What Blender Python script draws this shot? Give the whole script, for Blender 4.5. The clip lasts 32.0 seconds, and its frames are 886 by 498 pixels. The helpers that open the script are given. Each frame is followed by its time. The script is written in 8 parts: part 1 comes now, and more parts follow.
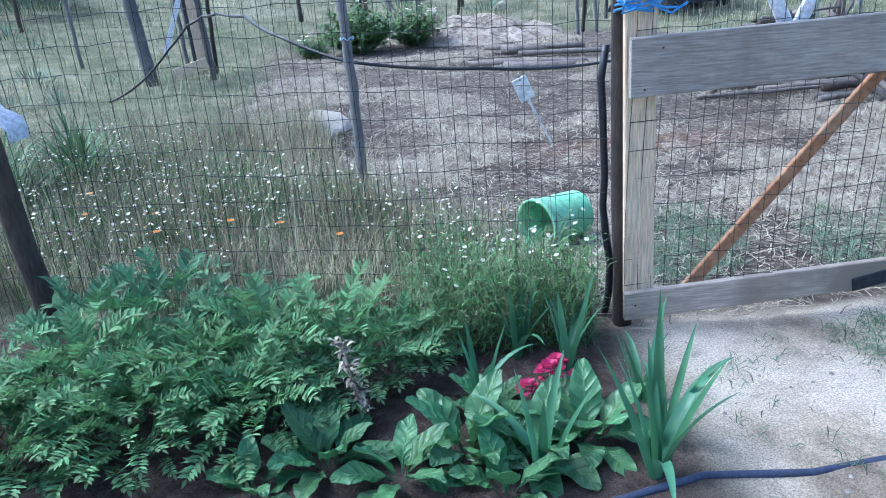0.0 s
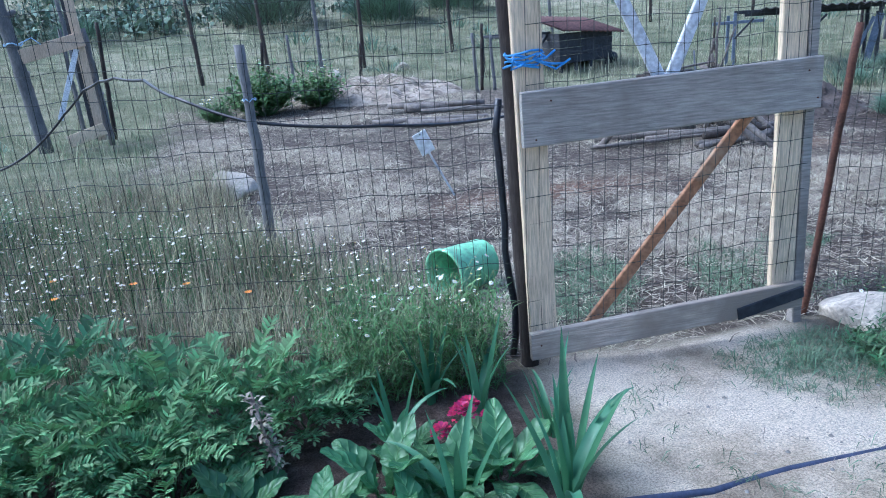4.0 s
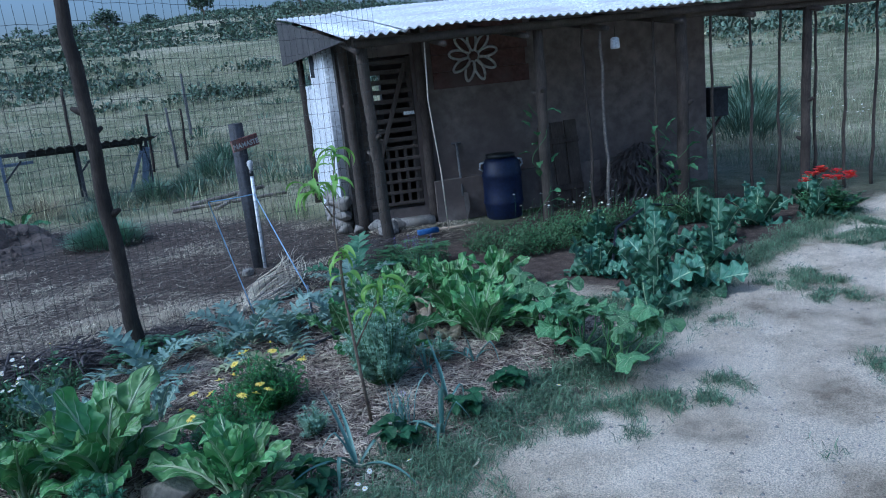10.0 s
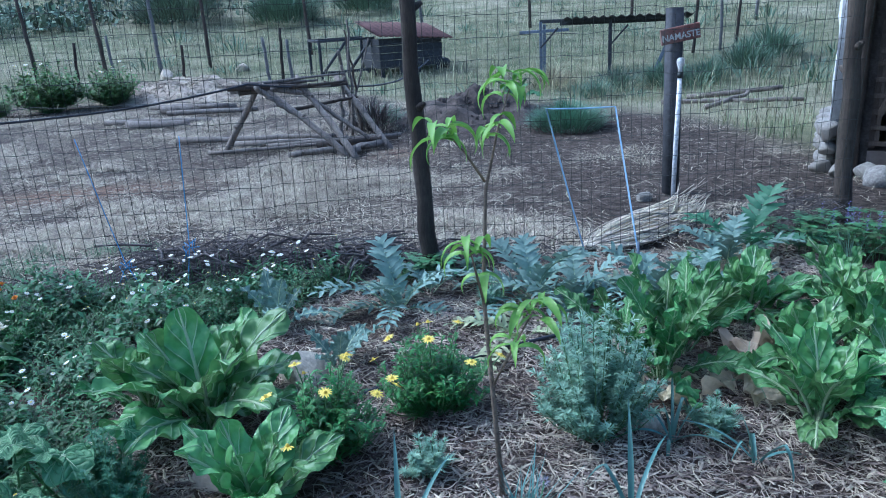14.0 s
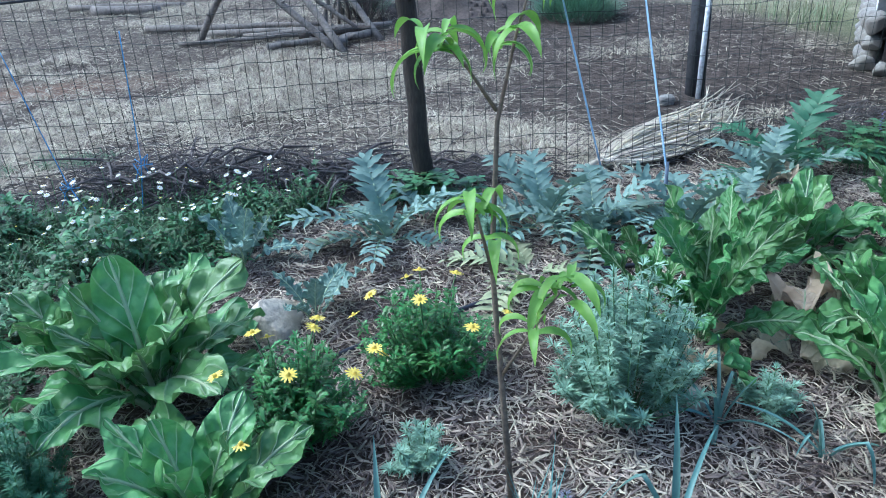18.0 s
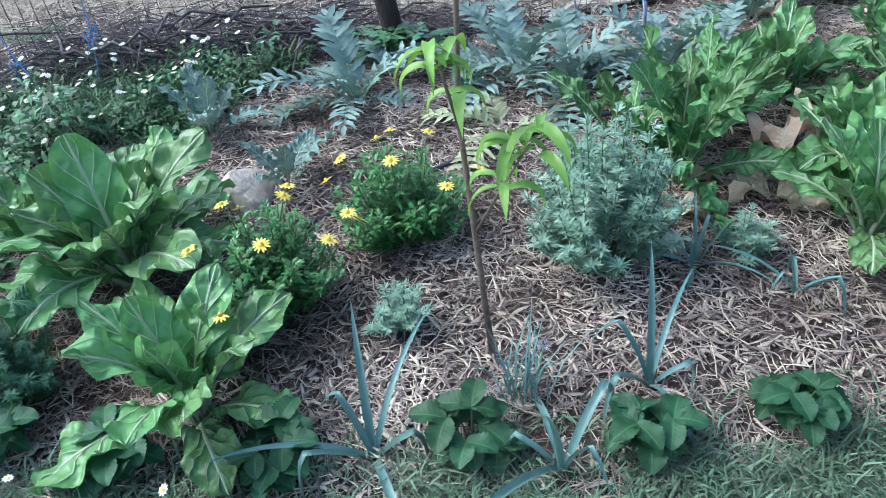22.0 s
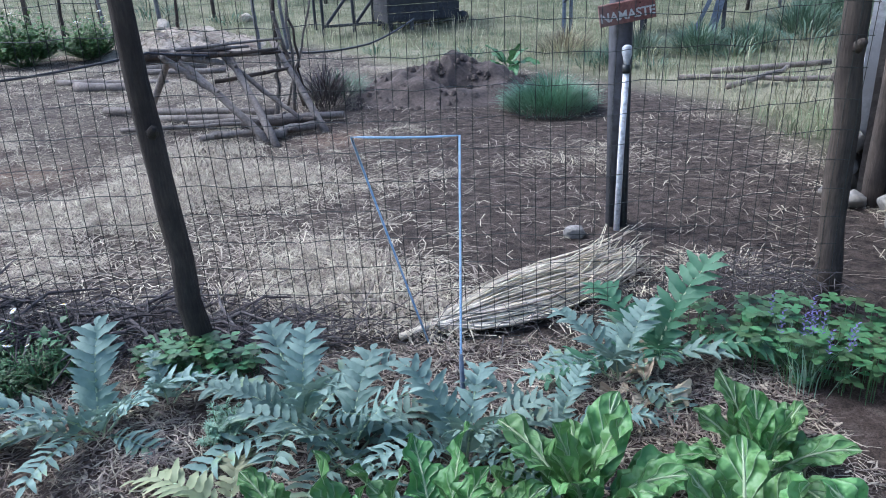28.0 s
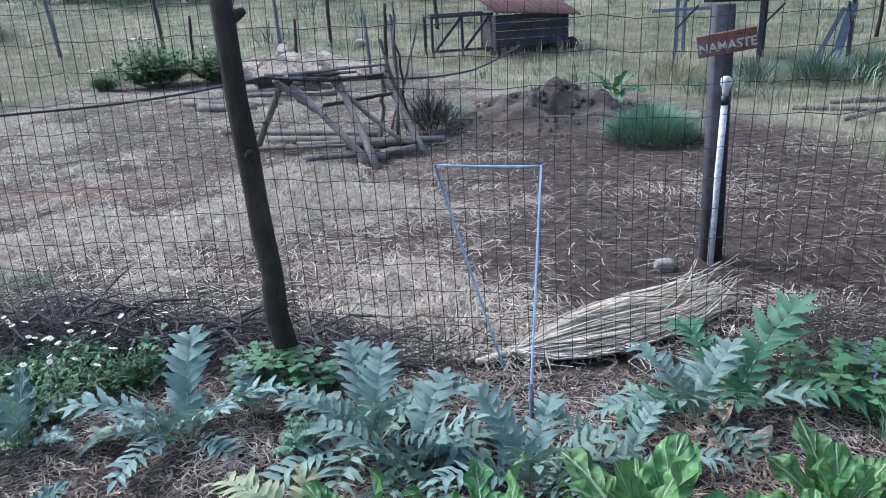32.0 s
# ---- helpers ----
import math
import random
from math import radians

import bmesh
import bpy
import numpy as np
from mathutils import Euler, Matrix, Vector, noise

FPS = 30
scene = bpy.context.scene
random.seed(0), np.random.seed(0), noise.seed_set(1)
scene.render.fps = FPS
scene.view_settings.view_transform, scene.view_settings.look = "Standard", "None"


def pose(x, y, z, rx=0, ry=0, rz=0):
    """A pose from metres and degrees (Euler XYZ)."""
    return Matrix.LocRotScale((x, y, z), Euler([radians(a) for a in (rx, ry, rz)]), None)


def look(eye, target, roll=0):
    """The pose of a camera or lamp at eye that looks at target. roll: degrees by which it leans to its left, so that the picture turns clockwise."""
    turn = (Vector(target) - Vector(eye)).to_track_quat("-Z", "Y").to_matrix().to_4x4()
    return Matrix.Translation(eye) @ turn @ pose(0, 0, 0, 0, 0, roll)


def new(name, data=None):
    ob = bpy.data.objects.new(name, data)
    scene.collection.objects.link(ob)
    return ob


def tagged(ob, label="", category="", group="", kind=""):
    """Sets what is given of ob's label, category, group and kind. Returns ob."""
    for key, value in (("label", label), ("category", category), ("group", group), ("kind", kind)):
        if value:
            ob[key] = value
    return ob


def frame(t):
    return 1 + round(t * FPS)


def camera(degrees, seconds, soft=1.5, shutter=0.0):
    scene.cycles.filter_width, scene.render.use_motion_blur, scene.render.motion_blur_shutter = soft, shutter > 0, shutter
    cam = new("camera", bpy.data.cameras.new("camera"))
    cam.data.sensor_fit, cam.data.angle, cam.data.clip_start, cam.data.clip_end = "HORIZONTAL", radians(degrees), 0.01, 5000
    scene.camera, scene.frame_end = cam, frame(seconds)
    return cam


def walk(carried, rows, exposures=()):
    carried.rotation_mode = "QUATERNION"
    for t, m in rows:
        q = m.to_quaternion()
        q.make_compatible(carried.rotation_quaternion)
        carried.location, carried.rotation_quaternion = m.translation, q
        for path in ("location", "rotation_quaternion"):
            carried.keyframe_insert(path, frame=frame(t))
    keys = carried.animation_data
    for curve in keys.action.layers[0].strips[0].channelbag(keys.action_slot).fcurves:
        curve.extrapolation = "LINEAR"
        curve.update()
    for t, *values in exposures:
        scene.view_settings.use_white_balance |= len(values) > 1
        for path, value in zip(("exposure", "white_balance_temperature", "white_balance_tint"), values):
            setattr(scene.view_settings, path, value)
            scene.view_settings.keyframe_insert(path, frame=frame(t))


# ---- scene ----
cam = camera(61.0, 32.0, 1.0)
PATH = [
    (0, (-0.216, 0.085, 1.5), (-0.008, 1.925, 0.744), -3.6),
    (0.5, (-0.221, 0.063, 1.504), (-0.012, 1.912, 0.771), -2.8),
    (1, (-0.227, 0.045, 1.511), (-0.029, 1.904, 0.803), -2.6),
    (1.5, (-0.236, 0.033, 1.517), (-0.058, 1.9, 0.823), -2.5),
    (2, (-0.237, 0.027, 1.517), (-0.057, 1.899, 0.834), -2.6),
    (2.5, (-0.249, 0.024, 1.508), (-0.067, 1.899, 0.837), -2.3),
    (4.5, (-0.158, -0.012, 1.496), (0.472, 1.782, 0.875), -4.5),
    (5, (0.006, -0.105, 1.496), (0.882, 1.578, 0.863), -4.6),
    (5.5, (0.194, -0.207, 1.481), (1.45, 1.225, 0.869), -5.0),
    (6, (0.399, -0.202, 1.463), (1.943, 0.918, 0.859), -4.8),
    (6.5, (0.655, -0.187, 1.451), (2.331, 0.748, 0.889), -2.0),
    (7, (0.916, -0.33, 1.432), (2.538, 0.731, 0.94), -0.1),
    (7.5, (1.181, -0.407, 1.429), (2.761, 0.726, 0.959), -3.1),
    (8, (1.454, -0.393, 1.411), (3.036, 0.726, 0.916), -2.7),
    (8.5, (1.605, -0.551, 1.424), (3.233, 0.481, 0.894), -3.3),
    (9, (1.751, -0.96, 1.468), (3.318, 0.172, 0.953), -5.3),
    (9.5, (1.954, -1.245, 1.45), (3.551, -0.133, 0.987), -5.0),
    (10, (2.229, -1.558, 1.449), (3.796, -0.394, 1.013), -6.0),
    (10.5, (2.428, -1.653, 1.462), (3.854, -0.309, 1.061), -3.4),
    (11, (2.773, -1.831, 1.442), (4.045, -0.345, 1.025), -3.7),
    (11.5, (3.184, -1.933, 1.414), (4.329, -0.355, 0.97), -2.6),
    (12, (3.35, -1.722, 1.391), (4.253, 0.009, 0.958), -0.4),
    (12.5, (3.524, -1.684, 1.4), (4.204, 0.132, 0.912), -2.5),
    (13, (3.661, -1.544, 1.4), (4.243, 0.29, 0.853), -1.8),
    (13.5, (3.799, -1.393, 1.391), (4.328, 0.439, 0.788), -2.5),
    (14, (3.985, -1.208, 1.392), (4.311, 0.663, 0.765), -3.0),
    (14.4, (4.078, -1.014, 1.38), (4.316, 0.86, 0.723), -3.8),
    (16.6, (4.124, -0.637, 1.413), (4.39, 1.199, 0.667), -2.6),
    (17.5, (4.098, -0.666, 1.371), (4.403, 1.115, 0.515), -2.4),
    (18, (4.084, -0.685, 1.343), (4.388, 1.077, 0.447), -2.9),
    (18.5, (4.088, -0.677, 1.339), (4.383, 1.032, 0.342), -3.4),
    (19, (4.096, -0.664, 1.307), (4.381, 0.989, 0.218), -5.1),
    (19.5, (4.105, -0.626, 1.328), (4.367, 0.924, 0.091), -5.7),
    (20, (4.116, -0.653, 1.306), (4.362, 0.878, 0.043), -6.3),
    (20.5, (4.124, -0.65, 1.308), (4.361, 0.879, 0.04), -6.0),
    (21, (4.128, -0.649, 1.314), (4.364, 0.884, 0.051), -6.0),
    (21.5, (4.123, -0.657, 1.305), (4.379, 0.901, 0.078), -6.1),
    (22, (4.121, -0.661, 1.317), (4.4, 0.907, 0.107), -6.1),
    (22.5, (4.114, -0.69, 1.31), (4.406, 0.919, 0.158), -5.5),
    (23, (4.105, -0.694, 1.326), (4.403, 0.93, 0.197), -5.0),
    (23.5, (4.113, -0.782, 1.315), (4.41, 0.899, 0.272), -5.2),
    (24, (4.127, -0.887, 1.345), (4.425, 0.833, 0.369), -5.0),
    (24.5, (4.112, -0.977, 1.357), (4.386, 0.771, 0.425), -5.2),
    (25, (4.163, -0.857, 1.383), (4.42, 0.901, 0.466), -5.1),
    (25.6, (4.291, -0.69, 1.397), (4.715, 1.125, 0.671), -2.8),
    (26.4, (4.674, -0.493, 1.396), (5.076, 1.347, 0.723), -2.1),
    (28.5, (5.378, -0.013, 1.452), (5.439, 1.829, 0.678), -3.0),
    (29, (5.402, -0.021, 1.455), (5.429, 1.821, 0.676), -3.0),
    (29.5, (5.407, -0.029, 1.454), (5.404, 1.815, 0.68), -3.1),
    (30, (5.405, -0.041, 1.457), (5.378, 1.806, 0.691), -3.4),
    (30.5, (5.392, -0.06, 1.463), (5.327, 1.796, 0.721), -3.3),
    (31, (5.379, -0.07, 1.466), (5.271, 1.794, 0.75), -2.8),
    (31.5, (5.384, -0.067, 1.46), (5.255, 1.803, 0.762), -2.9),
    (32, (5.388, -0.089, 1.465), (5.248, 1.785, 0.78), -3.1),
]
LIGHT = [
    (0.0, 1.4, 4680, 7), (2.5, 1.4, 4680, 7), (4.5, 0.95, 4500, 8), (6.0, 0.5, 4350, 9), (7.0, 0.65, 4350, 8), (8.0, 0.3, 4350, 7), (9.0, 0.64, 4350, 6), (10.0, 0.25, 4350, 4), (11.0, 0.4, 4300, 4),
    (12.0, 0.55, 4300, 5), (13.0, 0.55, 4400, 6), (14.0, 0.95, 4450, 4), (16.5, 1.0, 4520, 3), (17.0, 1.1, 4650, 2), (18.0, 1.2, 4700, 1), (20.0, 1.4, 4850, 6), (24.0, 1.3, 5160, 7), (25.0, 1.4, 5160, 7), (26.0, 1.15, 5050, 8), (32.0, 1.12, 5080, 11),
]
walk(cam, [(t, look(eye, target, roll)) for t, eye, target, roll in PATH], LIGHT)

# ---- light ----
world = bpy.data.worlds.new("sky")
scene.world = world
world.use_nodes = True
wn = world.node_tree.nodes
sky = wn.new("ShaderNodeTexSky")
sky.sky_type, sky.sun_disc = "NISHITA", False
sky.sun_elevation, sky.sun_rotation = radians(50), radians(297)
sky.air_density, sky.dust_density, sky.ozone_density = 1.0, 6.0, 0.4
world.node_tree.links.new(sky.outputs[0], wn["Background"].inputs[0])
wn["Background"].inputs[1].default_value = 0.12
sun = new("sun", bpy.data.lights.new("sun", "SUN"))
sun.data.energy, sun.data.angle, sun.data.color = 0.7, radians(20), (1, 0.98, 0.95)
sun.matrix_world = look((-14, 7, 17), (0, 0, 0))

# ---- materials ----
def nodes_of(name):
    m = bpy.data.materials.new(name)
    m.use_nodes = True
    nt = m.node_tree
    return m, nt, nt.nodes["Principled BSDF"]


def link(nt, a, b):
    nt.links.new(a, b)


def noise_node(nt, scale, detail=4.0, rough=0.6, coords="Object"):
    tc = nt.nodes.new("ShaderNodeTexCoord")
    n = nt.nodes.new("ShaderNodeTexNoise")
    n.inputs["Scale"].default_value, n.inputs["Detail"].default_value, n.inputs["Roughness"].default_value = scale, detail, rough
    link(nt, tc.outputs[coords], n.inputs["Vector"])
    return n


def ramp(nt, fac, stops):
    r = nt.nodes.new("ShaderNodeValToRGB")
    el = r.color_ramp.elements
    while len(el) < len(stops):
        el.new(0.5)
    for e, (p, c) in zip(el, stops):
        e.position, e.color = p, (*c, 1)
    link(nt, fac, r.inputs[0])
    return r.outputs[0]


def mix(nt, fac, a, b, kind="MIX"):
    m = nt.nodes.new("ShaderNodeMix")
    m.data_type, m.blend_type = "RGBA", kind
    for sock, v in ((m.inputs[0], fac), (m.inputs[6], a), (m.inputs[7], b)):
        if isinstance(v, (int, float)):
            sock.default_value = v
        elif isinstance(v, tuple):
            sock.default_value = (*v, 1)
        else:
            link(nt, v, sock)
    return m.outputs[2]


def varied(nt, col, amount, island=False):
    """Value and hue differ from piece to piece."""
    src = nt.nodes.new("ShaderNodeNewGeometry").outputs["Random Per Island"] if island else nt.nodes.new("ShaderNodeObjectInfo").outputs["Random"]
    hsv = nt.nodes.new("ShaderNodeHueSaturation")
    mr = nt.nodes.new("ShaderNodeMapRange")
    mr.inputs[3].default_value, mr.inputs[4].default_value = 1 - amount, 1 + amount
    link(nt, src, mr.inputs[0])
    link(nt, mr.outputs[0], hsv.inputs["Value"])
    mh = nt.nodes.new("ShaderNodeMapRange")
    mh.inputs[3].default_value, mh.inputs[4].default_value = 0.5 - amount * 0.06, 0.5 + amount * 0.06
    link(nt, src, mh.inputs[0])
    link(nt, mh.outputs[0], hsv.inputs["Hue"])
    link(nt, col, hsv.inputs["Color"])
    return hsv.outputs[0]


def bump(nt, bsdf, height, strength, dist=0.01):
    b = nt.nodes.new("ShaderNodeBump")
    b.inputs["Strength"].default_value, b.inputs["Distance"].default_value = strength, dist
    link(nt, height, b.inputs["Height"])
    link(nt, b.outputs[0], bsdf.inputs["Normal"])


def surf(name, c1, c2, scale=8.0, rough=0.8, bumps=0.5, metal=0.0, vary=0.12, island=False, dirt=None, stretch=None):
    m, nt, p = nodes_of(name)
    n1 = noise_node(nt, scale, 6)
    n2 = noise_node(nt, scale * 6, 4)
    if stretch:
        mp = nt.nodes.new("ShaderNodeMapping")
        mp.inputs["Scale"].default_value = stretch
        link(nt, n2.inputs["Vector"].links[0].from_socket, mp.inputs[0])
        link(nt, mp.outputs[0], n2.inputs["Vector"])
    col = ramp(nt, n1.outputs[0], [(0.3, c1), (0.7, c2)])
    fine = ramp(nt, n2.outputs[0], [(0.36, (0.5, 0.5, 0.5)), (0.64, (1.35, 1.35, 1.35))])
    col = mix(nt, 0.55, col, fine, "MULTIPLY")
    if dirt:
        n3 = noise_node(nt, scale * 0.4, 5)
        f = ramp(nt, n3.outputs[0], [(0.48, (0, 0, 0)), (0.62, (1, 1, 1))])
        col = mix(nt, f, col, dirt)
    if vary:
        col = varied(nt, col, vary, island)
    link(nt, col, p.inputs["Base Color"])
    p.inputs["Roughness"].default_value, p.inputs["Metallic"].default_value = rough, metal
    bump(nt, p, n2.outputs[0], bumps, 0.006)
    return m


def leafy(name, c1, c2, rough=0.5, scale=14.0, vary=0.22, island=False, pucker=0.0, glow=0.25, edge=None):
    m, nt, p = nodes_of(name)
    n1 = noise_node(nt, scale, 4)
    col = ramp(nt, n1.outputs[0], [(0.3, c1), (0.7, c2)])
    if edge:
        n3 = noise_node(nt, scale * 0.5, 3)
        col = mix(nt, ramp(nt, n3.outputs[0], [(0.62, (0, 0, 0)), (0.72, (1, 1, 1))]), col, edge)
    col = varied(nt, col, vary, island)
    link(nt, col, p.inputs["Base Color"])
    p.inputs["Roughness"].default_value = rough
    p.inputs["Specular IOR Level"].default_value = 0.5
    n2 = noise_node(nt, 60 if pucker else 150, 3)
    bump(nt, p, n2.outputs[0], 0.6 if pucker else 0.25, 0.006 if pucker else 0.002)
    tr = nt.nodes.new("ShaderNodeBsdfTranslucent")
    link(nt, col, tr.inputs[0])
    ms = nt.nodes.new("ShaderNodeMixShader")
    ms.inputs[0].default_value = glow
    link(nt, p.outputs[0], ms.inputs[1])
    link(nt, tr.outputs[0], ms.inputs[2])
    link(nt, ms.outputs[0], nt.nodes["Material Output"].inputs[0])
    return m


def veined(name, c1, c2, vein, rough=0.42, n=8.0, slope=0.17, vary=0.2, glow=0.18, puff=0.8, width=0.12):
    """A leaf with a pale midrib, side veins and puffed skin between them."""
    m, nt, p = nodes_of(name)

    def calc(kind, a, b=None):
        q = nt.nodes.new("ShaderNodeMath")
        q.operation = kind
        for sock, v in zip(q.inputs, (a, b)):
            if isinstance(v, (int, float)):
                sock.default_value = v
            elif v is not None:
                link(nt, v, sock)
        return q.outputs[0]

    at = nt.nodes.new("ShaderNodeAttribute")
    at.attribute_name = "blade"
    sep = nt.nodes.new("ShaderNodeSeparateXYZ")
    link(nt, at.outputs["Vector"], sep.inputs[0])
    n1, n2 = noise_node(nt, 11, 4), noise_node(nt, 55, 3)
    a = calc("ABSOLUTE", sep.outputs[0])
    run = calc("SUBTRACT", sep.outputs[1], calc("MULTIPLY", calc("POWER", a, 0.8), slope))
    run = calc("ADD", run, calc("MULTIPLY", n1.outputs[0], 0.05))
    tri = calc("MULTIPLY", calc("ABSOLUTE", calc("SUBTRACT", calc("FRACT", calc("MULTIPLY", run, n)), 0.5)), 2.0)
    line = ramp(nt, tri, [(1 - width * 1.6, (0, 0, 0)), (1 - width * 0.4, (1, 1, 1))])
    line = mix(nt, 1.0, line, ramp(nt, a, [(0.1, (0.9, 0.9, 0.9)), (0.9, (0.15, 0.15, 0.15))]), "MULTIPLY")
    mid = ramp(nt, a, [(0.03, (1, 1, 1)), (0.09, (0, 0, 0))])
    col = ramp(nt, n1.outputs[0], [(0.3, c1), (0.7, c2)])
    col = mix(nt, ramp(nt, n2.outputs[0], [(0.35, (0.5, 0.5, 0.5)), (0.7, (0, 0, 0))]), col, c1)
    col = mix(nt, line, col, vein)
    col = mix(nt, mid, col, vein)
    col = varied(nt, col, vary)
    link(nt, col, p.inputs["Base Color"])
    p.inputs["Roughness"].default_value = rough
    cell = nt.nodes.new("ShaderNodeTexVoronoi")
    cell.feature = "SMOOTH_F1"
    cell.inputs["Scale"].default_value = 75
    tc = nt.nodes.new("ShaderNodeTexCoord")
    link(nt, tc.outputs["Object"], cell.inputs["Vector"])
    high = calc("SUBTRACT", calc("SUBTRACT", 1.0, calc("POWER", tri, 3.0)), calc("MULTIPLY", cell.outputs["Distance"], 0.7))
    bump(nt, p, high, puff, 0.007)
    tr = nt.nodes.new("ShaderNodeBsdfTranslucent")
    link(nt, col, tr.inputs[0])
    ms = nt.nodes.new("ShaderNodeMixShader")
    ms.inputs[0].default_value = glow
    link(nt, p.outputs[0], ms.inputs[1])
    link(nt, tr.outputs[0], ms.inputs[2])
    link(nt, ms.outputs[0], nt.nodes["Material Output"].inputs[0])
    return m


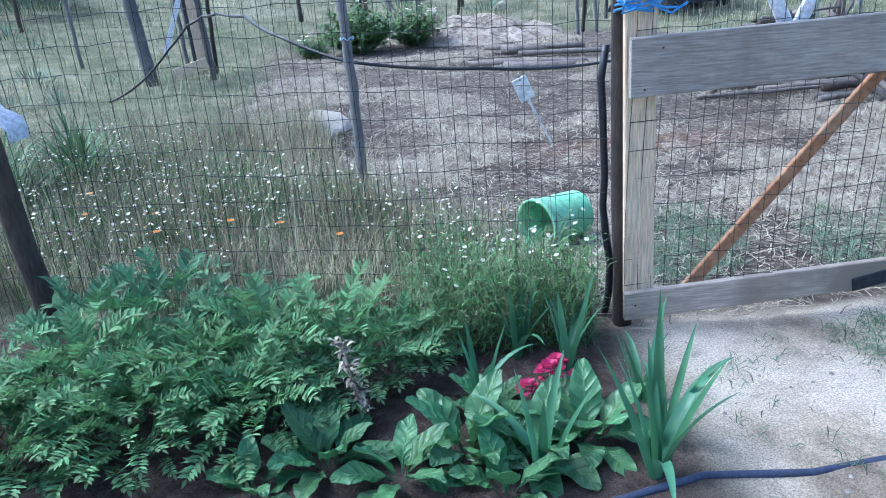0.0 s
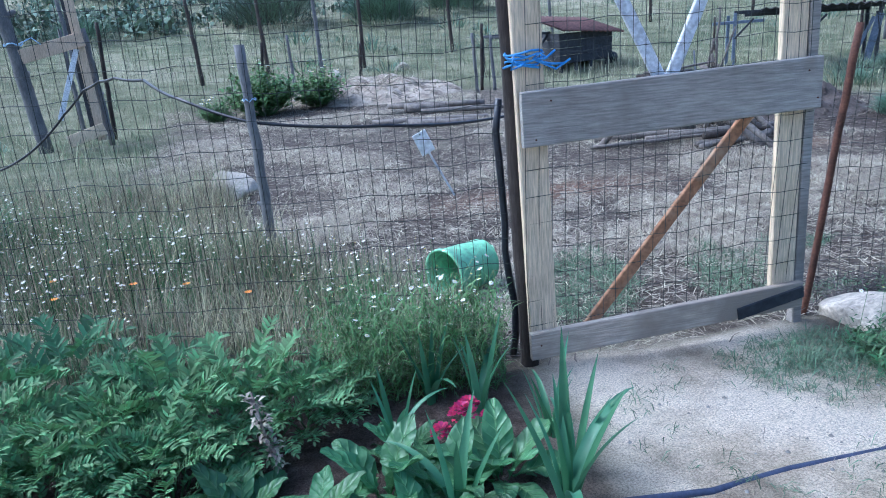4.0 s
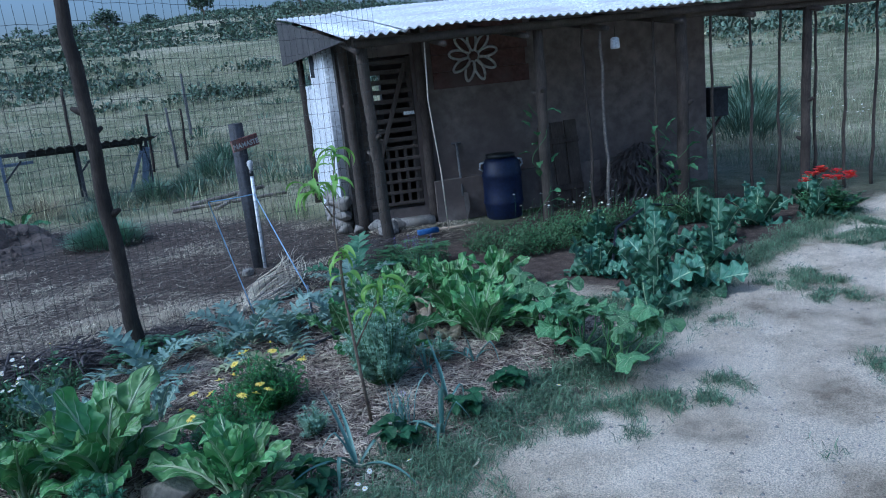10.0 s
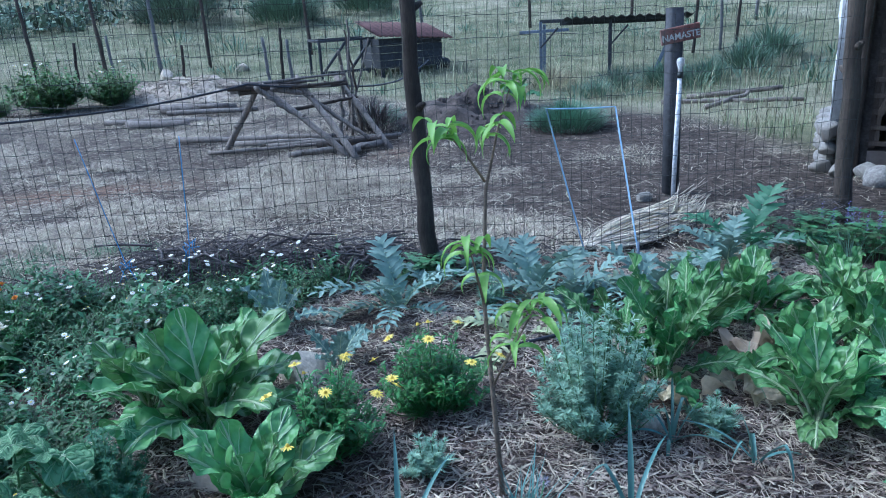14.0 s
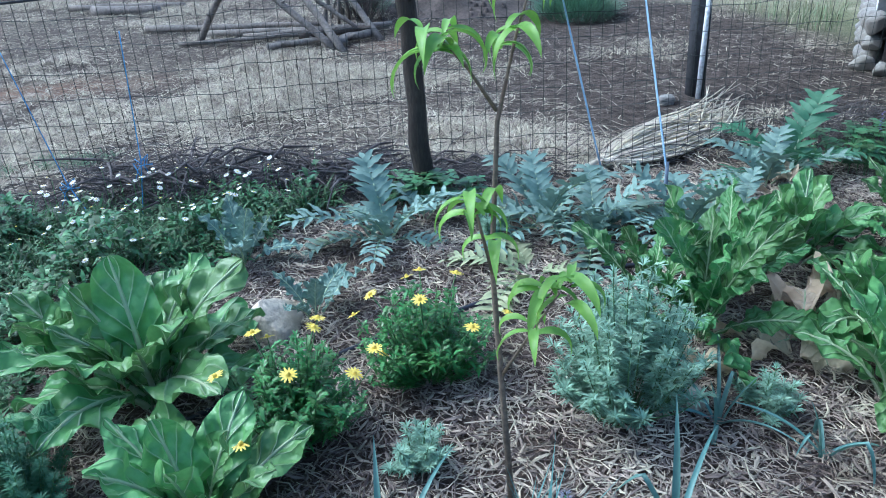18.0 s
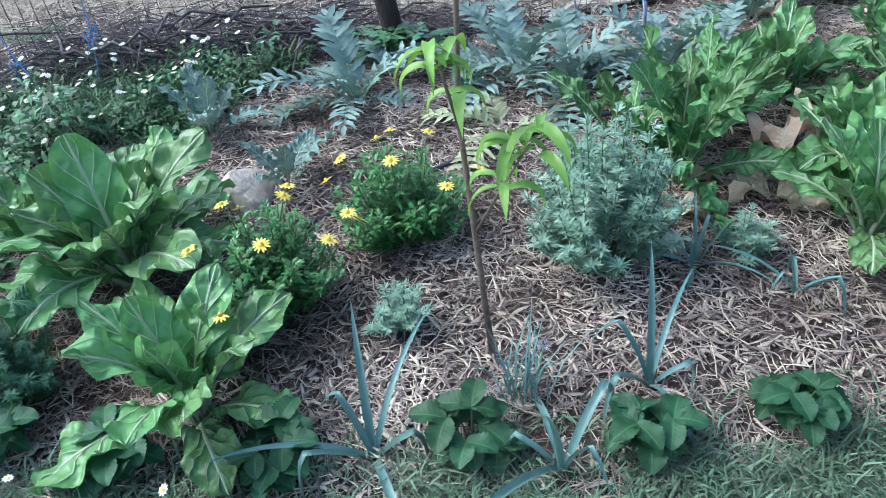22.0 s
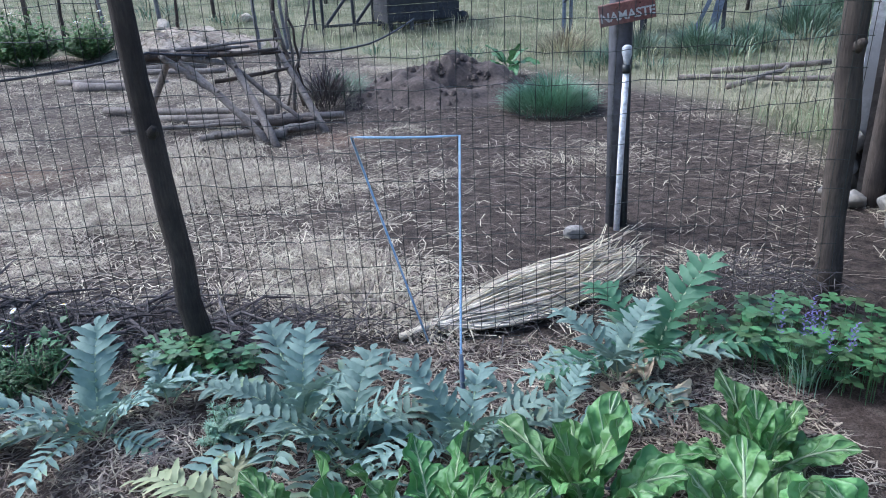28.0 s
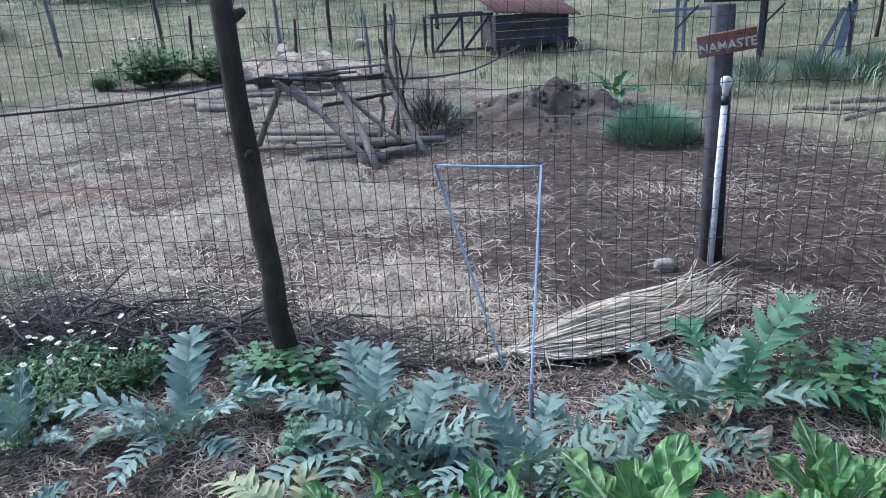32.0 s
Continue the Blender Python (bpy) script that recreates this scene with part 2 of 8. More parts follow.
M = {
    "wire": surf("dark_wire", (0.02, 0.025, 0.02), (0.04, 0.045, 0.04), 20, 0.5, 0.1, 0.3, 0),
    "darkwood": surf("dark_post_wood", (0.020, 0.014, 0.011), (0.06, 0.046, 0.037), 6, 0.85, 1.0, stretch=(4, 4, 0.5)),
    "brownwood": surf("brown_pole_wood", (0.045, 0.034, 0.027), (0.10, 0.08, 0.064), 7, 0.85, 0.9, stretch=(4, 4, 0.4)),
    "greypost": surf("grey_post_wood", (0.12, 0.12, 0.125), (0.22, 0.215, 0.21), 7, 0.85, 0.7, stretch=(4, 4, 0.4)),
    "palewood": surf("fresh_pine", (0.56, 0.43, 0.285), (0.70, 0.565, 0.40), 5, 0.7, 0.3, stretch=(6, 6, 0.4)),
    "greywood": surf("weathered_board", (0.27, 0.245, 0.215), (0.43, 0.40, 0.36), 4, 0.8, 0.6, stretch=(0.4, 6, 6), dirt=(0.21, 0.185, 0.16)),
    "tanwood": surf("tan_weathered_board", (0.34, 0.285, 0.23), (0.50, 0.43, 0.35), 4, 0.8, 0.6, stretch=(0.4, 6, 6), dirt=(0.27, 0.22, 0.175)),
    "orangewood": surf("orange_brace_wood", (0.26, 0.12, 0.05), (0.44, 0.25, 0.13), 9, 0.75, 0.4, dirt=(0.40, 0.29, 0.19)),
    "stick": surf("bare_branch_bark", (0.13, 0.11, 0.095), (0.26, 0.23, 0.20), 9, 0.9, 0.8, island=True),
    "twig": surf("dark_brushwood", (0.05, 0.043, 0.042), (0.16, 0.14, 0.135), 9, 0.9, 0.4, vary=0.4, island=True),
    "straw": surf("dry_straw", (0.20, 0.165, 0.12), (0.55, 0.485, 0.375), 9, 0.8, 0.2, vary=0.5, island=True),
    "palm": surf("dry_palm_strands", (0.50, 0.44, 0.33), (0.74, 0.67, 0.54), 6, 0.7, 0.2, vary=0.3, island=True),
    "chip": surf("wood_chips", (0.16, 0.12, 0.088), (0.52, 0.44, 0.355), 3, 0.9, 0.4, vary=0.6, island=True),
    "rust": surf("rusty_iron", (0.06, 0.025, 0.015), (0.13, 0.05, 0.03), 14, 0.8, 0.4),
    "stone": surf("pale_granite", (0.47, 0.41, 0.32), (0.67, 0.59, 0.475), 9, 0.9, 1.0, dirt=(0.37, 0.32, 0.25)),
    "greystone": surf("grey_fieldstone", (0.18, 0.17, 0.155), (0.36, 0.34, 0.31), 9, 0.95, 1.0, dirt=(0.20, 0.18, 0.15)),
    "darkstone": surf("dark_bare_stone", (0.03, 0.026, 0.024), (0.085, 0.075, 0.068), 9, 0.95, 1.0, vary=0),
    "hose": surf("blue_grey_hose", (0.03, 0.04, 0.075), (0.055, 0.068, 0.11), 12, 0.45, 0.1),
    "blackpipe": surf("black_pipe", (0.012, 0.013, 0.018), (0.03, 0.032, 0.042), 12, 0.4, 0.1),
    "bluerope": surf("blue_twine", (0.05, 0.22, 0.55), (0.14, 0.38, 0.72), 40, 0.6, 0.3),
    "broomblue": surf("dull_blue_bristles", (0.02, 0.08, 0.24), (0.05, 0.14, 0.34), 60, 0.7, 0.6),
    "paleblue": surf("pale_blue_cord", (0.32, 0.50, 0.72), (0.48, 0.64, 0.80), 40, 0.6, 0.2),
    "pvc": surf("white_pvc", (0.66, 0.68, 0.70), (0.78, 0.79, 0.80), 9, 0.35, 0.1),
    "green": surf("green_plastic", (0.24, 0.56, 0.30), (0.33, 0.66, 0.39), 5, 0.4, 0.1, dirt=(0.20, 0.48, 0.25)),
    "darkblue": surf("dark_blue_plastic", (0.006, 0.012, 0.04), (0.014, 0.024, 0.07), 6, 0.45, 0.1),
    "darkplastic": surf("dark_plastic", (0.012, 0.016, 0.016), (0.03, 0.034, 0.034), 6, 0.45, 0.1),
    "mud": surf("brown_mud_plaster", (0.165, 0.135, 0.118), (0.215, 0.182, 0.16), 1.6, 0.95, 0.6, vary=0, dirt=(0.14, 0.112, 0.097)),
    "whitewash": surf("whitewash", (0.70, 0.72, 0.75), (0.80, 0.81, 0.83), 5, 0.9, 0.8, vary=0, dirt=(0.60, 0.61, 0.63)),
    "tin": surf("galvanised_tin", (0.68, 0.69, 0.71), (0.82, 0.83, 0.84), 3, 0.5, 0.15, 0.1, 0.04, dirt=(0.56, 0.55, 0.54)),
    "oldtin": surf("dark_old_sheet", (0.035, 0.032, 0.032), (0.085, 0.078, 0.074), 4, 0.75, 0.2),
    "redtin": surf("red_brown_sheet", (0.11, 0.055, 0.045), (0.19, 0.10, 0.08), 4, 0.75, 0.2),
    "hutch": surf("tarred_boards", (0.028, 0.03, 0.036), (0.06, 0.062, 0.07), 5, 0.8, 0.3),
    "bluegrey": surf("blue_grey_frame", (0.10, 0.13, 0.18), (0.18, 0.21, 0.27), 6, 0.8, 0.3),
    "redmud": surf("dark_red_wash", (0.085, 0.042, 0.036), (0.13, 0.07, 0.06), 4, 0.9, 0.4, dirt=(0.12, 0.085, 0.075)),
    "redpaint": surf("faded_red_paint", (0.17, 0.065, 0.055), (0.26, 0.12, 0.10), 9, 0.75, 0.4, dirt=(0.24, 0.17, 0.15)),
    "whitepaint": surf("white_paint", (0.50, 0.49, 0.46), (0.66, 0.65, 0.61), 9, 0.7, 0.2, dirt=(0.42, 0.40, 0.37)),
    "soil": surf("dark_dug_soil", (0.038, 0.030, 0.026), (0.115, 0.092, 0.078), 6, 0.95, 1.0, vary=0),
    "cloth": surf("white_cloth", (0.6, 0.62, 0.66), (0.75, 0.76, 0.78), 9, 0.9, 0.2),
    # plants
    "chard": veined("chard_leaf", (0.10, 0.235, 0.07), (0.22, 0.40, 0.135), (0.56, 0.68, 0.46), 0.40, 6.0, 0.28, width=0.085, puff=1.0),
    "rib": leafy("pale_midrib", (0.40, 0.50, 0.29), (0.55, 0.65, 0.42), 0.45, 9, 0.1),
    "cardoon": leafy("silver_cardoon", (0.145, 0.23, 0.185), (0.28, 0.38, 0.315), 0.7, 12, 0.25, edge=(0.25, 0.34, 0.2), glow=0.15),
    "yellowing": leafy("yellowing_leaf", (0.26, 0.31, 0.15), (0.40, 0.41, 0.24), 0.65, 6, 0.2, glow=0.15),
    "fern": leafy("bright_fern_leaf", (0.055, 0.16, 0.085), (0.12, 0.26, 0.14), 0.55, 9, 0.2),
    "tansy": leafy("tansy_leaf", (0.11, 0.245, 0.095), (0.245, 0.41, 0.175), 0.75, 5, 0.4, True, glow=0.22),
    "bluefern": leafy("blue_green_leaf", (0.07, 0.18, 0.075), (0.16, 0.31, 0.135), 0.65, 6, 0.35, True, glow=0.22),
    "broad": veined("broad_leaf", (0.065, 0.165, 0.065), (0.13, 0.265, 0.105), (0.16, 0.31, 0.125), 0.42, 7.0, puff=0.5),
    "silver": veined("silver_broad_leaf", (0.16, 0.26, 0.21), (0.29, 0.39, 0.325), (0.36, 0.46, 0.38), 0.65, 9.0),
    "iris": leafy("iris_blade", (0.06, 0.17, 0.085), (0.12, 0.28, 0.14), 0.42, 7, 0.25),
    "leek": leafy("leek_blade", (0.085, 0.175, 0.15), (0.17, 0.29, 0.245), 0.4, 8, 0.22, glow=0.1),
    "worm": leafy("grey_green_feather", (0.19, 0.32, 0.22), (0.34, 0.48, 0.335), 0.7, 8, 0.3, True, glow=0.2),
    "daisyleaf": leafy("daisy_bush_leaf", (0.045, 0.14, 0.032), (0.12, 0.27, 0.07), 0.42, 8, 0.4, True, glow=0.2),
    "clover": leafy("clover_leaf", (0.05, 0.125, 0.05), (0.14, 0.265, 0.105), 0.45, 3, 0.55, True, glow=0.18),
    "weed": leafy("weed_leaf", (0.055, 0.12, 0.045), (0.16, 0.255, 0.115), 0.6, 5, 0.55, True, glow=0.18),
    "berry": veined("strawberry_leaf", (0.018, 0.070, 0.024), (0.043, 0.122, 0.042), (0.06, 0.16, 0.055), 0.62, 7.0, 0.22, puff=0.08, width=0.04),
    "pumpkin": veined("pumpkin_leaf", (0.09, 0.215, 0.085), (0.18, 0.325, 0.145), (0.26, 0.41, 0.21), 0.6, 4.0, 0.3, width=0.07, puff=0.6),
    "cabbage": veined("cabbage_leaf", (0.055, 0.14, 0.08), (0.145, 0.275, 0.16), (0.27, 0.39, 0.28), 0.5, 6.0, 0.25, vary=0.4, width=0.08),
    "peach": leafy("peach_leaf", (0.15, 0.31, 0.04), (0.30, 0.47, 0.09), 0.42, 7, 0.3, True, glow=0.3),
    "mustard": veined("lobed_green_leaf", (0.07, 0.18, 0.05), (0.155, 0.31, 0.095), (0.36, 0.48, 0.28), 0.48, 12.0),
    "meadow": leafy("meadow_grass", (0.17, 0.145, 0.09), (0.50, 0.46, 0.31), 0.8, 2, 0.5, True, glow=0.2),
    "greengrass": leafy("green_grass", (0.075, 0.145, 0.06), (0.20, 0.30, 0.14), 0.7, 2, 0.5, True, glow=0.2),
    "fieldgrass": leafy("dry_field_grass", (0.22, 0.215, 0.125), (0.55, 0.51, 0.36), 0.85, 0.6, 0.55, True, glow=0.2),
    "pathgrass": leafy("path_grass", (0.085, 0.145, 0.08), (0.21, 0.285, 0.17), 0.7, 3, 0.5, True, glow=0.2),
    "bushleaf": leafy("yellow_green_leaf", (0.085, 0.165, 0.05), (0.20, 0.32, 0.11), 0.55, 6, 0.45, True, glow=0.2),
    "fieldgreen": leafy("field_green_grass", (0.13, 0.17, 0.085), (0.29, 0.33, 0.19), 0.75, 0.8, 0.5, True, glow=0.2),
    "broom": leafy("broom_shrub", (0.085, 0.15, 0.095), (0.17, 0.25, 0.165), 0.7, 4, 0.4, True, glow=0.12),
    "tuft": leafy("broom_tuft", (0.09, 0.19, 0.115), (0.19, 0.32, 0.20), 0.7, 4, 0.4, True, glow=0.15),
    "hillshrub": leafy("hill_shrub", (0.06, 0.10, 0.07), (0.165, 0.215, 0.145), 0.8, 0.3, 0.6, True, glow=0.1),
    "dry": veined("withered_leaf", (0.56, 0.45, 0.30), (0.80, 0.69, 0.51), (0.72, 0.62, 0.47), 0.85),
    "stem": leafy("green_stem", (0.07, 0.16, 0.05), (0.13, 0.24, 0.09), 0.5, 9, 0.2, glow=0.1),
    "bark": surf("young_bark", (0.12, 0.09, 0.065), (0.21, 0.165, 0.12), 14, 0.8, 0.4),
    "petalwhite": leafy("white_petal", (0.80, 0.80, 0.75), (0.90, 0.90, 0.86), 0.6, 20, 0.05, True, glow=0.25),
    "cream": leafy("cream_petal", (0.72, 0.66, 0.50), (0.82, 0.78, 0.66), 0.6, 20, 0.1, True, glow=0.2),
    "yellow": leafy("yellow_petal", (0.80, 0.58, 0.05), (0.90, 0.76, 0.18), 0.55, 20, 0.1, True, glow=0.2),
    "orange": leafy("orange_petal", (0.70, 0.22, 0.015), (0.82, 0.40, 0.05), 0.55, 20, 0.15, True, glow=0.2),
    "pink": leafy("pink_petal", (0.62, 0.28, 0.40), (0.84, 0.62, 0.68), 0.6, 20, 0.2, True, glow=0.2),
    "crimson": leafy("crimson_petal", (0.36, 0.008, 0.07), (0.56, 0.03, 0.15), 0.55, 20, 0.3, True, glow=0.2),
    "red": leafy("red_petal", (0.55, 0.02, 0.015), (0.70, 0.06, 0.04), 0.55, 20, 0.2, True, glow=0.2),
    "violet": leafy("violet_petal", (0.13, 0.11, 0.30), (0.24, 0.21, 0.44), 0.6, 20, 0.15, True, glow=0.2),
    "mauve": leafy("mauve_petal", (0.46, 0.42, 0.58), (0.60, 0.56, 0.70), 0.6, 20, 0.15, True, glow=0.2),
}


# ---- mesh helpers ----
class Shape:
    """Gathers vertices and faces for one mesh."""

    def __init__(self):
        self.v, self.f, self.m, self.uv = [], [], [], {}

    def add(self, verts, faces, mat=0, uv=None):
        n = len(self.v)
        if uv:
            self.uv.update((n + i, q) for i, q in enumerate(uv))
        self.v.extend(verts)
        self.f.extend(tuple(i + n for i in f) for f in faces)
        self.m.extend([mat] * len(faces))

    def tube(self, pts, radii, sides=6, mat=0, cap=True):
        pts = [Vector(p) for p in pts]
        if not hasattr(radii, "__len__"):
            radii = [radii] * len(pts)
        verts, faces = [], []
        up = Vector((0.31, 0.17, 0.93))
        for i, p in enumerate(pts):
            d = (pts[min(i + 1, len(pts) - 1)] - pts[max(i - 1, 0)]).normalized()
            a = d.cross(up)
            if a.length < 0.05:
                a = d.cross(Vector((1, 0, 0)))
            a.normalize()
            b = d.cross(a)
            for k in range(sides):
                w = k * math.tau / sides
                verts.append(p + radii[i] * (math.cos(w) * a + math.sin(w) * b))
        for i in range(len(pts) - 1):
            for k in range(sides):
                q = (k + 1) % sides
                faces.append((i * sides + k, i * sides + q, (i + 1) * sides + q, (i + 1) * sides + k))
        if cap and sides > 2:
            faces.append(tuple(range(sides))[::-1])
            faces.append(tuple(range((len(pts) - 1) * sides, len(pts) * sides)))
        self.add(verts, faces, mat)

    def beam(self, a, b, w, h, up=(0, 0, 1), mat=0, bevel=0.004):
        """A board from a to b, w across and h deep, with chamfered long edges."""
        a, b = Vector(a), Vector(b)
        d = (b - a).normalized()
        s = d.cross(Vector(up))
        if s.length < 0.05:
            s = d.cross(Vector((1, 0, 0)))
        s.normalize()
        u = s.cross(d)
        c = min(bevel, w * 0.3, h * 0.3)
        prof = [(-w / 2 + c, -h / 2), (w / 2 - c, -h / 2), (w / 2, -h / 2 + c), (w / 2, h / 2 - c), (w / 2 - c, h / 2), (-w / 2 + c, h / 2), (-w / 2, h / 2 - c), (-w / 2, -h / 2 + c)]
        verts = [e + s * x + u * y for e in (a, b) for x, y in prof]
        faces = [(k, (k + 1) % 8, 8 + (k + 1) % 8, 8 + k) for k in range(8)] + [tuple(range(8))[::-1], tuple(range(8, 16))]
        self.add(verts, faces, mat)

    def leaf(self, m, length, width, elev, bend, prof, segs=6, half=1, fold=0.25, ruffle=0.0, waves=3.0, phase=0.0, mat=0, rib=None, twist=0.0, veins=0, crinkle=0.0, kink=0.0):
        """A blade that starts at the origin of m, rises at elev degrees along x and bends over by bend degrees."""
        pts, ang = [], radians(elev)
        x = z = 0.0
        step = length / segs
        for i in range(segs + 1):
            pts.append((x, z, ang))
            ang -= radians(bend) / segs + (radians(100) if kink and i == int(kink * segs) else 0)
            x += step * math.cos(ang)
            z += step * math.sin(ang)
        verts, faces = [], []
        cols = 2 * half + 1
        for i, (x, z, ang) in enumerate(pts):
            t = i / segs
            w = width * prof(t) / 2
            nx, nz = -math.sin(ang), math.cos(ang)
            tw = twist * t
            for k in range(-half, half + 1):
                s = k / half
                y = w * s
                lift = (crinkle * noise.noise((x * 38 + phase, y * 38, z * 38 + 2 * phase)) * min(1, 3 * abs(s)) if crinkle else 0.0) + fold * abs(s) * w + ruffle * s * s * width * min(1, 3 * prof(t)) * math.sin(waves * math.tau * t + phase + (1.3 if k > 0 else 0))
                yy, ll = y * math.cos(tw) - lift * math.sin(tw), y * math.sin(tw) + lift * math.cos(tw)
                verts.append(m @ Vector((x + nx * ll, yy, z + nz * ll)))
        for i in range(segs):
            for k in range(cols - 1):
                a = i * cols + k
                faces.append((a, a + 1, a + cols + 1, a + cols))
        self.add(verts, faces, mat, [(k / half, i / segs, 0) for i in range(segs + 1) for k in range(-half, half + 1)] if veins or crinkle else None)
        if rib is not None:
            wr, mr = rib
            rv, rf = [], []
            for i, (x, z, ang) in enumerate(pts):
                t = i / segs
                w = max(0.0006, wr * (1 - 0.85 * t))
                nx, nz = -math.sin(ang), math.cos(ang)
                for yy, o in ((-w, 0.001), (0, 0.001 + w * 0.7), (w, 0.001), (0, -0.002 - w * 0.6)):
                    rv.append(m @ Vector((x + nx * o, yy, z + nz * o)))
            for i in range(segs):
                for k in range(4):
                    q = (k + 1) % 4
                    rf.append((i * 4 + k, i * 4 + q, (i + 1) * 4 + q, (i + 1) * 4 + k))
            self.add(rv, rf, mr)

    def mesh(self, name, mats, smooth=True):
        me = bpy.data.meshes.new(name)
        me.from_pydata([tuple(v) for v in self.v], [], self.f)
        for k in mats if isinstance(mats, (list, tuple)) else [mats]:
            me.materials.append(M[k])
        me.polygons.foreach_set("material_index", self.m)
        if smooth:
            me.polygons.foreach_set("use_smooth", [True] * len(self.f))
        if self.uv:
            at = me.attributes.new("blade", "FLOAT_VECTOR", "POINT")
            at.data.foreach_set("vector", [c for i in range(len(self.v)) for c in self.uv.get(i, (0.5, 0.5, 0))])
        me.update()
        return me


def part(name, shape, mats, parent, label="", smooth=True, kind=""):
    """Links a shape as one mesh object under a thing or a part."""
    me = shape if isinstance(shape, bpy.types.Mesh) else shape.mesh(name, mats, smooth)
    ob = new(name, me)
    ob.parent = parent
    return tagged(ob, label, kind=kind)


def thing(name, place, label, category, group="", turn=0.0, kind=""):
    ob = new(name)
    ob.empty_display_size = 0.1
    ob.matrix_basis = pose(*place, 0, 0, turn)
    return tagged(ob, label, category, group, kind)


def whole(name, shape, mats, label, category, group="", kind="", smooth=True, place=(0, 0, 0)):
    ob = new(name, shape.mesh(name, mats, smooth))
    ob.location = place
    return tagged(ob, label, category, group, kind)


def turned(az, x=0.0, y=0.0, z=0.0, s=1.0):
    return Matrix.Translation((x, y, z)) @ Matrix.Rotation(az, 4, "Z") @ Matrix.Scale(s, 4)


R = random.Random(7)
OVAL = lambda t: max(0.02, math.sin(math.pi * min(1, t * 0.94 + 0.03)) ** 0.75)
PADDLE = lambda t: max(0.03, 0.16 + 0.1 * t if t < 0.25 else math.sin(math.pi * (0.12 + 0.86 * (t - 0.25) / 0.75)) ** 0.6)
LANCE = lambda t: max(0.01, math.sin(math.pi * (0.08 + 0.92 * t ** 0.8)))
SWORD = lambda t: max(0.02, 1 - t ** 3 if t > 0.3 else 0.85 + 0.4 * t)


# ---- ground ----
def smooth_step(a, b, x):
    t = max(0.0, min(1.0, (x - a) / (b - a)))
    return t * t * (3 - 2 * t)


def fence_y(x):
    """The line of the run's fence."""
    if x < 0.78:
        return 2.68 + (0.78 - x) * 0.238
    return 2.68 - (x - 0.78) * 0.047 if x < 4.5 else 2.505 - (x - 4.5) * 0.055


def path_y(x):
    """The upper edge of the trodden path."""
    pts = ((-6, 0.9), (0.2, 1.0), (1.2, 1.25), (2.3, 0.64), (3.3, 0.31), (4.3, 0.03), (5.6, -0.14), (7.2, -0.22), (9.0, -0.6), (14, -1.6))
    for (x0, y0), (x1, y1) in zip(pts, pts[1:]):
        if x0 <= x <= x1:
            return y0 + (y1 - y0) * (x - x0) / (x1 - x0)
    return pts[0][1] if x < pts[0][0] else pts[-1][1]


def far_rise(x, y):
    d = math.hypot(x - 4, y + 1)
    e = d - 13.5
    if e <= 0:
        return 0.0
    side = smooth_step(-0.55, 0.05, (y + 1) / d)
    h = 0.128 * e if e < 34.5 else 4.4 + 0.082 * (e - 34.5)
    if e > 354.5:
        h = 30.64 + 0.02 * (e - 354.5)
    h *= e / (e + 0.8)
    if d > 26:
        k = smooth_step(26, 120, d)
        h += k * d * 0.016 * noise.noise((x / 90, y / 90, 3.1)) + k * 1.6 * noise.noise((x / 24, y / 24, 7.7))
        a = math.atan2(x - 4, y + 1)
        h += k * d * 0.03 * math.exp(-((a - 0.72) / 0.22) ** 2) + k * d * 0.018 * math.exp(-((a + 0.5) / 0.3) ** 2)
    return h * side


def height(x, y):
    h = far_rise(x, y)
    if -7 < x < 16 and -5 < y < 18:
        h += 0.018 * noise.noise((x * 1.1, y * 1.1, 0.3)) + 0.008 * noise.noise((x * 5, y * 5, 1.3))
        if path_y(x) < y < fence_y(x):
            h += 0.025 * smooth_step(0, 0.25, y - path_y(x))
    return h


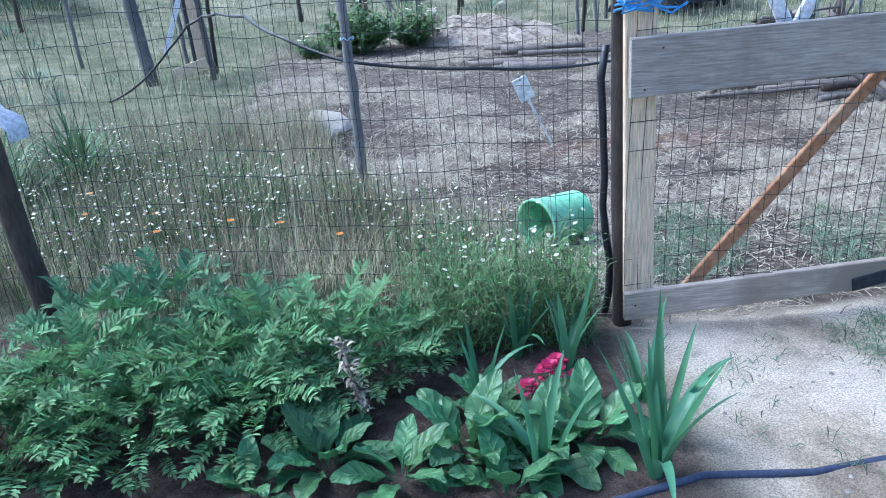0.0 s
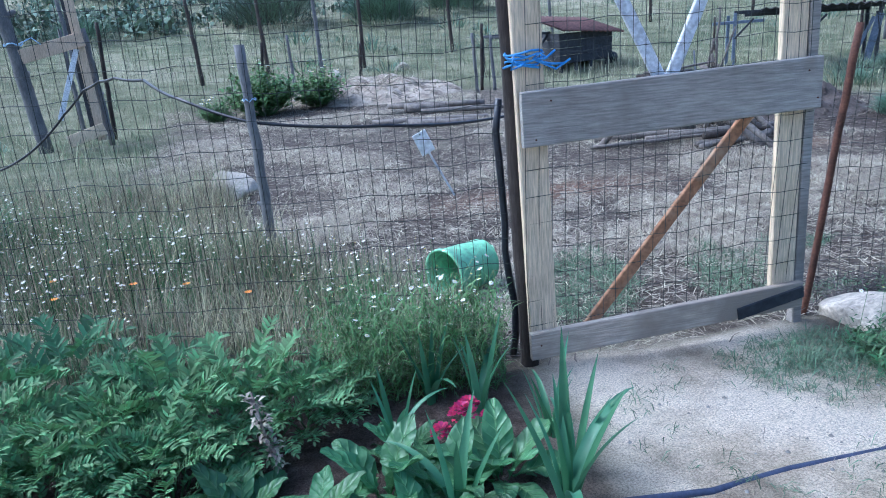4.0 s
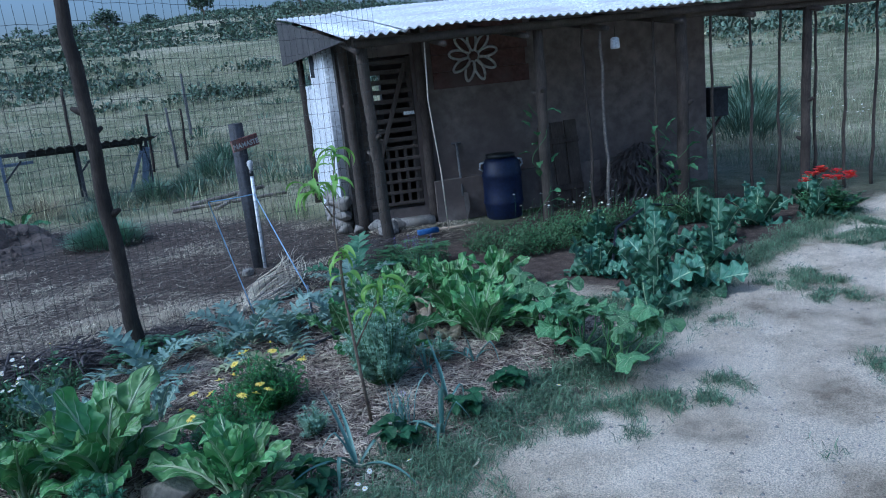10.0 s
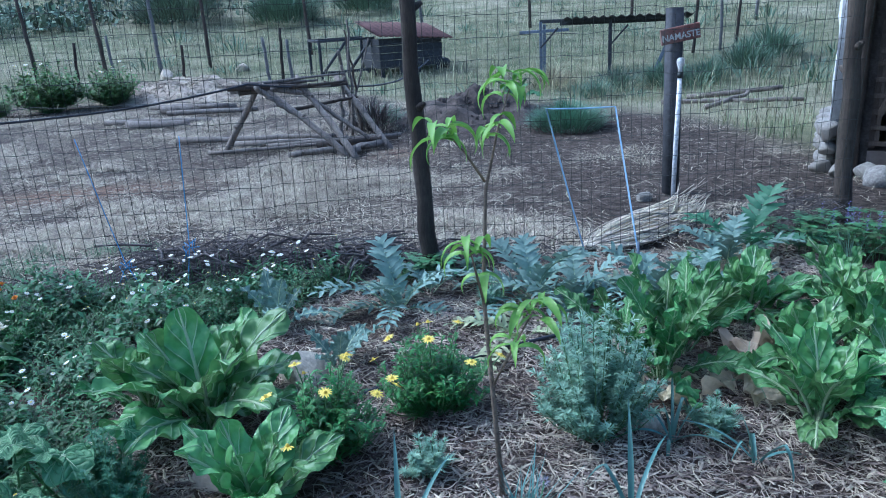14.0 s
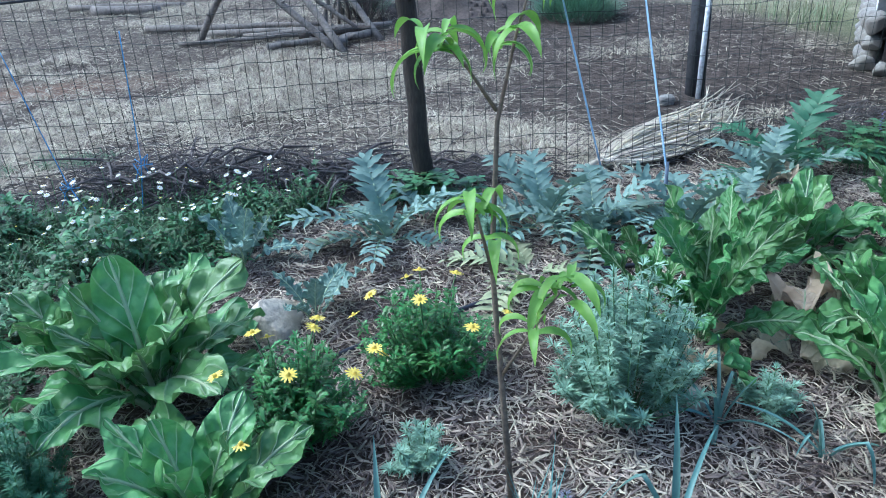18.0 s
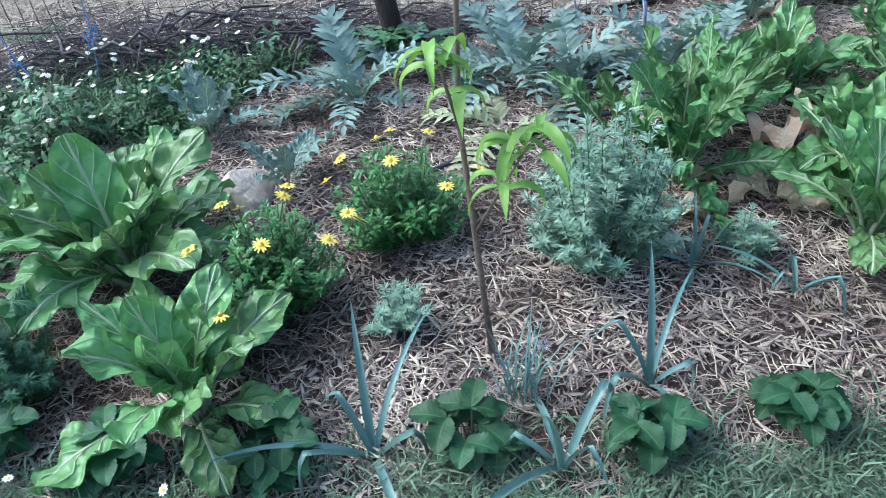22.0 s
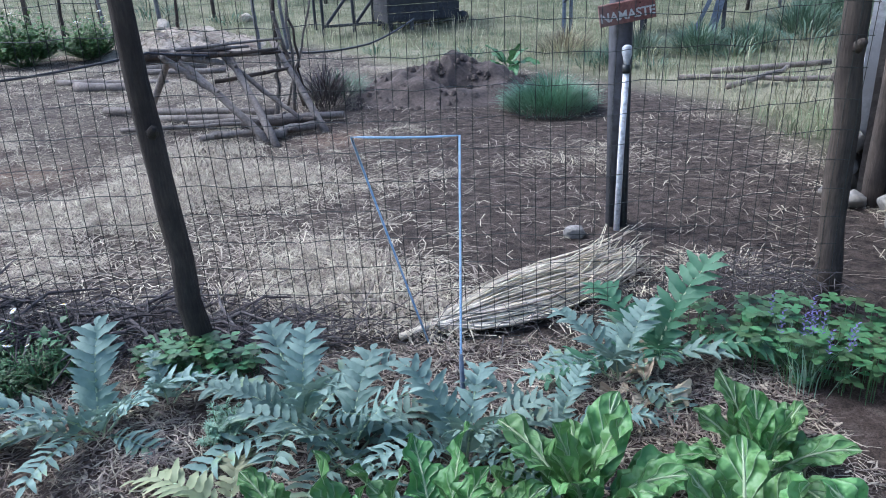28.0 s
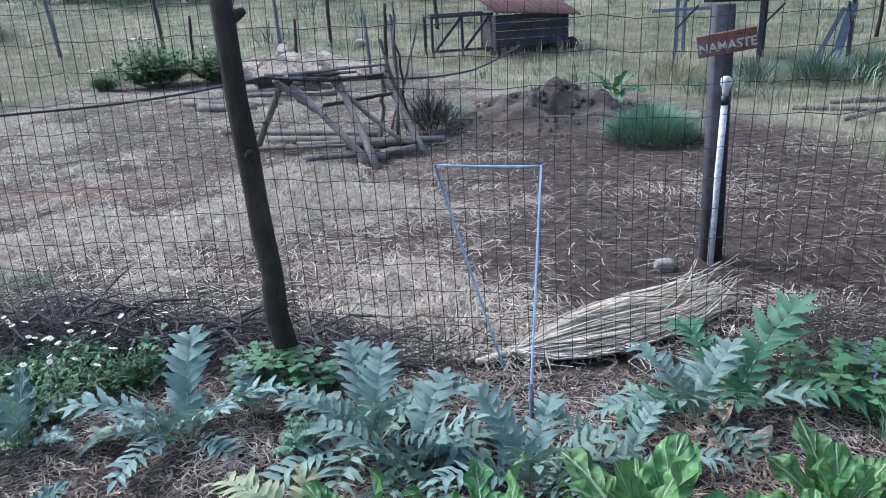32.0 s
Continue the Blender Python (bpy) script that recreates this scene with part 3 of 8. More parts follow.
def zones(x, y):
    """Weights of sand, mulch, straw litter, dry field, red soil and bare dark soil at a place."""
    n = noise.noise((x * 1.7, y * 1.7, 5)) * 0.25 + noise.noise((x * 6, y * 6, 9)) * 0.09
    fy, py = fence_y(x), path_y(x)
    inside = smooth_step(-0.08, 0.12, y - fy + n * 0.3)
    sand = (1 - smooth_step(-0.1, 0.1, y - py + n)) * smooth_step(-9, -3, y)
    gate = smooth_step(0.62, 0.85, x + n * 0.4) * (1 - smooth_step(1.85, 2.2, x + n * 0.5 - max(0, 2.4 - y) * 0.1)) * (1 - inside) * smooth_step(0.9, 1.3, y)
    lane = smooth_step(5.95, 6.15, x + n * 0.4) * (1 - smooth_step(6.45, 6.7, x + n * 0.4)) * (1 - smooth_step(0.9, 1.5, y)) * 0.8
    sand = max(sand, gate, lane)
    mulch = (1 - sand) * (1 - inside) * smooth_step(-0.1, 0.1, y - py) * (1 - smooth_step(9.5, 11, x))
    d = math.hypot(x - 4, y + 1)
    far = 13.0 - 3.4 * smooth_step(3.8, 6.2, x)
    run = inside * smooth_step(-0.5, 0.4, x + n * 2 - (0.4 if y < 4.6 else -1.2)) * (1 - smooth_step(far - 1.0, far + 0.4, y + n * 2)) * (1 - smooth_step(7.7, 8.8, x + max(0, y - 6.5) * 0.4))
    field = max(0.0, 1 - sand - mulch - run)
    redsoil = run * max(math.exp(-(((x - 2.0) / 0.9) ** 2 + ((y - 5.4) / 0.28) ** 2)), 0.6 * math.exp(-(((x - 4.9) / 0.3) ** 2 + ((y - 6.0) / 0.3) ** 2)))
    bare = run * max(smooth_step(4.5, 6.0, x + n * 1.6) * (1 - smooth_step(6.5, 8.5, y)), math.exp(-(((x - 5.6) / 1.1) ** 2 + ((y - 6.9) / 0.9) ** 2)))
    return sand, mulch, run, field, redsoil, bare


def axis_steps(lo, hi, step, far):
    mid = [lo + i * step for i in range(int((hi - lo) / step) + 1)]
    out, d = [], step
    while d < far:
        d *= 1.22
        out.append(d)
    left, right, acc = [], [], 0.0
    for d in out:
        acc += d
        left.append(mid[0] - acc)
        right.append(mid[-1] + acc)
    return left[::-1] + mid + right


def build_ground():
    xs, ys = axis_steps(-5, 12, 0.1, 300), axis_steps(-3, 15, 0.1, 300)
    verts = [(x, y, height(x, y)) for y in ys for x in xs]
    nx = len(xs)
    faces = [(j * nx + i, j * nx + i + 1, (j + 1) * nx + i + 1, (j + 1) * nx + i) for j in range(len(ys) - 1) for i in range(nx - 1)]
    me = bpy.data.meshes.new("ground")
    me.from_pydata(verts, [], faces)
    w = [zones(x, y) for x, y, _ in verts]
    a, b = me.color_attributes.new("cover", "FLOAT_COLOR", "POINT"), me.color_attributes.new("cover_more", "FLOAT_COLOR", "POINT")
    a.data.foreach_set("color", [c for s, m, r, f, q, k in w for c in (s, m, r, 1.0)])
    b.data.foreach_set("color", [c for s, m, r, f, q, k in w for c in (f, q, k, 1.0)])
    me.polygons.foreach_set("use_smooth", [True] * len(faces))
    m, nt, p = nodes_of("earth")
    geo = nt.nodes.new("ShaderNodeTexCoord").outputs["Object"]

    def tex(scale, detail=6, rough=0.65):
        n = nt.nodes.new("ShaderNodeTexNoise")
        n.inputs["Scale"].default_value, n.inputs["Detail"].default_value, n.inputs["Roughness"].default_value = scale, detail, rough
        link(nt, geo, n.inputs["Vector"])
        return n.outputs[0]

    big, mid, fine, grit = tex(0.35), tex(2.2), tex(14), tex(150, 4, 0.75)
    sandc = ramp(nt, mid, [(0.34, (0.34, 0.28, 0.205)), (0.45, (0.62, 0.525, 0.395)), (0.57, (0.82, 0.715, 0.57))])
    mulchc = ramp(nt, fine, [(0.3, (0.06, 0.045, 0.035)), (0.55, (0.14, 0.105, 0.085)), (0.75, (0.25, 0.20, 0.16))])
    runc = ramp(nt, fine, [(0.28, (0.042, 0.033, 0.026)), (0.5, (0.10, 0.081, 0.066)), (0.72, (0.20, 0.17, 0.137))])
    runc = mix(nt, ramp(nt, tex(1.3, 7, 0.7), [(0.48, (0, 0, 0)), (0.6, (0.6, 0.6, 0.6))]), runc, ramp(nt, tex(40, 5, 0.7), [(0.4, (0.06, 0.048, 0.038)), (0.6, (0.36, 0.31, 0.24))]))
    fieldc = ramp(nt, mid, [(0.38, (0.10, 0.105, 0.06)), (0.5, (0.23, 0.22, 0.135)), (0.62, (0.42, 0.38, 0.27))])
    farc = ramp(nt, tex(0.11, 9, 0.75), [(0.4, (0.10, 0.13, 0.07)), (0.5, (0.22, 0.235, 0.13)), (0.6, (0.48, 0.45, 0.32))])
    fieldc = mix(nt, 0.55, fieldc, farc)
    ca = nt.nodes.new("ShaderNodeVertexColor")
    ca.layer_name = "cover"
    cb = nt.nodes.new("ShaderNodeVertexColor")
    cb.layer_name = "cover_more"
    sa, sb = nt.nodes.new("ShaderNodeSeparateColor"), nt.nodes.new("ShaderNodeSeparateColor")
    link(nt, ca.outputs[0], sa.inputs[0])
    link(nt, cb.outputs[0], sb.inputs[0])
    col = mix(nt, sa.outputs[1], fieldc, mulchc)
    col = mix(nt, sa.outputs[2], col, runc)
    col = mix(nt, sb.outputs[2], col, ramp(nt, fine, [(0.36, (0.035, 0.027, 0.023)), (0.62, (0.125, 0.10, 0.083))]))
    col = mix(nt, sa.outputs[0], col, sandc)
    col = mix(nt, sb.outputs[1], col, ramp(nt, fine, [(0.38, (0.13, 0.085, 0.06)), (0.62, (0.32, 0.20, 0.135))]))
    col = mix(nt, 0.8, col, ramp(nt, grit, [(0.38, (0.45, 0.45, 0.45)), (0.5, (0.95, 0.95, 0.95)), (0.64, (1.4, 1.4, 1.4))]), "MULTIPLY")
    col = mix(nt, 0.5, col, ramp(nt, big, [(0.3, (0.75, 0.75, 0.75)), (0.7, (1.2, 1.2, 1.2))]), "MULTIPLY")
    link(nt, col, p.inputs["Base Color"])
    p.inputs["Roughness"].default_value = 0.95
    p.inputs["Specular IOR Level"].default_value = 0.2
    add = nt.nodes.new("ShaderNodeMath")
    add.operation = "ADD"
    link(nt, fine, add.inputs[0])
    link(nt, grit, add.inputs[1])
    bump(nt, p, add.outputs[0], 0.9, 0.02)
    me.materials.append(m)
    tagged(new("ground", me), "dry sandy soil with mulched beds and rough field", "ground", kind="structure")


build_ground()

# ---- fences and gate ----
def lerp(a, b, t):
    return Vector(a) + (Vector(b) - Vector(a)) * t


def wire_net(a, b, top, cell=(0.0535, 0.107), r=0.0014, seed=1, bottom=0.03, ground=True, rows_top=None):
    """Welded mesh between two feet a and b, slightly warped, with kinked horizontal wires."""
    s = Shape()
    a, b = Vector((*a, 0)), Vector((*b, 0))
    run = b - a
    length = run.length
    side = Vector((-run.y, run.x, 0)).normalized()
    rr = random.Random(seed)
    ph = rr.uniform(0, 6)

    def at(u, z):
        p = a + run * (u / length)
        g = height(p.x, p.y) if ground else 0.0
        off = 0.016 * math.sin(u * 2.3 + ph) * math.sin(z * 2.1 + ph * 0.7) + 0.008 * math.sin(u * 7 + z * 3)
        dz = 0.010 * math.sin(u * 1.9 + ph) + 0.004 * math.sin(u * 11 + ph)
        du = 0.010 * math.sin(z * 3.1 + u * 0.8 + ph)
        q = p + side * off + run.normalized() * du
        return Vector((q.x, q.y, g + z + dz))

    zs = [bottom + (top - bottom) * i / 5 for i in range(6)]
    for i in range(int(length / cell[0]) + 1):
        s.tube([at(i * cell[0], z) for z in zs], r, 3, cap=False)
    k = 0
    while bottom + k * cell[1] <= top + 0.001:
        z = bottom + k * cell[1]
        n = max(4, int(length / 0.107))
        s.tube([at(length * i / n, z + (0.004 if i % 2 else -0.004)) for i in range(n + 1)], r * 1.08, 3, cap=False)
        k += 1
    return s


def rough_pole(base, tip, r0, r1, seed, knots=0, sides=9, n=9, wob=0.007):
    s = Shape()
    rr = random.Random(seed)
    pts, rad = [], []
    for i in range(n + 1):
        t = i / n
        p = lerp(base, tip, t)
        p += Vector((rr.uniform(-wob, wob), rr.uniform(-wob, wob), 0))
        pts.append(p)
        rad.append((r0 + (r1 - r0) * t) * rr.uniform(0.93, 1.07))
    s.tube(pts, rad, sides)
    for _ in range(knots):
        t = rr.uniform(0.2, 0.9)
        p = lerp(base, tip, t)
        a = rr.uniform(0, math.tau)
        d = Vector((math.cos(a), math.sin(a), 0.5))
        s.tube([p, p + d * r0 * 1.1, p + d * r0 * 1.7], [r0 * 0.6, r0 * 0.42, r0 * 0.25], 6)
    return s


def ground_at(x, y, dz=0.0):
    return (x, y, height(x, y) + dz)


fence = thing("run_fence", (0, 0, 0), "dark welded wire fence on rough wooden posts", "fence")
part("post", rough_pole((-1.60, 3.25, -0.05), (-1.72, 3.21, 2.0), 0.055, 0.045, 3, 3), "brownwood", fence, "split dark wooden post")
part("post", rough_pole((0.815, 2.72, -0.25), (0.73, 2.74, 2.05), 0.040, 0.034, 4, 1), "darkwood", fence, "dark gate post")
part("post", rough_pole((4.565, 2.50, -0.05), (4.475, 2.44, 2.2), 0.045, 0.036, 5, 4, wob=0.009, n=14), "darkwood", fence, "dark knotted post leaning slightly")
part("post", rough_pole((-4.4, 3.93, -0.05), (-4.42, 3.9, 2.0), 0.05, 0.04, 6, 2), "darkwood", fence)
part("wire_mesh", wire_net((-4.4, 3.93), (-1.61, 3.27), 2.0, seed=1), "wire", fence)
part("wire_mesh", wire_net((-1.60, 3.27), (0.74, 2.74), 2.0, seed=2), "wire", fence)
part("wire_mesh", wire_net((2.20, 2.69), (4.52, 2.535), 2.06, seed=3), "wire", fence)
part("wire_mesh", wire_net((4.54, 2.535), (6.95, 2.40), 2.1, seed=4), "wire", fence)
part("prop_pole", rough_pole((0.765, 2.80, 0.0), (0.725, 2.79, 1.12), 0.017, 0.014, 8, 0, wob=0.014), "blackpipe", fence, "thin black bent pole beside the gate post")
stake = rough_pole((2.13, 2.70, -0.05), (2.25, 2.66, 1.30), 0.016, 0.016, 9, 0, 6, wob=0.003)
part("iron_stake", stake, "rust", fence, "rusty iron stake")

# gate: pale stiles, weathered rails, orange brace
gate = thing("garden_gate", (0.782, 2.655, 0.08), "closed wooden gate with weathered boards and wire mesh", "gate", turn=-1.8)
s = Shape(); s.beam((0.055, 0.0, 0.10), (0.010, 0.035, 1.85), 0.115, 0.03, (0, 1, 0)); part("stile", s, "palewood", gate, "pale new timber stile", False)
s = Shape(); s.beam((1.155, 0.0, 0.10), (1.125, 0.035, 1.85), 0.115, 0.03, (0, 1, 0)); part("stile", s, "palewood", gate, "pale new timber stile", False)
s = Shape(); s.beam((1.245, 0.01, -0.05), (1.21, 0.03, 1.75), 0.045, 0.045, (0, 1, 0)); part("jamb", s, "greywood", gate, "grey jamb lath", False)
s = Shape(); s.beam((-0.02, -0.032, 0.975), (1.235, -0.032, 1.01), 0.03, 0.205); part("rail", s, "greywood", gate, "wide weathered board", False)
s = Shape(); s.beam((-0.01, -0.032, 0.055), (1.235, -0.032, 0.10), 0.03, 0.118); part("rail", s, "tanwood", gate, "weathered bottom board", False)
s = Shape(); s.beam((0.92, -0.050, 0.055), (1.232, -0.050, 0.115), 0.012, 0.055); part("patch", s, "hutch", gate, "dark nailed strip", False)
s = Shape(); s.beam((0.235, 0.022, 0.05), (1.005, 0.030, 0.945), 0.052, 0.02, (0, 1, 0)); part("brace", s, "orangewood", gate, "orange stained brace", False)
s = Shape(); s.beam((0.56, 0.012, 1.07), (0.27, 0.03, 1.62), 0.05, 0.018, (0, 1, 0)); part("brace", s, "cloth", gate, "pale grey upper brace", False)
s = Shape(); s.beam((0.60, 0.012, 1.07), (0.90, 0.03, 1.75), 0.05, 0.018, (0, 1, 0)); part("brace", s, "cloth", gate, "pale grey upper brace", False)
s = Shape(); s.beam((0.0, 0.03, 1.84), (1.2, 0.03, 1.86), 0.03, 0.10); part("rail", s, "palewood", gate, "", False)
net = wire_net((0.0, -0.018), (1.21, -0.018), 1.8, seed=5, ground=False, bottom=0.04)
part("wire_mesh", net, "wire", gate)
for x, z in ((0.03, 0.90), (0.09, 1.04), (1.17, 1.06), (1.22, 0.95), (0.03, 0.06), (1.2, 0.10)):
    s = Shape(); s.tube([(x, -0.05, z), (x, -0.046, z)], 0.004, 6); part("nail", s, "rust", gate)
tie = thing("rope_tie", (0.77, 2.70, 1.27), "blue twine knotted round gate post and stile", "rope")
s = Shape()
for k in range(5):
    z = (k - 2) * 0.012
    s.tube([(0.07 * math.cos(a) * (1 + 0.1 * math.sin(3 * a + k)) + 0.03, 0.055 * math.sin(a) - 0.01, z + 0.008 * math.sin(2 * a + k)) for a in [i * math.tau / 18 for i in range(19)]], 0.0045, 5)
part("loop", s, "bluerope", tie)
s = Shape()
for k in range(4):
    rr = random.Random(k)
    s.tube([(0.05, -0.055, 0.0), (0.07 + 0.02 * k, -0.075, 0.02 - 0.02 * k), (0.10 + 0.03 * k, -0.07, 0.03 * math.sin(k * 2))], 0.0045, 5)
s.tube([(0.02, -0.06, 0.01), (-0.03, -0.075, 0.02), (-0.04, -0.07, -0.03), (0.0, -0.065, -0.02), (0.03, -0.06, 0.0)], 0.005, 5)
part("knot", s, "bluerope", tie)
rag = Shape()
rag.leaf(Matrix.Translation((-1.62, 3.17, 1.03)) @ Matrix.Rotation(-0.35, 4, "Z"), 0.22, 0.12, 0, 75, lambda t: 1.0, 6, 2, 0.1, 0.12, 1.5)
whole("rag", rag, "cloth", "pale rag hung over the split post", "cloth")

# ---- posts and cords inside the run ----
sp = thing("old_post", (-0.165, 4.74, 0), "grey wooden post standing inside the run", "post")
part("pole", rough_pole((0, 0, -0.05), (-0.03, 0, 1.32), 0.034, 0.030, 12, 1), "greypost", sp)
s = Shape(); s.tube([(0.04 * math.cos(a) - 0.02, 0.04 * math.sin(a), 1.0 + 0.01 * math.sin(5 * a)) for a in [i * math.tau / 12 for i in range(13)]], 0.004, 5); part("twine", s, "paleblue", sp, "pale twine wrapped round it")


def cord(name, pts, r, mat, label, category, sides=6, per=6, sag=0.0):
    s = Shape()
    fine = []
    for a, b in zip(pts, pts[1:]):
        for i in range(per):
            t = i / per
            p = lerp(a, b, t)
            p.z -= sag * 4 * t * (1 - t) * (Vector(b) - Vector(a)).length
            fine.append(p)
    fine.append(Vector(pts[-1]))
    s.tube(fine, r, sides)
    return whole(name, s, mat, label, category)


cord("black_cable", [(-2.55, 7.92, 0.22), (-2.27, 7.71, 0.35), (-2.06, 7.58, 0.49), (-1.76, 7.32, 0.75), (-1.52, 7.07, 0.96), (-1.34, 6.81, 1.04), (-1.17, 6.47, 1.08), (-0.9, 5.96, 1.08), (-0.60, 5.1, 1.0), (-0.20, 4.78, 0.86), (0.62, 4.6, 0.78), (1.9, 5.6, 0.62), (3.5, 6.15, 0.74), (4.4, 6.9, 0.60), (5.2, 8.4, 0.46), (5.75, 9.3, 0.62)], 0.011, "blackpipe", "black irrigation pipe strung between posts", "pipe", sag=0.02)
old_gate = thing("field_gate", (-2.02, 10.3, 0.0), "old grey timber gate frame hung askew on a leaning post", "gate")
old_gate.scale = (1.06, 1.06, 1.06)
part("post", rough_pole((-0.62, 0, -0.05), (-0.80, 0, 1.95), 0.085, 0.07, 31, 2), "greypost", old_gate, "thick leaning grey post")
part("post", rough_pole((0.09, 0.10, -0.05), (0.02, 0.08, 1.36), 0.040, 0.036, 32, 1), "greypost", old_gate, "grey round post")
s = Shape(); s.beam((0.0, 0, 0.08), (-0.06, 0, 1.90), 0.10, 0.035, (0, 1, 0)); part("stile", s, "palewood", old_gate, "pale timber stile", False)
s = Shape(); s.beam((-0.08, 0.035, 0.10), (-0.12, 0.035, 1.80), 0.05, 0.03, (0, 1, 0)); part("stile", s, "hutch", old_gate, "dark timber lath", False)
s = Shape(); s.beam((-0.66, -0.04, 1.10), (0.02, -0.04, 1.25), 0.03, 0.16); part("rail", s, "palewood", old_gate, "pale board across the top", False)
s = Shape(); s.beam((-0.36, -0.04, 0.10), (0.06, -0.04, 0.22), 0.03, 0.14); part("rail", s, "palewood", old_gate, "pale bottom board", False)
s = Shape(); s.beam((-0.40, -0.03, 0.36), (-0.07, -0.03, 1.14), 0.06, 0.02, (0, 1, 0)); part("brace", s, "cloth", old_gate, "pale diagonal lath", False)
s = Shape(); s.tube([(0.10 * math.cos(a) - 0.72, 0.10 * math.sin(a), 1.24 + 0.02 * math.sin(3 * a)) for a in [i * math.tau / 14 for i in range(15)]], 0.008, 5); s.tube([(-0.64, -0.10, 1.24), (-0.50, -0.09, 1.30), (-0.42, -0.07, 1.22)], 0.007, 5); part("twine", s, "paleblue", old_gate, "pale blue twine round the post")
tag_ob = thing("plastic_tag", (0.470, 3.055, 0.962), "white plastic tag with a thin strip hooked on the wire", "tag")
tag_ob.scale = (1.3, 1.3, 1.3)
s = Shape(); s.beam((-0.004, 0, 0.012), (0.026, 0, -0.055), 0.048, 0.006, (0, 1, 0), bevel=0.002); part("plate", s, "pvc", tag_ob, "", False)
s = Shape(); s.beam((0.024, -0.002, -0.050), (0.102, -0.004, -0.205), 0.007, 0.004, (0, 1, 0), bevel=0.001); part("strip", s, "pvc", tag_ob, "", False)
s = Shape(); s.tube([(0.0, -0.004, 0.005), (0.0, 0.006, 0.018), (0.0, 0.018, 0.012)], 0.0022, 5); part("hook", s, "wire", tag_ob)

sign = thing("sign_post", (6.475, 3.65, -0.03), "dark square post with a small red plank sign", "sign")
s = Shape(); s.beam((0.03, 0, -0.05), (0.0, 0, 1.30), 0.095, 0.095, (0, 1, 0), bevel=0.01); part("post", s, "hutch", sign)
board = Shape(); board.beam((-0.125, -0.07, 1.115), (0.135, -0.095, 1.155), 0.022, 0.10)
plank = part("plank", board, "redpaint", sign, "faded red plank", False)
cu = bpy.data.curves.new("lettering", "FONT")
cu.body, cu.size, cu.align_x, cu.align_y, cu.extrude, cu.offset = "NAMASTE", 0.058, "CENTER", "CENTER", 0.001, 0.0012
tmp = bpy.data.objects.new("lettering", cu)
scene.collection.objects.link(tmp)
bpy.context.view_layer.update()
letters = bpy.data.meshes.new_from_object(tmp.evaluated_get(bpy.context.evaluated_depsgraph_get()))
bpy.data.objects.remove(tmp)
letters.materials.clear()
letters.materials.append(M["whitepaint"])
lt = new("lettering", letters)
lt.parent = plank
lt.matrix_basis = pose(0.005, -0.0965, 1.122, 90, -8.5, -5.5)
tagged(lt, "white painted letters")
for x, z in ((-0.05, 1.155), (0.06, 1.175)):
    s = Shape(); s.tube([(x, -0.092 - 0.0 * x, z), (x, -0.10, z)], 0.005, 6); part("nail", s, "rust", plank)
pipe = thing("standpipe", (6.475, 3.555, -0.04), "white plastic water standpipe against the sign post", "pipe")
s = Shape(); s.tube([(0.0, 0.0, -0.03), (0.005, 0.0, 0.5), (0.012, 0.0, 0.88)], 0.016, 10); part("pipe", s, "pvc", pipe)
s = Shape(); s.tube([(0.012, 0, 0.86), (0.012, 0, 0.90)], [0.021, 0.021], 10); part("collar", s, "darkplastic", pipe, "dark collar")
s = Shape(); s.tube([(0.012, 0, 0.90), (0.012, 0, 0.93), (0.012, 0, 0.955), (0.012, 0, 0.98), (0.012, 0, 0.992)], [0.014, 0.018, 0.026, 0.026, 0.014], 10); part("cap", s, "pvc", pipe, "white rounded cap")

cord("guy_rope", [(5.485, 1.98, 0.05), (5.485, 1.985, 0.22), (5.55, 2.435, 0.835), (5.37, 2.44, 0.838), (5.185, 2.445, 0.85), (5.41, 2.46, 0.03)], 0.0042, "paleblue", "pale blue cord tied to the fence and a stake", "rope", per=5, sag=0.006)
st = Shape(); st.tube([(5.49, 1.975, -0.02), (5.485, 1.98, 0.25)], [0.009, 0.007], 6); whole("peg", st, "bluegrey", "small blue tent peg in the bed", "peg")
for pts in ([(2.92, 2.56, 0.86), (3.0, 2.55, 0.45), (3.05, 2.53, 0.23), (3.2, 2.36, 0.04)], [(3.39, 2.545, 0.84), (3.37, 2.54, 0.5), (3.36, 2.53, 0.3), (3.32, 2.50, 0.05)]):
    o = cord("blue_string", pts, 0.0022, "bluerope", "blue twine hanging down the fence to the bed", "rope")
    o["group"] = "blue twine on the fence"
    k = Shape()
    for j in range(7):
        rr = random.Random(j)
        p = Vector(pts[2]) + Vector((rr.uniform(-0.03, 0.03), -0.01, rr.uniform(-0.03, 0.03)))
        k.tube([p, p + Vector((rr.uniform(-0.05, 0.05), -0.01, rr.uniform(-0.04, 0.03))), p + Vector((rr.uniform(-0.03, 0.03), 0, rr.uniform(-0.08, -0.02)))], 0.0022, 4)
    part("knot", k, "bluerope", o, "tangled knot")

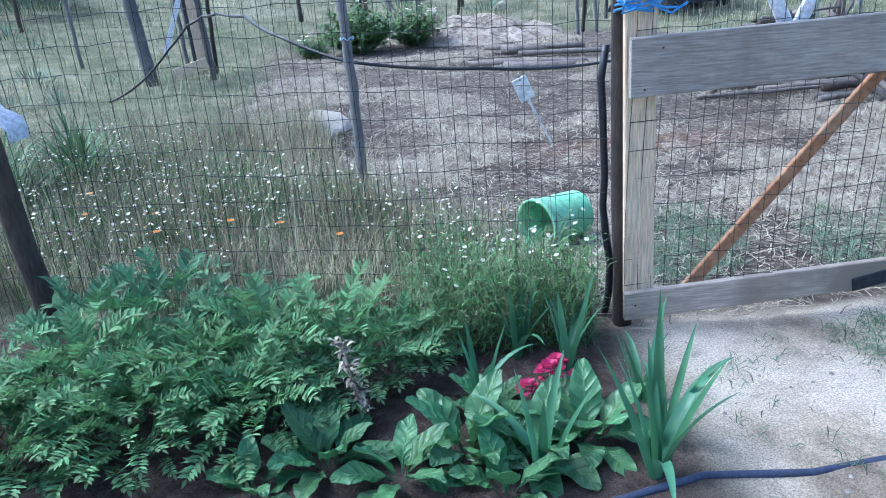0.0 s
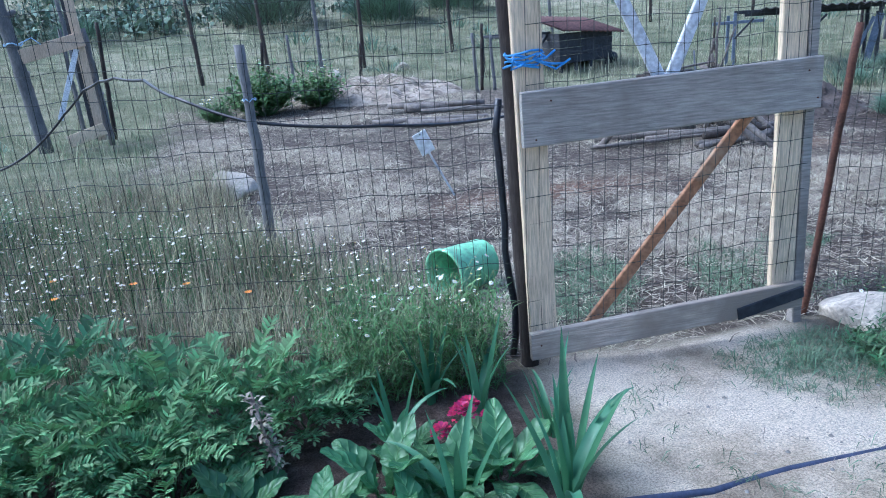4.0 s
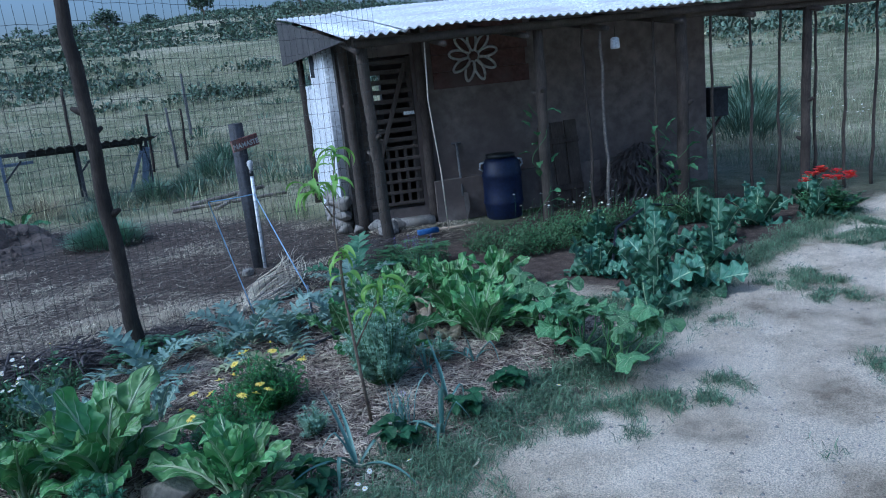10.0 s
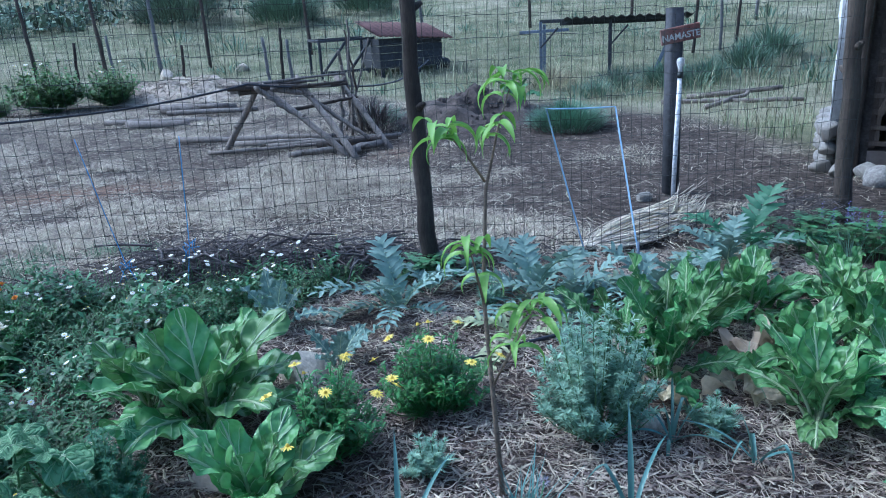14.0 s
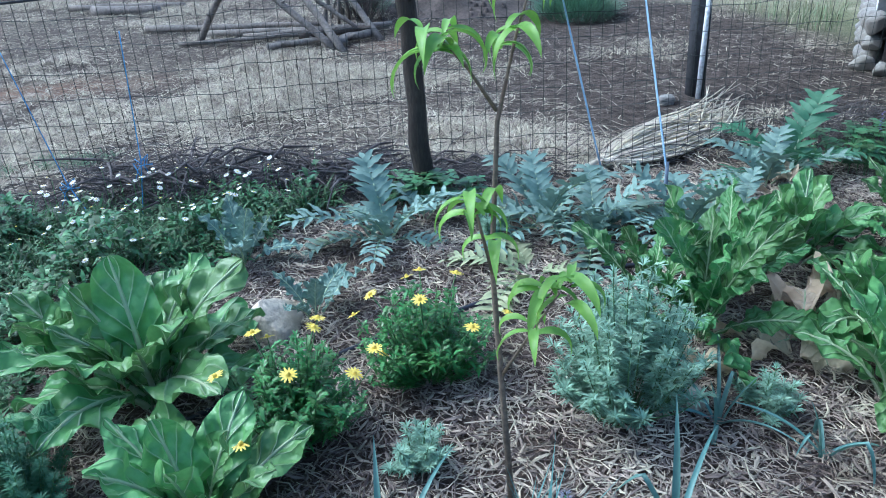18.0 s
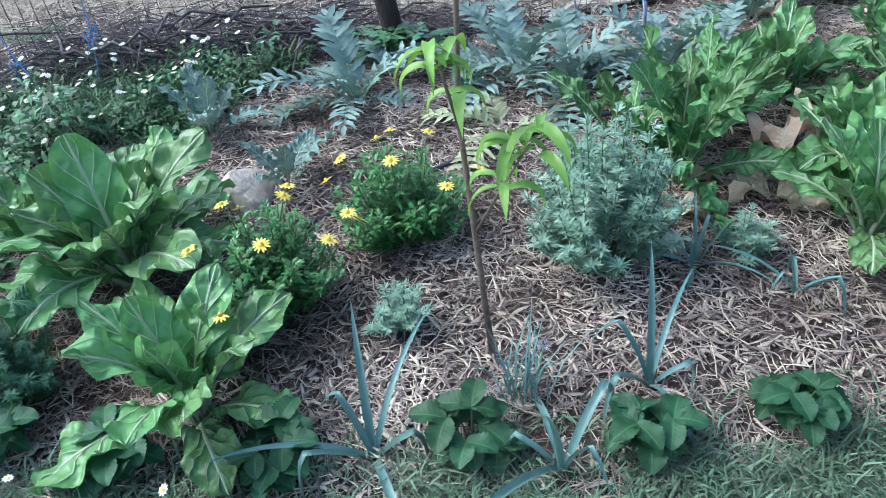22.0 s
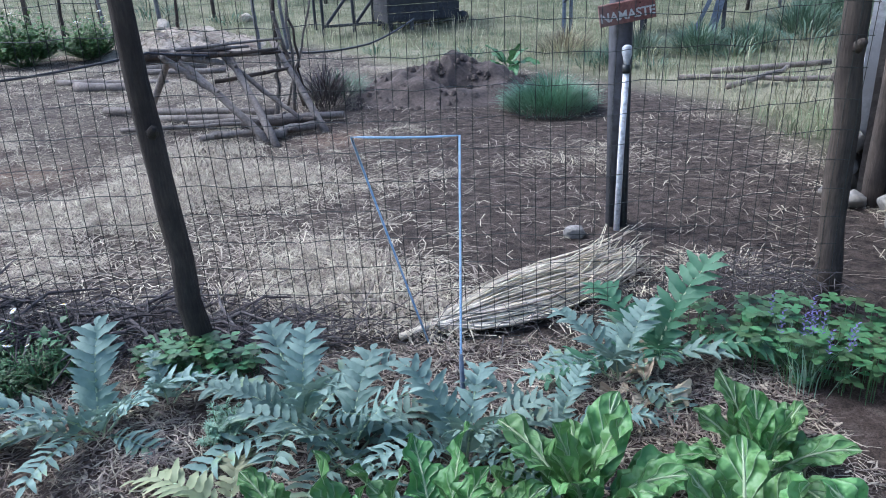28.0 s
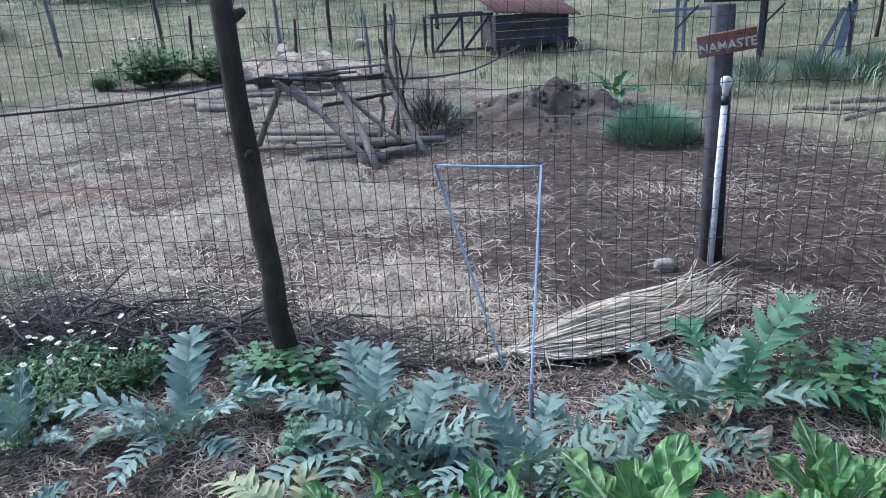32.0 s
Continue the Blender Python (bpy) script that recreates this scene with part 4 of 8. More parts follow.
# ---- bucket, hose, stones ----
bk = thing("bucket", (0.79, 3.65, 0.135), "light green plastic bucket lying on its side", "bucket", turn=29)
s = Shape()
prof = [(0.0, 0.118), (0.03, 0.122), (0.14, 0.128), (0.28, 0.135), (0.285, 0.143), (0.30, 0.143), (0.30, 0.130), (0.14, 0.122), (0.015, 0.114)]
vs, fs = [], []
for i, (x, r) in enumerate(prof):
    for k in range(24):
        a = k * math.tau / 24
        vs.append((0.15 - x, r * math.cos(a), r * math.sin(a)))
for i in range(len(prof) - 1):
    for k in range(24):
        fs.append((i * 24 + k, i * 24 + (k + 1) % 24, (i + 1) * 24 + (k + 1) % 24, (i + 1) * 24 + k))
fs += [tuple(range(24)), tuple(range(8 * 24, 9 * 24))[::-1]]
s.add(vs, fs); part("body", s, "green", bk)
s = Shape(); s.tube([(0.15, 0.03, 0.05), (0.20, 0.03, 0.055), (0.225, 0.0, 0.055), (0.20, -0.03, 0.055), (0.15, -0.03, 0.05)], 0.011, 8); part("grip", s, "green", bk)
cord("garden_hose", [(-0.6, 1.40, 0.02), (0.2, 1.66, 0.02), (0.69, 1.75, 0.022), (1.0, 1.70, 0.02), (1.29, 1.715, 0.02), (1.62, 1.70, 0.02), (1.90, 1.72, 0.025), (2.12, 1.9, 0.03), (2.4, 2.1, 0.03)], 0.013, "hose", "dark blue garden hose across the sand", "hose", 8, 5)
cord("drip_pipe", [(3.62, 1.05, 0.03), (4.15, 1.3, 0.035), (4.68, 1.49, 0.035), (5.03, 1.57, 0.035), (5.56, 1.55, 0.035), (6.4, 1.58, 0.03)], 0.010, "blackpipe", "black drip irrigation pipe through the bed", "pipe")
cord("drip_pipe", [(6.9, 0.5, 0.04), (7.6, 0.75, 0.2), (8.3, 0.75, 0.25), (9.3, 0.6, 0.05)], 0.011, "blackpipe", "black pipe looping over the cabbage bed", "pipe")
cord("stick", [(3.4, 2.92, 0.05), (3.83, 2.82, 0.06), (4.47, 2.60, 0.06)], [0.010] * 13, "palewood", "long pale stick lying along the fence", "stick")


def boulder(name, x, y, size, mat, label, seed, sink=0.25, group=""):
    bm = bmesh.new()
    bmesh.ops.create_icosphere(bm, subdivisions=4, radius=1)
    rr = random.Random(seed)
    cuts = [(Vector((rr.gauss(0, 1), rr.gauss(0, 1), rr.gauss(0, 0.8))).normalized(), rr.uniform(0.62, 0.88)) for _ in range(10)]
    for v in bm.verts:
        n = v.co.normalized()
        k = 1.08 + 0.2 * noise.noise(n * 1.3 + Vector((seed, 0, 0)))
        q = n * k
        for d, o in cuts:
            e = q.dot(d) - o
            if e > 0:
                q -= d * e * 0.9
        q *= 1 + 0.05 * noise.noise(n * 5 + Vector((0, seed, 0)))
        v.co = Vector((q.x * size[0], q.y * size[1], max(q.z, -0.5) * size[2]))
    me = bpy.data.meshes.new(name)
    bm.to_mesh(me)
    bm.free()
    me.materials.append(M[mat])
    me.polygons.foreach_set("use_smooth", [True] * len(me.polygons))
    ob = new(name, me)
    ob.location = (x, y, height(x, y) + size[2] * (0.5 - sink))
    ob.rotation_euler = (0, 0, seed * 1.7)
    return tagged(ob, label, "stone", group)


boulder("boulder", 2.31, 2.47, (0.22, 0.16, 0.105), "stone", "pale flat-topped boulder beside the gate", 1.2)
boulder("stone", 1.84, 1.55, (0.085, 0.075, 0.05), "greystone", "grey round stone holding the hose", 2.3)
boulder("stone", 3.63, 0.87, (0.115, 0.085, 0.075), "stone", "pale stone between the chard plants", 3.1)
boulder("stone", 3.88, 1.48, (0.11, 0.09, 0.085), "stone", "pale rounded stone among yellow flowers", 4.4)
boulder("stone", 4.99, 0.80, (0.06, 0.05, 0.05), "stone", "small pale stone beside the feathery herb", 5.0)
boulder("stone", -0.42, 6.75, (0.36, 0.22, 0.17), "stone", "large pale stone in the dry grass", 6.4)
boulder("stone", 6.24, 3.50, (0.06, 0.05, 0.05), "greystone", "small grey stone by the sign post", 1.9)
for i, (x, y, q) in enumerate([(2.60, 2.56, 0.10), (2.78, 2.58, 0.08), (2.96, 2.57, 0.09), (3.18, 2.54, 0.07), (2.47, 2.66, 0.06)]):
    boulder("edge_stone", x, y, (q, q * 0.8, q * 0.75), "greystone", "grey edging stone half buried under the fence", 7.0 + i, group="edging stones")
for i, (x, y, q, d) in enumerate([(1.46, 14.4, 0.20, 0.17), (2.9, 14.9, 0.15, 0.11)]):
    boulder("field_stone", x, y, (q, q * 0.7, d), "stone", "pale stone in the rough field", 14.0 + i, group="field stones")

# low bank of dry straw and clods behind the run
rr = random.Random(77)
bank = Shape()


def bank_h(x, y):
    k = max(0.0, 1 - ((x - 2.0) / 1.5) ** 2 - ((y - 12.9) / 1.1) ** 2)
    return height(x, y) - 0.02 + 0.34 * k ** 0.8 * (0.75 + 0.5 * noise.noise((x * 2.3, y * 2.3, 4.0))) + 0.05 * min(1, 3 * k) * noise.noise((x * 8, y * 8, 1.0))


nx, ny = 46, 34
vs = [(0.4 + 3.2 * i / nx, 11.7 + 2.4 * j / ny, bank_h(0.4 + 3.2 * i / nx, 11.7 + 2.4 * j / ny)) for j in range(ny + 1) for i in range(nx + 1)]
bank.add(vs, [(j * (nx + 1) + i, j * (nx + 1) + i + 1, (j + 1) * (nx + 1) + i + 1, (j + 1) * (nx + 1) + i) for j in range(ny) for i in range(nx)])
for k in range(900):
    x, y = rr.gauss(2.0, 0.65), rr.gauss(12.7, 0.5)
    a, l = rr.uniform(0, math.tau), rr.uniform(0.05, 0.16)
    z = bank_h(x, y) + 0.006
    bank.tube([(x, y, z), (x + l * math.cos(a), y + l * math.sin(a), bank_h(x + l * math.cos(a), y + l * math.sin(a)) + rr.uniform(0.005, 0.04))], 0.004, 3, 1)
whole("straw_bank", bank, ["chip", "straw"], "low bank of dry straw and clods", "straw heap", kind="stuff")

# ---- hut ----
U, V = Vector((0.757, -0.653, 0)), Vector((0.653, 0.757, 0))
HUT = Matrix(((U.x, V.x, 0, 6.92), (U.y, V.y, 0, 2.58), (0, 0, 1, 0), (0, 0, 0, 1)))
hut = new("hut")
hut.matrix_basis = HUT
tagged(hut, "low mud-plastered hut with a tin-roofed veranda", "hut")


def lumpy_wall(name, quads, mats, parent, label, seed, amp=0.012):
    """Wall slabs given as (x0, y0, x1, y1, thickness, z0, z1) with uneven plaster faces."""
    for x0, y0, x1, y1, th, z0, z1 in quads:
        s = Shape()
        d = Vector((x1 - x0, y1 - y0, 0))
        L = d.length
        d.normalize()
        nrm = Vector((d.y, -d.x, 0))
        nu, nz = max(1, int(L / 0.08)), max(1, int((z1 - z0) / 0.08))
        for side in (1, -1):
            vs, fs = [], []
            for j in range(nz + 1):
                for i in range(nu + 1):
                    p = Vector((x0, y0, z0 + (z1 - z0) * j / nz)) + d * (L * i / nu)
                    inner = 0 < i < nu and 0 < j < nz
                    o = th / 2 + (amp * noise.noise((p.x * 3 + seed, p.y * 3, p.z * 3)) + amp * 0.4 * noise.noise((p.x * 11, p.y * 11 + seed, p.z * 11)) if inner else 0)
                    vs.append(p + nrm * o * side)
            for j in range(nz):
                for i in range(nu):
                    a = j * (nu + 1) + i
                    q = (a, a + 1, a + nu + 2, a + nu + 1)
                    fs.append(q if side > 0 else q[::-1])
            s.add(vs, fs)
        c = [Vector((x0, y0, 0)) + nrm * th / 2, Vector((x1, y1, 0)) + nrm * th / 2, Vector((x1, y1, 0)) - nrm * th / 2, Vector((x0, y0, 0)) - nrm * th / 2]
        vs = [p + Vector((0, 0, z)) for z in (z0, z1) for p in c]
        s.add(vs, [(3, 2, 1, 0), (4, 5, 6, 7), (1, 2, 6, 5), (3, 0, 4, 7)])
        part(name, s, mats, parent, label)


WY = 1.63
lumpy_wall("wall", [(0.74, WY, 4.1, WY, 0.2, -0.1, 2.0), (0.17, WY, 0.74, WY, 0.2, 1.74, 2.0), (0.17, WY, 0.74, WY, 0.2, -0.1, 0.18)], "mud", hut, "brown mud-plastered front wall", 1.0)
lumpy_wall("door_jamb", [(-0.02, WY, 0.17, WY, 0.2, -0.1, 1.98)], "darkstone", hut, "dark bare stone jamb beside the whitewash", 5.0, 0.04)
lumpy_wall("plinth", [(0.84, WY - 0.15, 2.7, WY - 0.15, 0.15, -0.1, 0.43)], "mud", hut, "low mud bench along the wall", 6.0, 0.03)
lumpy_wall("wall", [(0.0, WY + 0.1, -0.06, 2.95, 0.22, 0.32, 2.02), (-0.06, 3.35, -0.06, 4.2, 0.22, -0.1, 1.55), (-0.06, 2.95, -0.06, 3.35, 0.22, -0.1, 1.50)], "whitewash", hut, "flaking whitewashed gable wall", 2.0, 0.03)
lumpy_wall("wall", [(4.1, WY + 0.1, 4.1, 4.2, 0.2, -0.1, 2.02)], "mud", hut, "brown mud side wall", 3.0)
lumpy_wall("wall", [(-0.06, 4.3, 0.5, 4.3, 0.2, -0.1, 2.34), (0.5, 4.3, 0.85, 4.3, 0.2, -0.1, 1.25), (0.5, 4.3, 0.85, 4.3, 0.2, 1.62, 2.34), (0.85, 4.3, 4.1, 4.3, 0.2, -0.1, 2.34)], "mud", hut, "mud back wall with an opening", 4.0)
# stone footing under the gable wall and front corner
for i in range(30):
    rr = random.Random(40 + i)
    bm = bmesh.new()
    bmesh.ops.create_icosphere(bm, subdivisions=3, radius=1)
    q = rr.uniform(0.06, 0.11)
    cuts = [(Vector((rr.gauss(0, 1), rr.gauss(0, 1), rr.gauss(0, 1))).normalized(), rr.uniform(0.6, 0.85)) for _ in range(9)]
    for v in bm.verts:
        p = v.co.normalized() * 1.1
        for d, o in cuts:
            p -= d * max(0.0, p.dot(d) - o) * 0.92
        v.co = Vector((p.x * q, p.y * q * 1.35, p.z * q * 0.85))
    me = bpy.data.meshes.new("footing_stone")
    bm.to_mesh(me)
    bm.free()
    me.materials.append(M["greystone"])
    me.polygons.foreach_set("use_smooth", [True] * len(me.polygons))
    o = new("footing_stone", me)
    o.parent = hut
    o.rotation_euler = (0, 0, rr.uniform(-0.4, 0.4))
    o.location = (-0.13 + rr.uniform(-0.03, 0.05), WY - 0.02 + (i % 9) * 0.155 + rr.uniform(-0.04, 0.04), 0.04 + 0.13 * (i // 9)) if i < 27 else (0.0 + 0.2 * (i - 27), WY - 0.2, 0.04)
s = Shape(); s.beam((0.45, WY - 0.16, 0.03), (0.8, WY - 0.16, 0.03), 0.2, 0.1, bevel=0.03); part("doorstep", s, "greystone", hut, "rough stone doorstep")
# frame posts at the door
for x, r in ((0.07, 0.055), (0.83, 0.055)):
    part("door_post", rough_pole((x, WY - 0.14, -0.05), (x - 0.01, WY - 0.14, 1.98), r, r * 0.9, int(x * 100), 1), "brownwood", hut, "rough wooden door post")
# lattice door
door = new("door")
door.parent = hut
door.location = (0.17, WY - 0.08, 0.20)
tagged(door, "slatted wooden door with a lattice lower half")
W_, H_ = 0.56, 1.52
for name, a, b, w, h in [("stile", (0.02, 0, 0), (0.02, 0, H_), 0.05, 0.025), ("stile", (W_ - 0.02, 0, 0), (W_ - 0.02, 0, H_), 0.05, 0.025)]:
    s = Shape(); s.beam(a, b, w, h, (0, 1, 0)); part(name, s, "brownwood", door, "", False)
for k in range(9):
    z = 0.70 + k * 0.098
    s = Shape(); s.beam((0.0, -0.022, z), (W_, -0.022, z), 0.018, 0.045); part("slat", s, "brownwood", door, "", False)
for k in range(6):
    x = 0.05 + k * 0.092
    s = Shape(); s.beam((x, -0.024, 0.02), (x, -0.024, 0.64), 0.034, 0.016, (0, 1, 0)); part("lattice_lath", s, "brownwood", door, "", False)
for k in range(6):
    z = 0.04 + k * 0.115
    s = Shape(); s.beam((0.0, -0.042, z), (W_, -0.042, z), 0.016, 0.034); part("lattice_lath", s, "brownwood", door, "", False)
s = Shape(); s.beam((0.05, -0.062, 0.25), (0.50, -0.062, 1.45), 0.045, 0.016, (0, 1, 0)); part("brace", s, "brownwood", door, "diagonal brace", False)
s = Shape(); s.beam((W_ - 0.12, -0.06, 0.96), (W_ - 0.01, -0.06, 0.96), 0.016, 0.035); part("bolt", s, "pvc", door, "pale metal bolt", False)
# roof: tin sheets on poles
roof = new("roof")
roof.parent = hut
tagged(roof, "corrugated tin roof sheets sloping to the veranda")
def roof_z(y):
    return 1.84 + (y + 0.22) * 0.132
for k in range(7):
    x0 = -0.42 + k * 0.76
    s = Shape()
    vs, fs = [], []
    n = 44
    rr = random.Random(60 + k)
    lift, shift = rr.uniform(0, 0.02), rr.uniform(-0.10, 0.08)
    for j, y in enumerate((-0.26 + shift, 1.2, 2.8, 4.75)):
        for i in range(n + 1):
            x = x0 + 0.82 * i / n + (0.33 * (1 - (y + 0.3) / 5) * (1 - i / n) if k == 0 else 0)
            vs.append((x, y, roof_z(y) + 0.013 * math.sin(x * math.tau / 0.076) + lift + 0.013 * x + (0.012 if k % 2 else 0) + 0.012 * math.sin(x * 2.2 + y)))
    for j in range(3):
        for i in range(n):
            a = j * (n + 1) + i
            fs.append((a, a + 1, a + n + 2, a + n + 1))
    m0 = len(vs)
    vs += [(x, y, z - 0.003) for x, y, z in vs[:m0]]
    fs += [tuple(i + m0 for i in f[::-1]) for f in fs]
    fs += [(i, m0 + i, m0 + i + 1, i + 1) for i in range(n)]
    s.add(vs, fs)
    part("sheet", s, "tin", roof)
for y, r in ((-0.10, 0.035), (1.55, 0.04), (3.0, 0.04), (4.3, 0.04)):
    part("purlin", rough_pole((-0.02 if y < 0 else -0.2, y, roof_z(y) - 0.065), (4.75, y, roof_z(y) - 0.01), r, r, int(y * 10) + 80, 0, 8, 14, 0.012), "brownwood", hut, "round pole under the tin")
for k in range(7):
    x = -0.02 + k * 0.70
    part("rafter", rough_pole((x, -0.2, roof_z(-0.2) - 0.115), (x, 4.5, roof_z(4.5) - 0.12), 0.025, 0.03, 90 + k, 0, 6, 8, 0.008), "brownwood", hut)
s = Shape()
s.add([(-0.10, 0.1, 1.83), (-0.40, 4.7, 1.86), (-0.40, 4.7, 2.46), (-0.07, 0.1, 1.83), (-0.37, 4.7, 1.86), (-0.37, 4.7, 2.46)], [(0, 2, 1), (3, 4, 5), (0, 1, 4, 3), (1, 2, 5, 4), (2, 0, 3, 5)])
part("verge_board", s, "oldtin", hut, "dark sheet closing the gable overhang", False)
s = Shape(); s.beam((0.02, 3.0, 1.64), (0.02, 4.2, 1.66), 0.26, 0.06); part("lintel", s, "brownwood", hut)
part("corner_post", rough_pole((-0.2, 4.1, -0.05), (-0.2, 4.1, 1.95), 0.05, 0.045, 44), "darkwood", hut)
# solid dark block: the vent slit's inner shade is put into its colour
s = Shape(); s.beam((-0.13, 2.52, 1.62), (-0.13, 2.52, 1.86), 0.03, 0.13, (1, 0, 0)); part("vent", s, "hutch", hut, "dark block standing in for a small shaded vent slit", False)
# veranda poles
for x, r, tip, mat, lab in [(0.0, 0.050, 1.80, "brownwood", "thick veranda post"), (1.53, 0.050, 1.81, "brownwood", "thick veranda post"), (2.87, 0.055, 1.81, "brownwood", "thick veranda post"), (4.16, 0.045, 1.82, "brownwood", "thick veranda post")]:
    part("veranda_post", rough_pole((x + (0.10 if x == 0 else 0), 0.08 if x == 0 else 0, -0.05), (x + (0.035 if x == 0 else 0.01), -0.02, tip), r, r * 0.9, int(x * 10) + 120, 2), mat, hut, lab)
for i, x in enumerate((1.98, 2.13, 2.62, 3.22, 3.60, 3.89, 4.30, 4.62, 4.95)):
    part("stick_rail", rough_pole((x, 0.02, -0.02), (x - 0.03 + 0.02 * (i % 3), 0.0, 1.82), 0.017, 0.012, 140 + i, 0, 6, 9, 0.014), "brownwood" if i != 1 else "stick", hut, "thin upright branch")
part("head_pole", rough_pole((2.6, -0.04, 1.79), (5.5, -0.02, 1.78), 0.03, 0.028, 160), "brownwood", hut)
part("veranda_post", rough_pole((5.4, 0.0, -0.05), (5.4, -0.02, 1.80), 0.045, 0.04, 163), "brownwood", hut)
s = Shape(); s.tube([(0.55, -0.05, 1.76), (0.53, -0.06, 1.3), (0.58, -0.05, 0.7), (0.60, -0.03, 0.2)], 0.006, 5); part("hanging_cord", s, "palm", hut, "pale cord hanging from the eave")
# ornament of looped strips
deco = thing("wall_flower", (0, 0, 0), "white looped-strip flower ornament hung on the wall", "ornament")
deco.matrix_basis = HUT @ pose(1.40, WY - 0.15, 1.66)
for k in range(9):
    a = k * math.tau / 9 + 0.2
    s = Shape()
    pts = []
    for i in range(17):
        w = i * math.tau / 16
        lx, lz = 0.155 + 0.105 * math.cos(w), 0.045 * math.sin(w)
        pts.append((lx * math.cos(a) - lz * math.sin(a), 0.012 * math.sin(w * 2), lx * math.sin(a) + lz * math.cos(a)))
    s.tube(pts, 0.014, 7)
    part("petal", s, "whitepaint", deco)
s = Shape(); s.tube([(0, -0.01, 0), (0, 0.02, 0)], 0.05, 12); part("centre", s, "redmud", deco)
o = thing("wall_plaque", (0, 0, 0), "dark red painted panel behind the flower ornament", "plaque")
o.matrix_basis = HUT @ pose(1.48, WY - 0.118, 1.70)
for k in range(4):
    s = Shape()
    s.beam((-0.52, 0, -0.255 + 0.17 * k), (0.52 - 0.03 * (k % 2), 0, -0.255 + 0.17 * k), 0.02, 0.166, bevel=0.005)
    part("panel", s, "redmud", o, "", False)
# barrel
br = new("barrel")
br.matrix_basis = HUT @ pose(1.50, 1.18, 0)
tagged(br, "dark blue plastic barrel under the veranda", "barrel")
s = Shape(); s.tube([(0, 0, 0), (0, 0, 0.02), (0, 0, 0.15), (0, 0, 0.17), (0, 0, 0.2), (0, 0, 0.42), (0, 0, 0.45), (0, 0, 0.48), (0, 0, 0.58), (0, 0, 0.63)], [0.17, 0.185, 0.2, 0.21, 0.2, 0.2, 0.21, 0.2, 0.19, 0.14], 24); part("body", s, "darkblue", br)
s = Shape(); s.tube([(0, 0, 0.625), (0, 0, 0.66)], [0.15, 0.15], 24); part("lid", s, "darkplastic", br)
for sx in (-1, 1):
    s = Shape(); s.tube([(sx * 0.19, 0, 0.50), (sx * 0.23, 0, 0.53), (sx * 0.22, 0, 0.58), (sx * 0.18, 0, 0.59)], 0.012, 6); part("handle", s, "pvc", br, "pale handle")
# old boards leaning on the wall, lantern under the eave
ob_ = new("leaning_boards")
ob_.matrix_basis = HUT @ pose(2.22, WY - 0.36, 0, -7, 0, 3)
tagged(ob_, "dark brown old boards leaning against the hut wall", "boards")
for k, (x, w, hgt) in enumerate([(-0.15, 0.14, 0.86), (0.0, 0.15, 0.90), (0.155, 0.14, 0.91)]):
    s = Shape(); s.beam((x, 0.004 * (k % 2), 0.0), (x, 0.004 * (k % 2), hgt), w, 0.022, (0, 1, 0)); part("board", s, "brownwood", ob_, "", False)
for z in (0.2, 0.7):
    s = Shape(); s.beam((-0.21, -0.024, z), (0.22, -0.024, z), 0.02, 0.06); part("batten", s, "brownwood", ob_, "", False)
lan = new("hanging_lantern")
lan.matrix_basis = HUT @ pose(2.25, 0.0, 1.56)
tagged(lan, "small white lantern hanging under the eave", "lantern")
s = Shape(); s.tube([(0, 0, 0), (0, 0, 0.01), (0, 0, 0.085), (0, 0, 0.10)], [0.03, 0.042, 0.038, 0.02], 12); part("shade", s, "pvc", lan)
s = Shape(); s.tube([(0, 0, 0.10), (0.004, 0, 0.19)], 0.003, 5); part("hook", s, "wire", lan)
# heap, shovel, broom, box
heap = Shape()
for i in range(700):
    rr = random.Random(i)
    a, e = rr.uniform(0, math.tau), rr.uniform(0, 1.5)
    r = 0.40 * rr.uniform(0.8, 1.0)
    p = Vector((r * math.cos(a) * math.cos(e), 0.8 * r * math.sin(a) * math.cos(e), 0.60 * math.sin(e) * rr.uniform(0.85, 1)))
    heap.leaf(Matrix.Translation(p) @ Matrix.Rotation(a + rr.uniform(-1, 1), 4, "Z"), rr.uniform(0.10, 0.22), 0.03, rr.uniform(-40, 30), 50, LANCE, 2, 1)
o = whole("brush_heap", heap, "twig", "rounded dark heap of dry brush by the wall", "heap", kind="stuff")
o.matrix_basis = HUT @ pose(3.05, 1.15, 0)
sh = new("shovel")
sh.matrix_basis = HUT @ pose(1.13, WY - 0.26, 0, -8, 0, 0)
tagged(sh, "shovel with grey handle leaning on the wall", "shovel")
s = Shape(); s.tube([(0, 0, 0.25), (0, 0.01, 0.80)], 0.014, 7); part("handle", s, "greypost", sh)
s = Shape(); s.tube([(-0.05, 0.01, 0.80), (0.05, 0.01, 0.80)], 0.013, 6); part("grip", s, "greypost", sh)
s = Shape(); s.leaf(Matrix.Translation((0, 0, 0.28)), 0.27, 0.20, -88, 0, lambda t: 1.0 if t < 0.6 else max(0.1, 1 - (t - 0.6) * 2), 6, 2, 0.3); part("blade", s, "oldtin", sh)
boulder("stone", 7.93, 3.34, (0.14, 0.11, 0.10), "greystone", "grey stone beside the hut door", 8.8)
bo = thing("broom", (7.86, 2.78, 0.02), "blue-headed broom lying on the ground", "broom", turn=-35)
s = Shape(); s.tube([(0.1, 0, 0.035), (0.5, -0.02, 0.03)], 0.011, 7); part("handle", s, "palewood", bo)
s = Shape(); s.beam((-0.10, 0, 0.03), (0.10, 0, 0.035), 0.07, 0.045); part("head", s, "broomblue", bo)
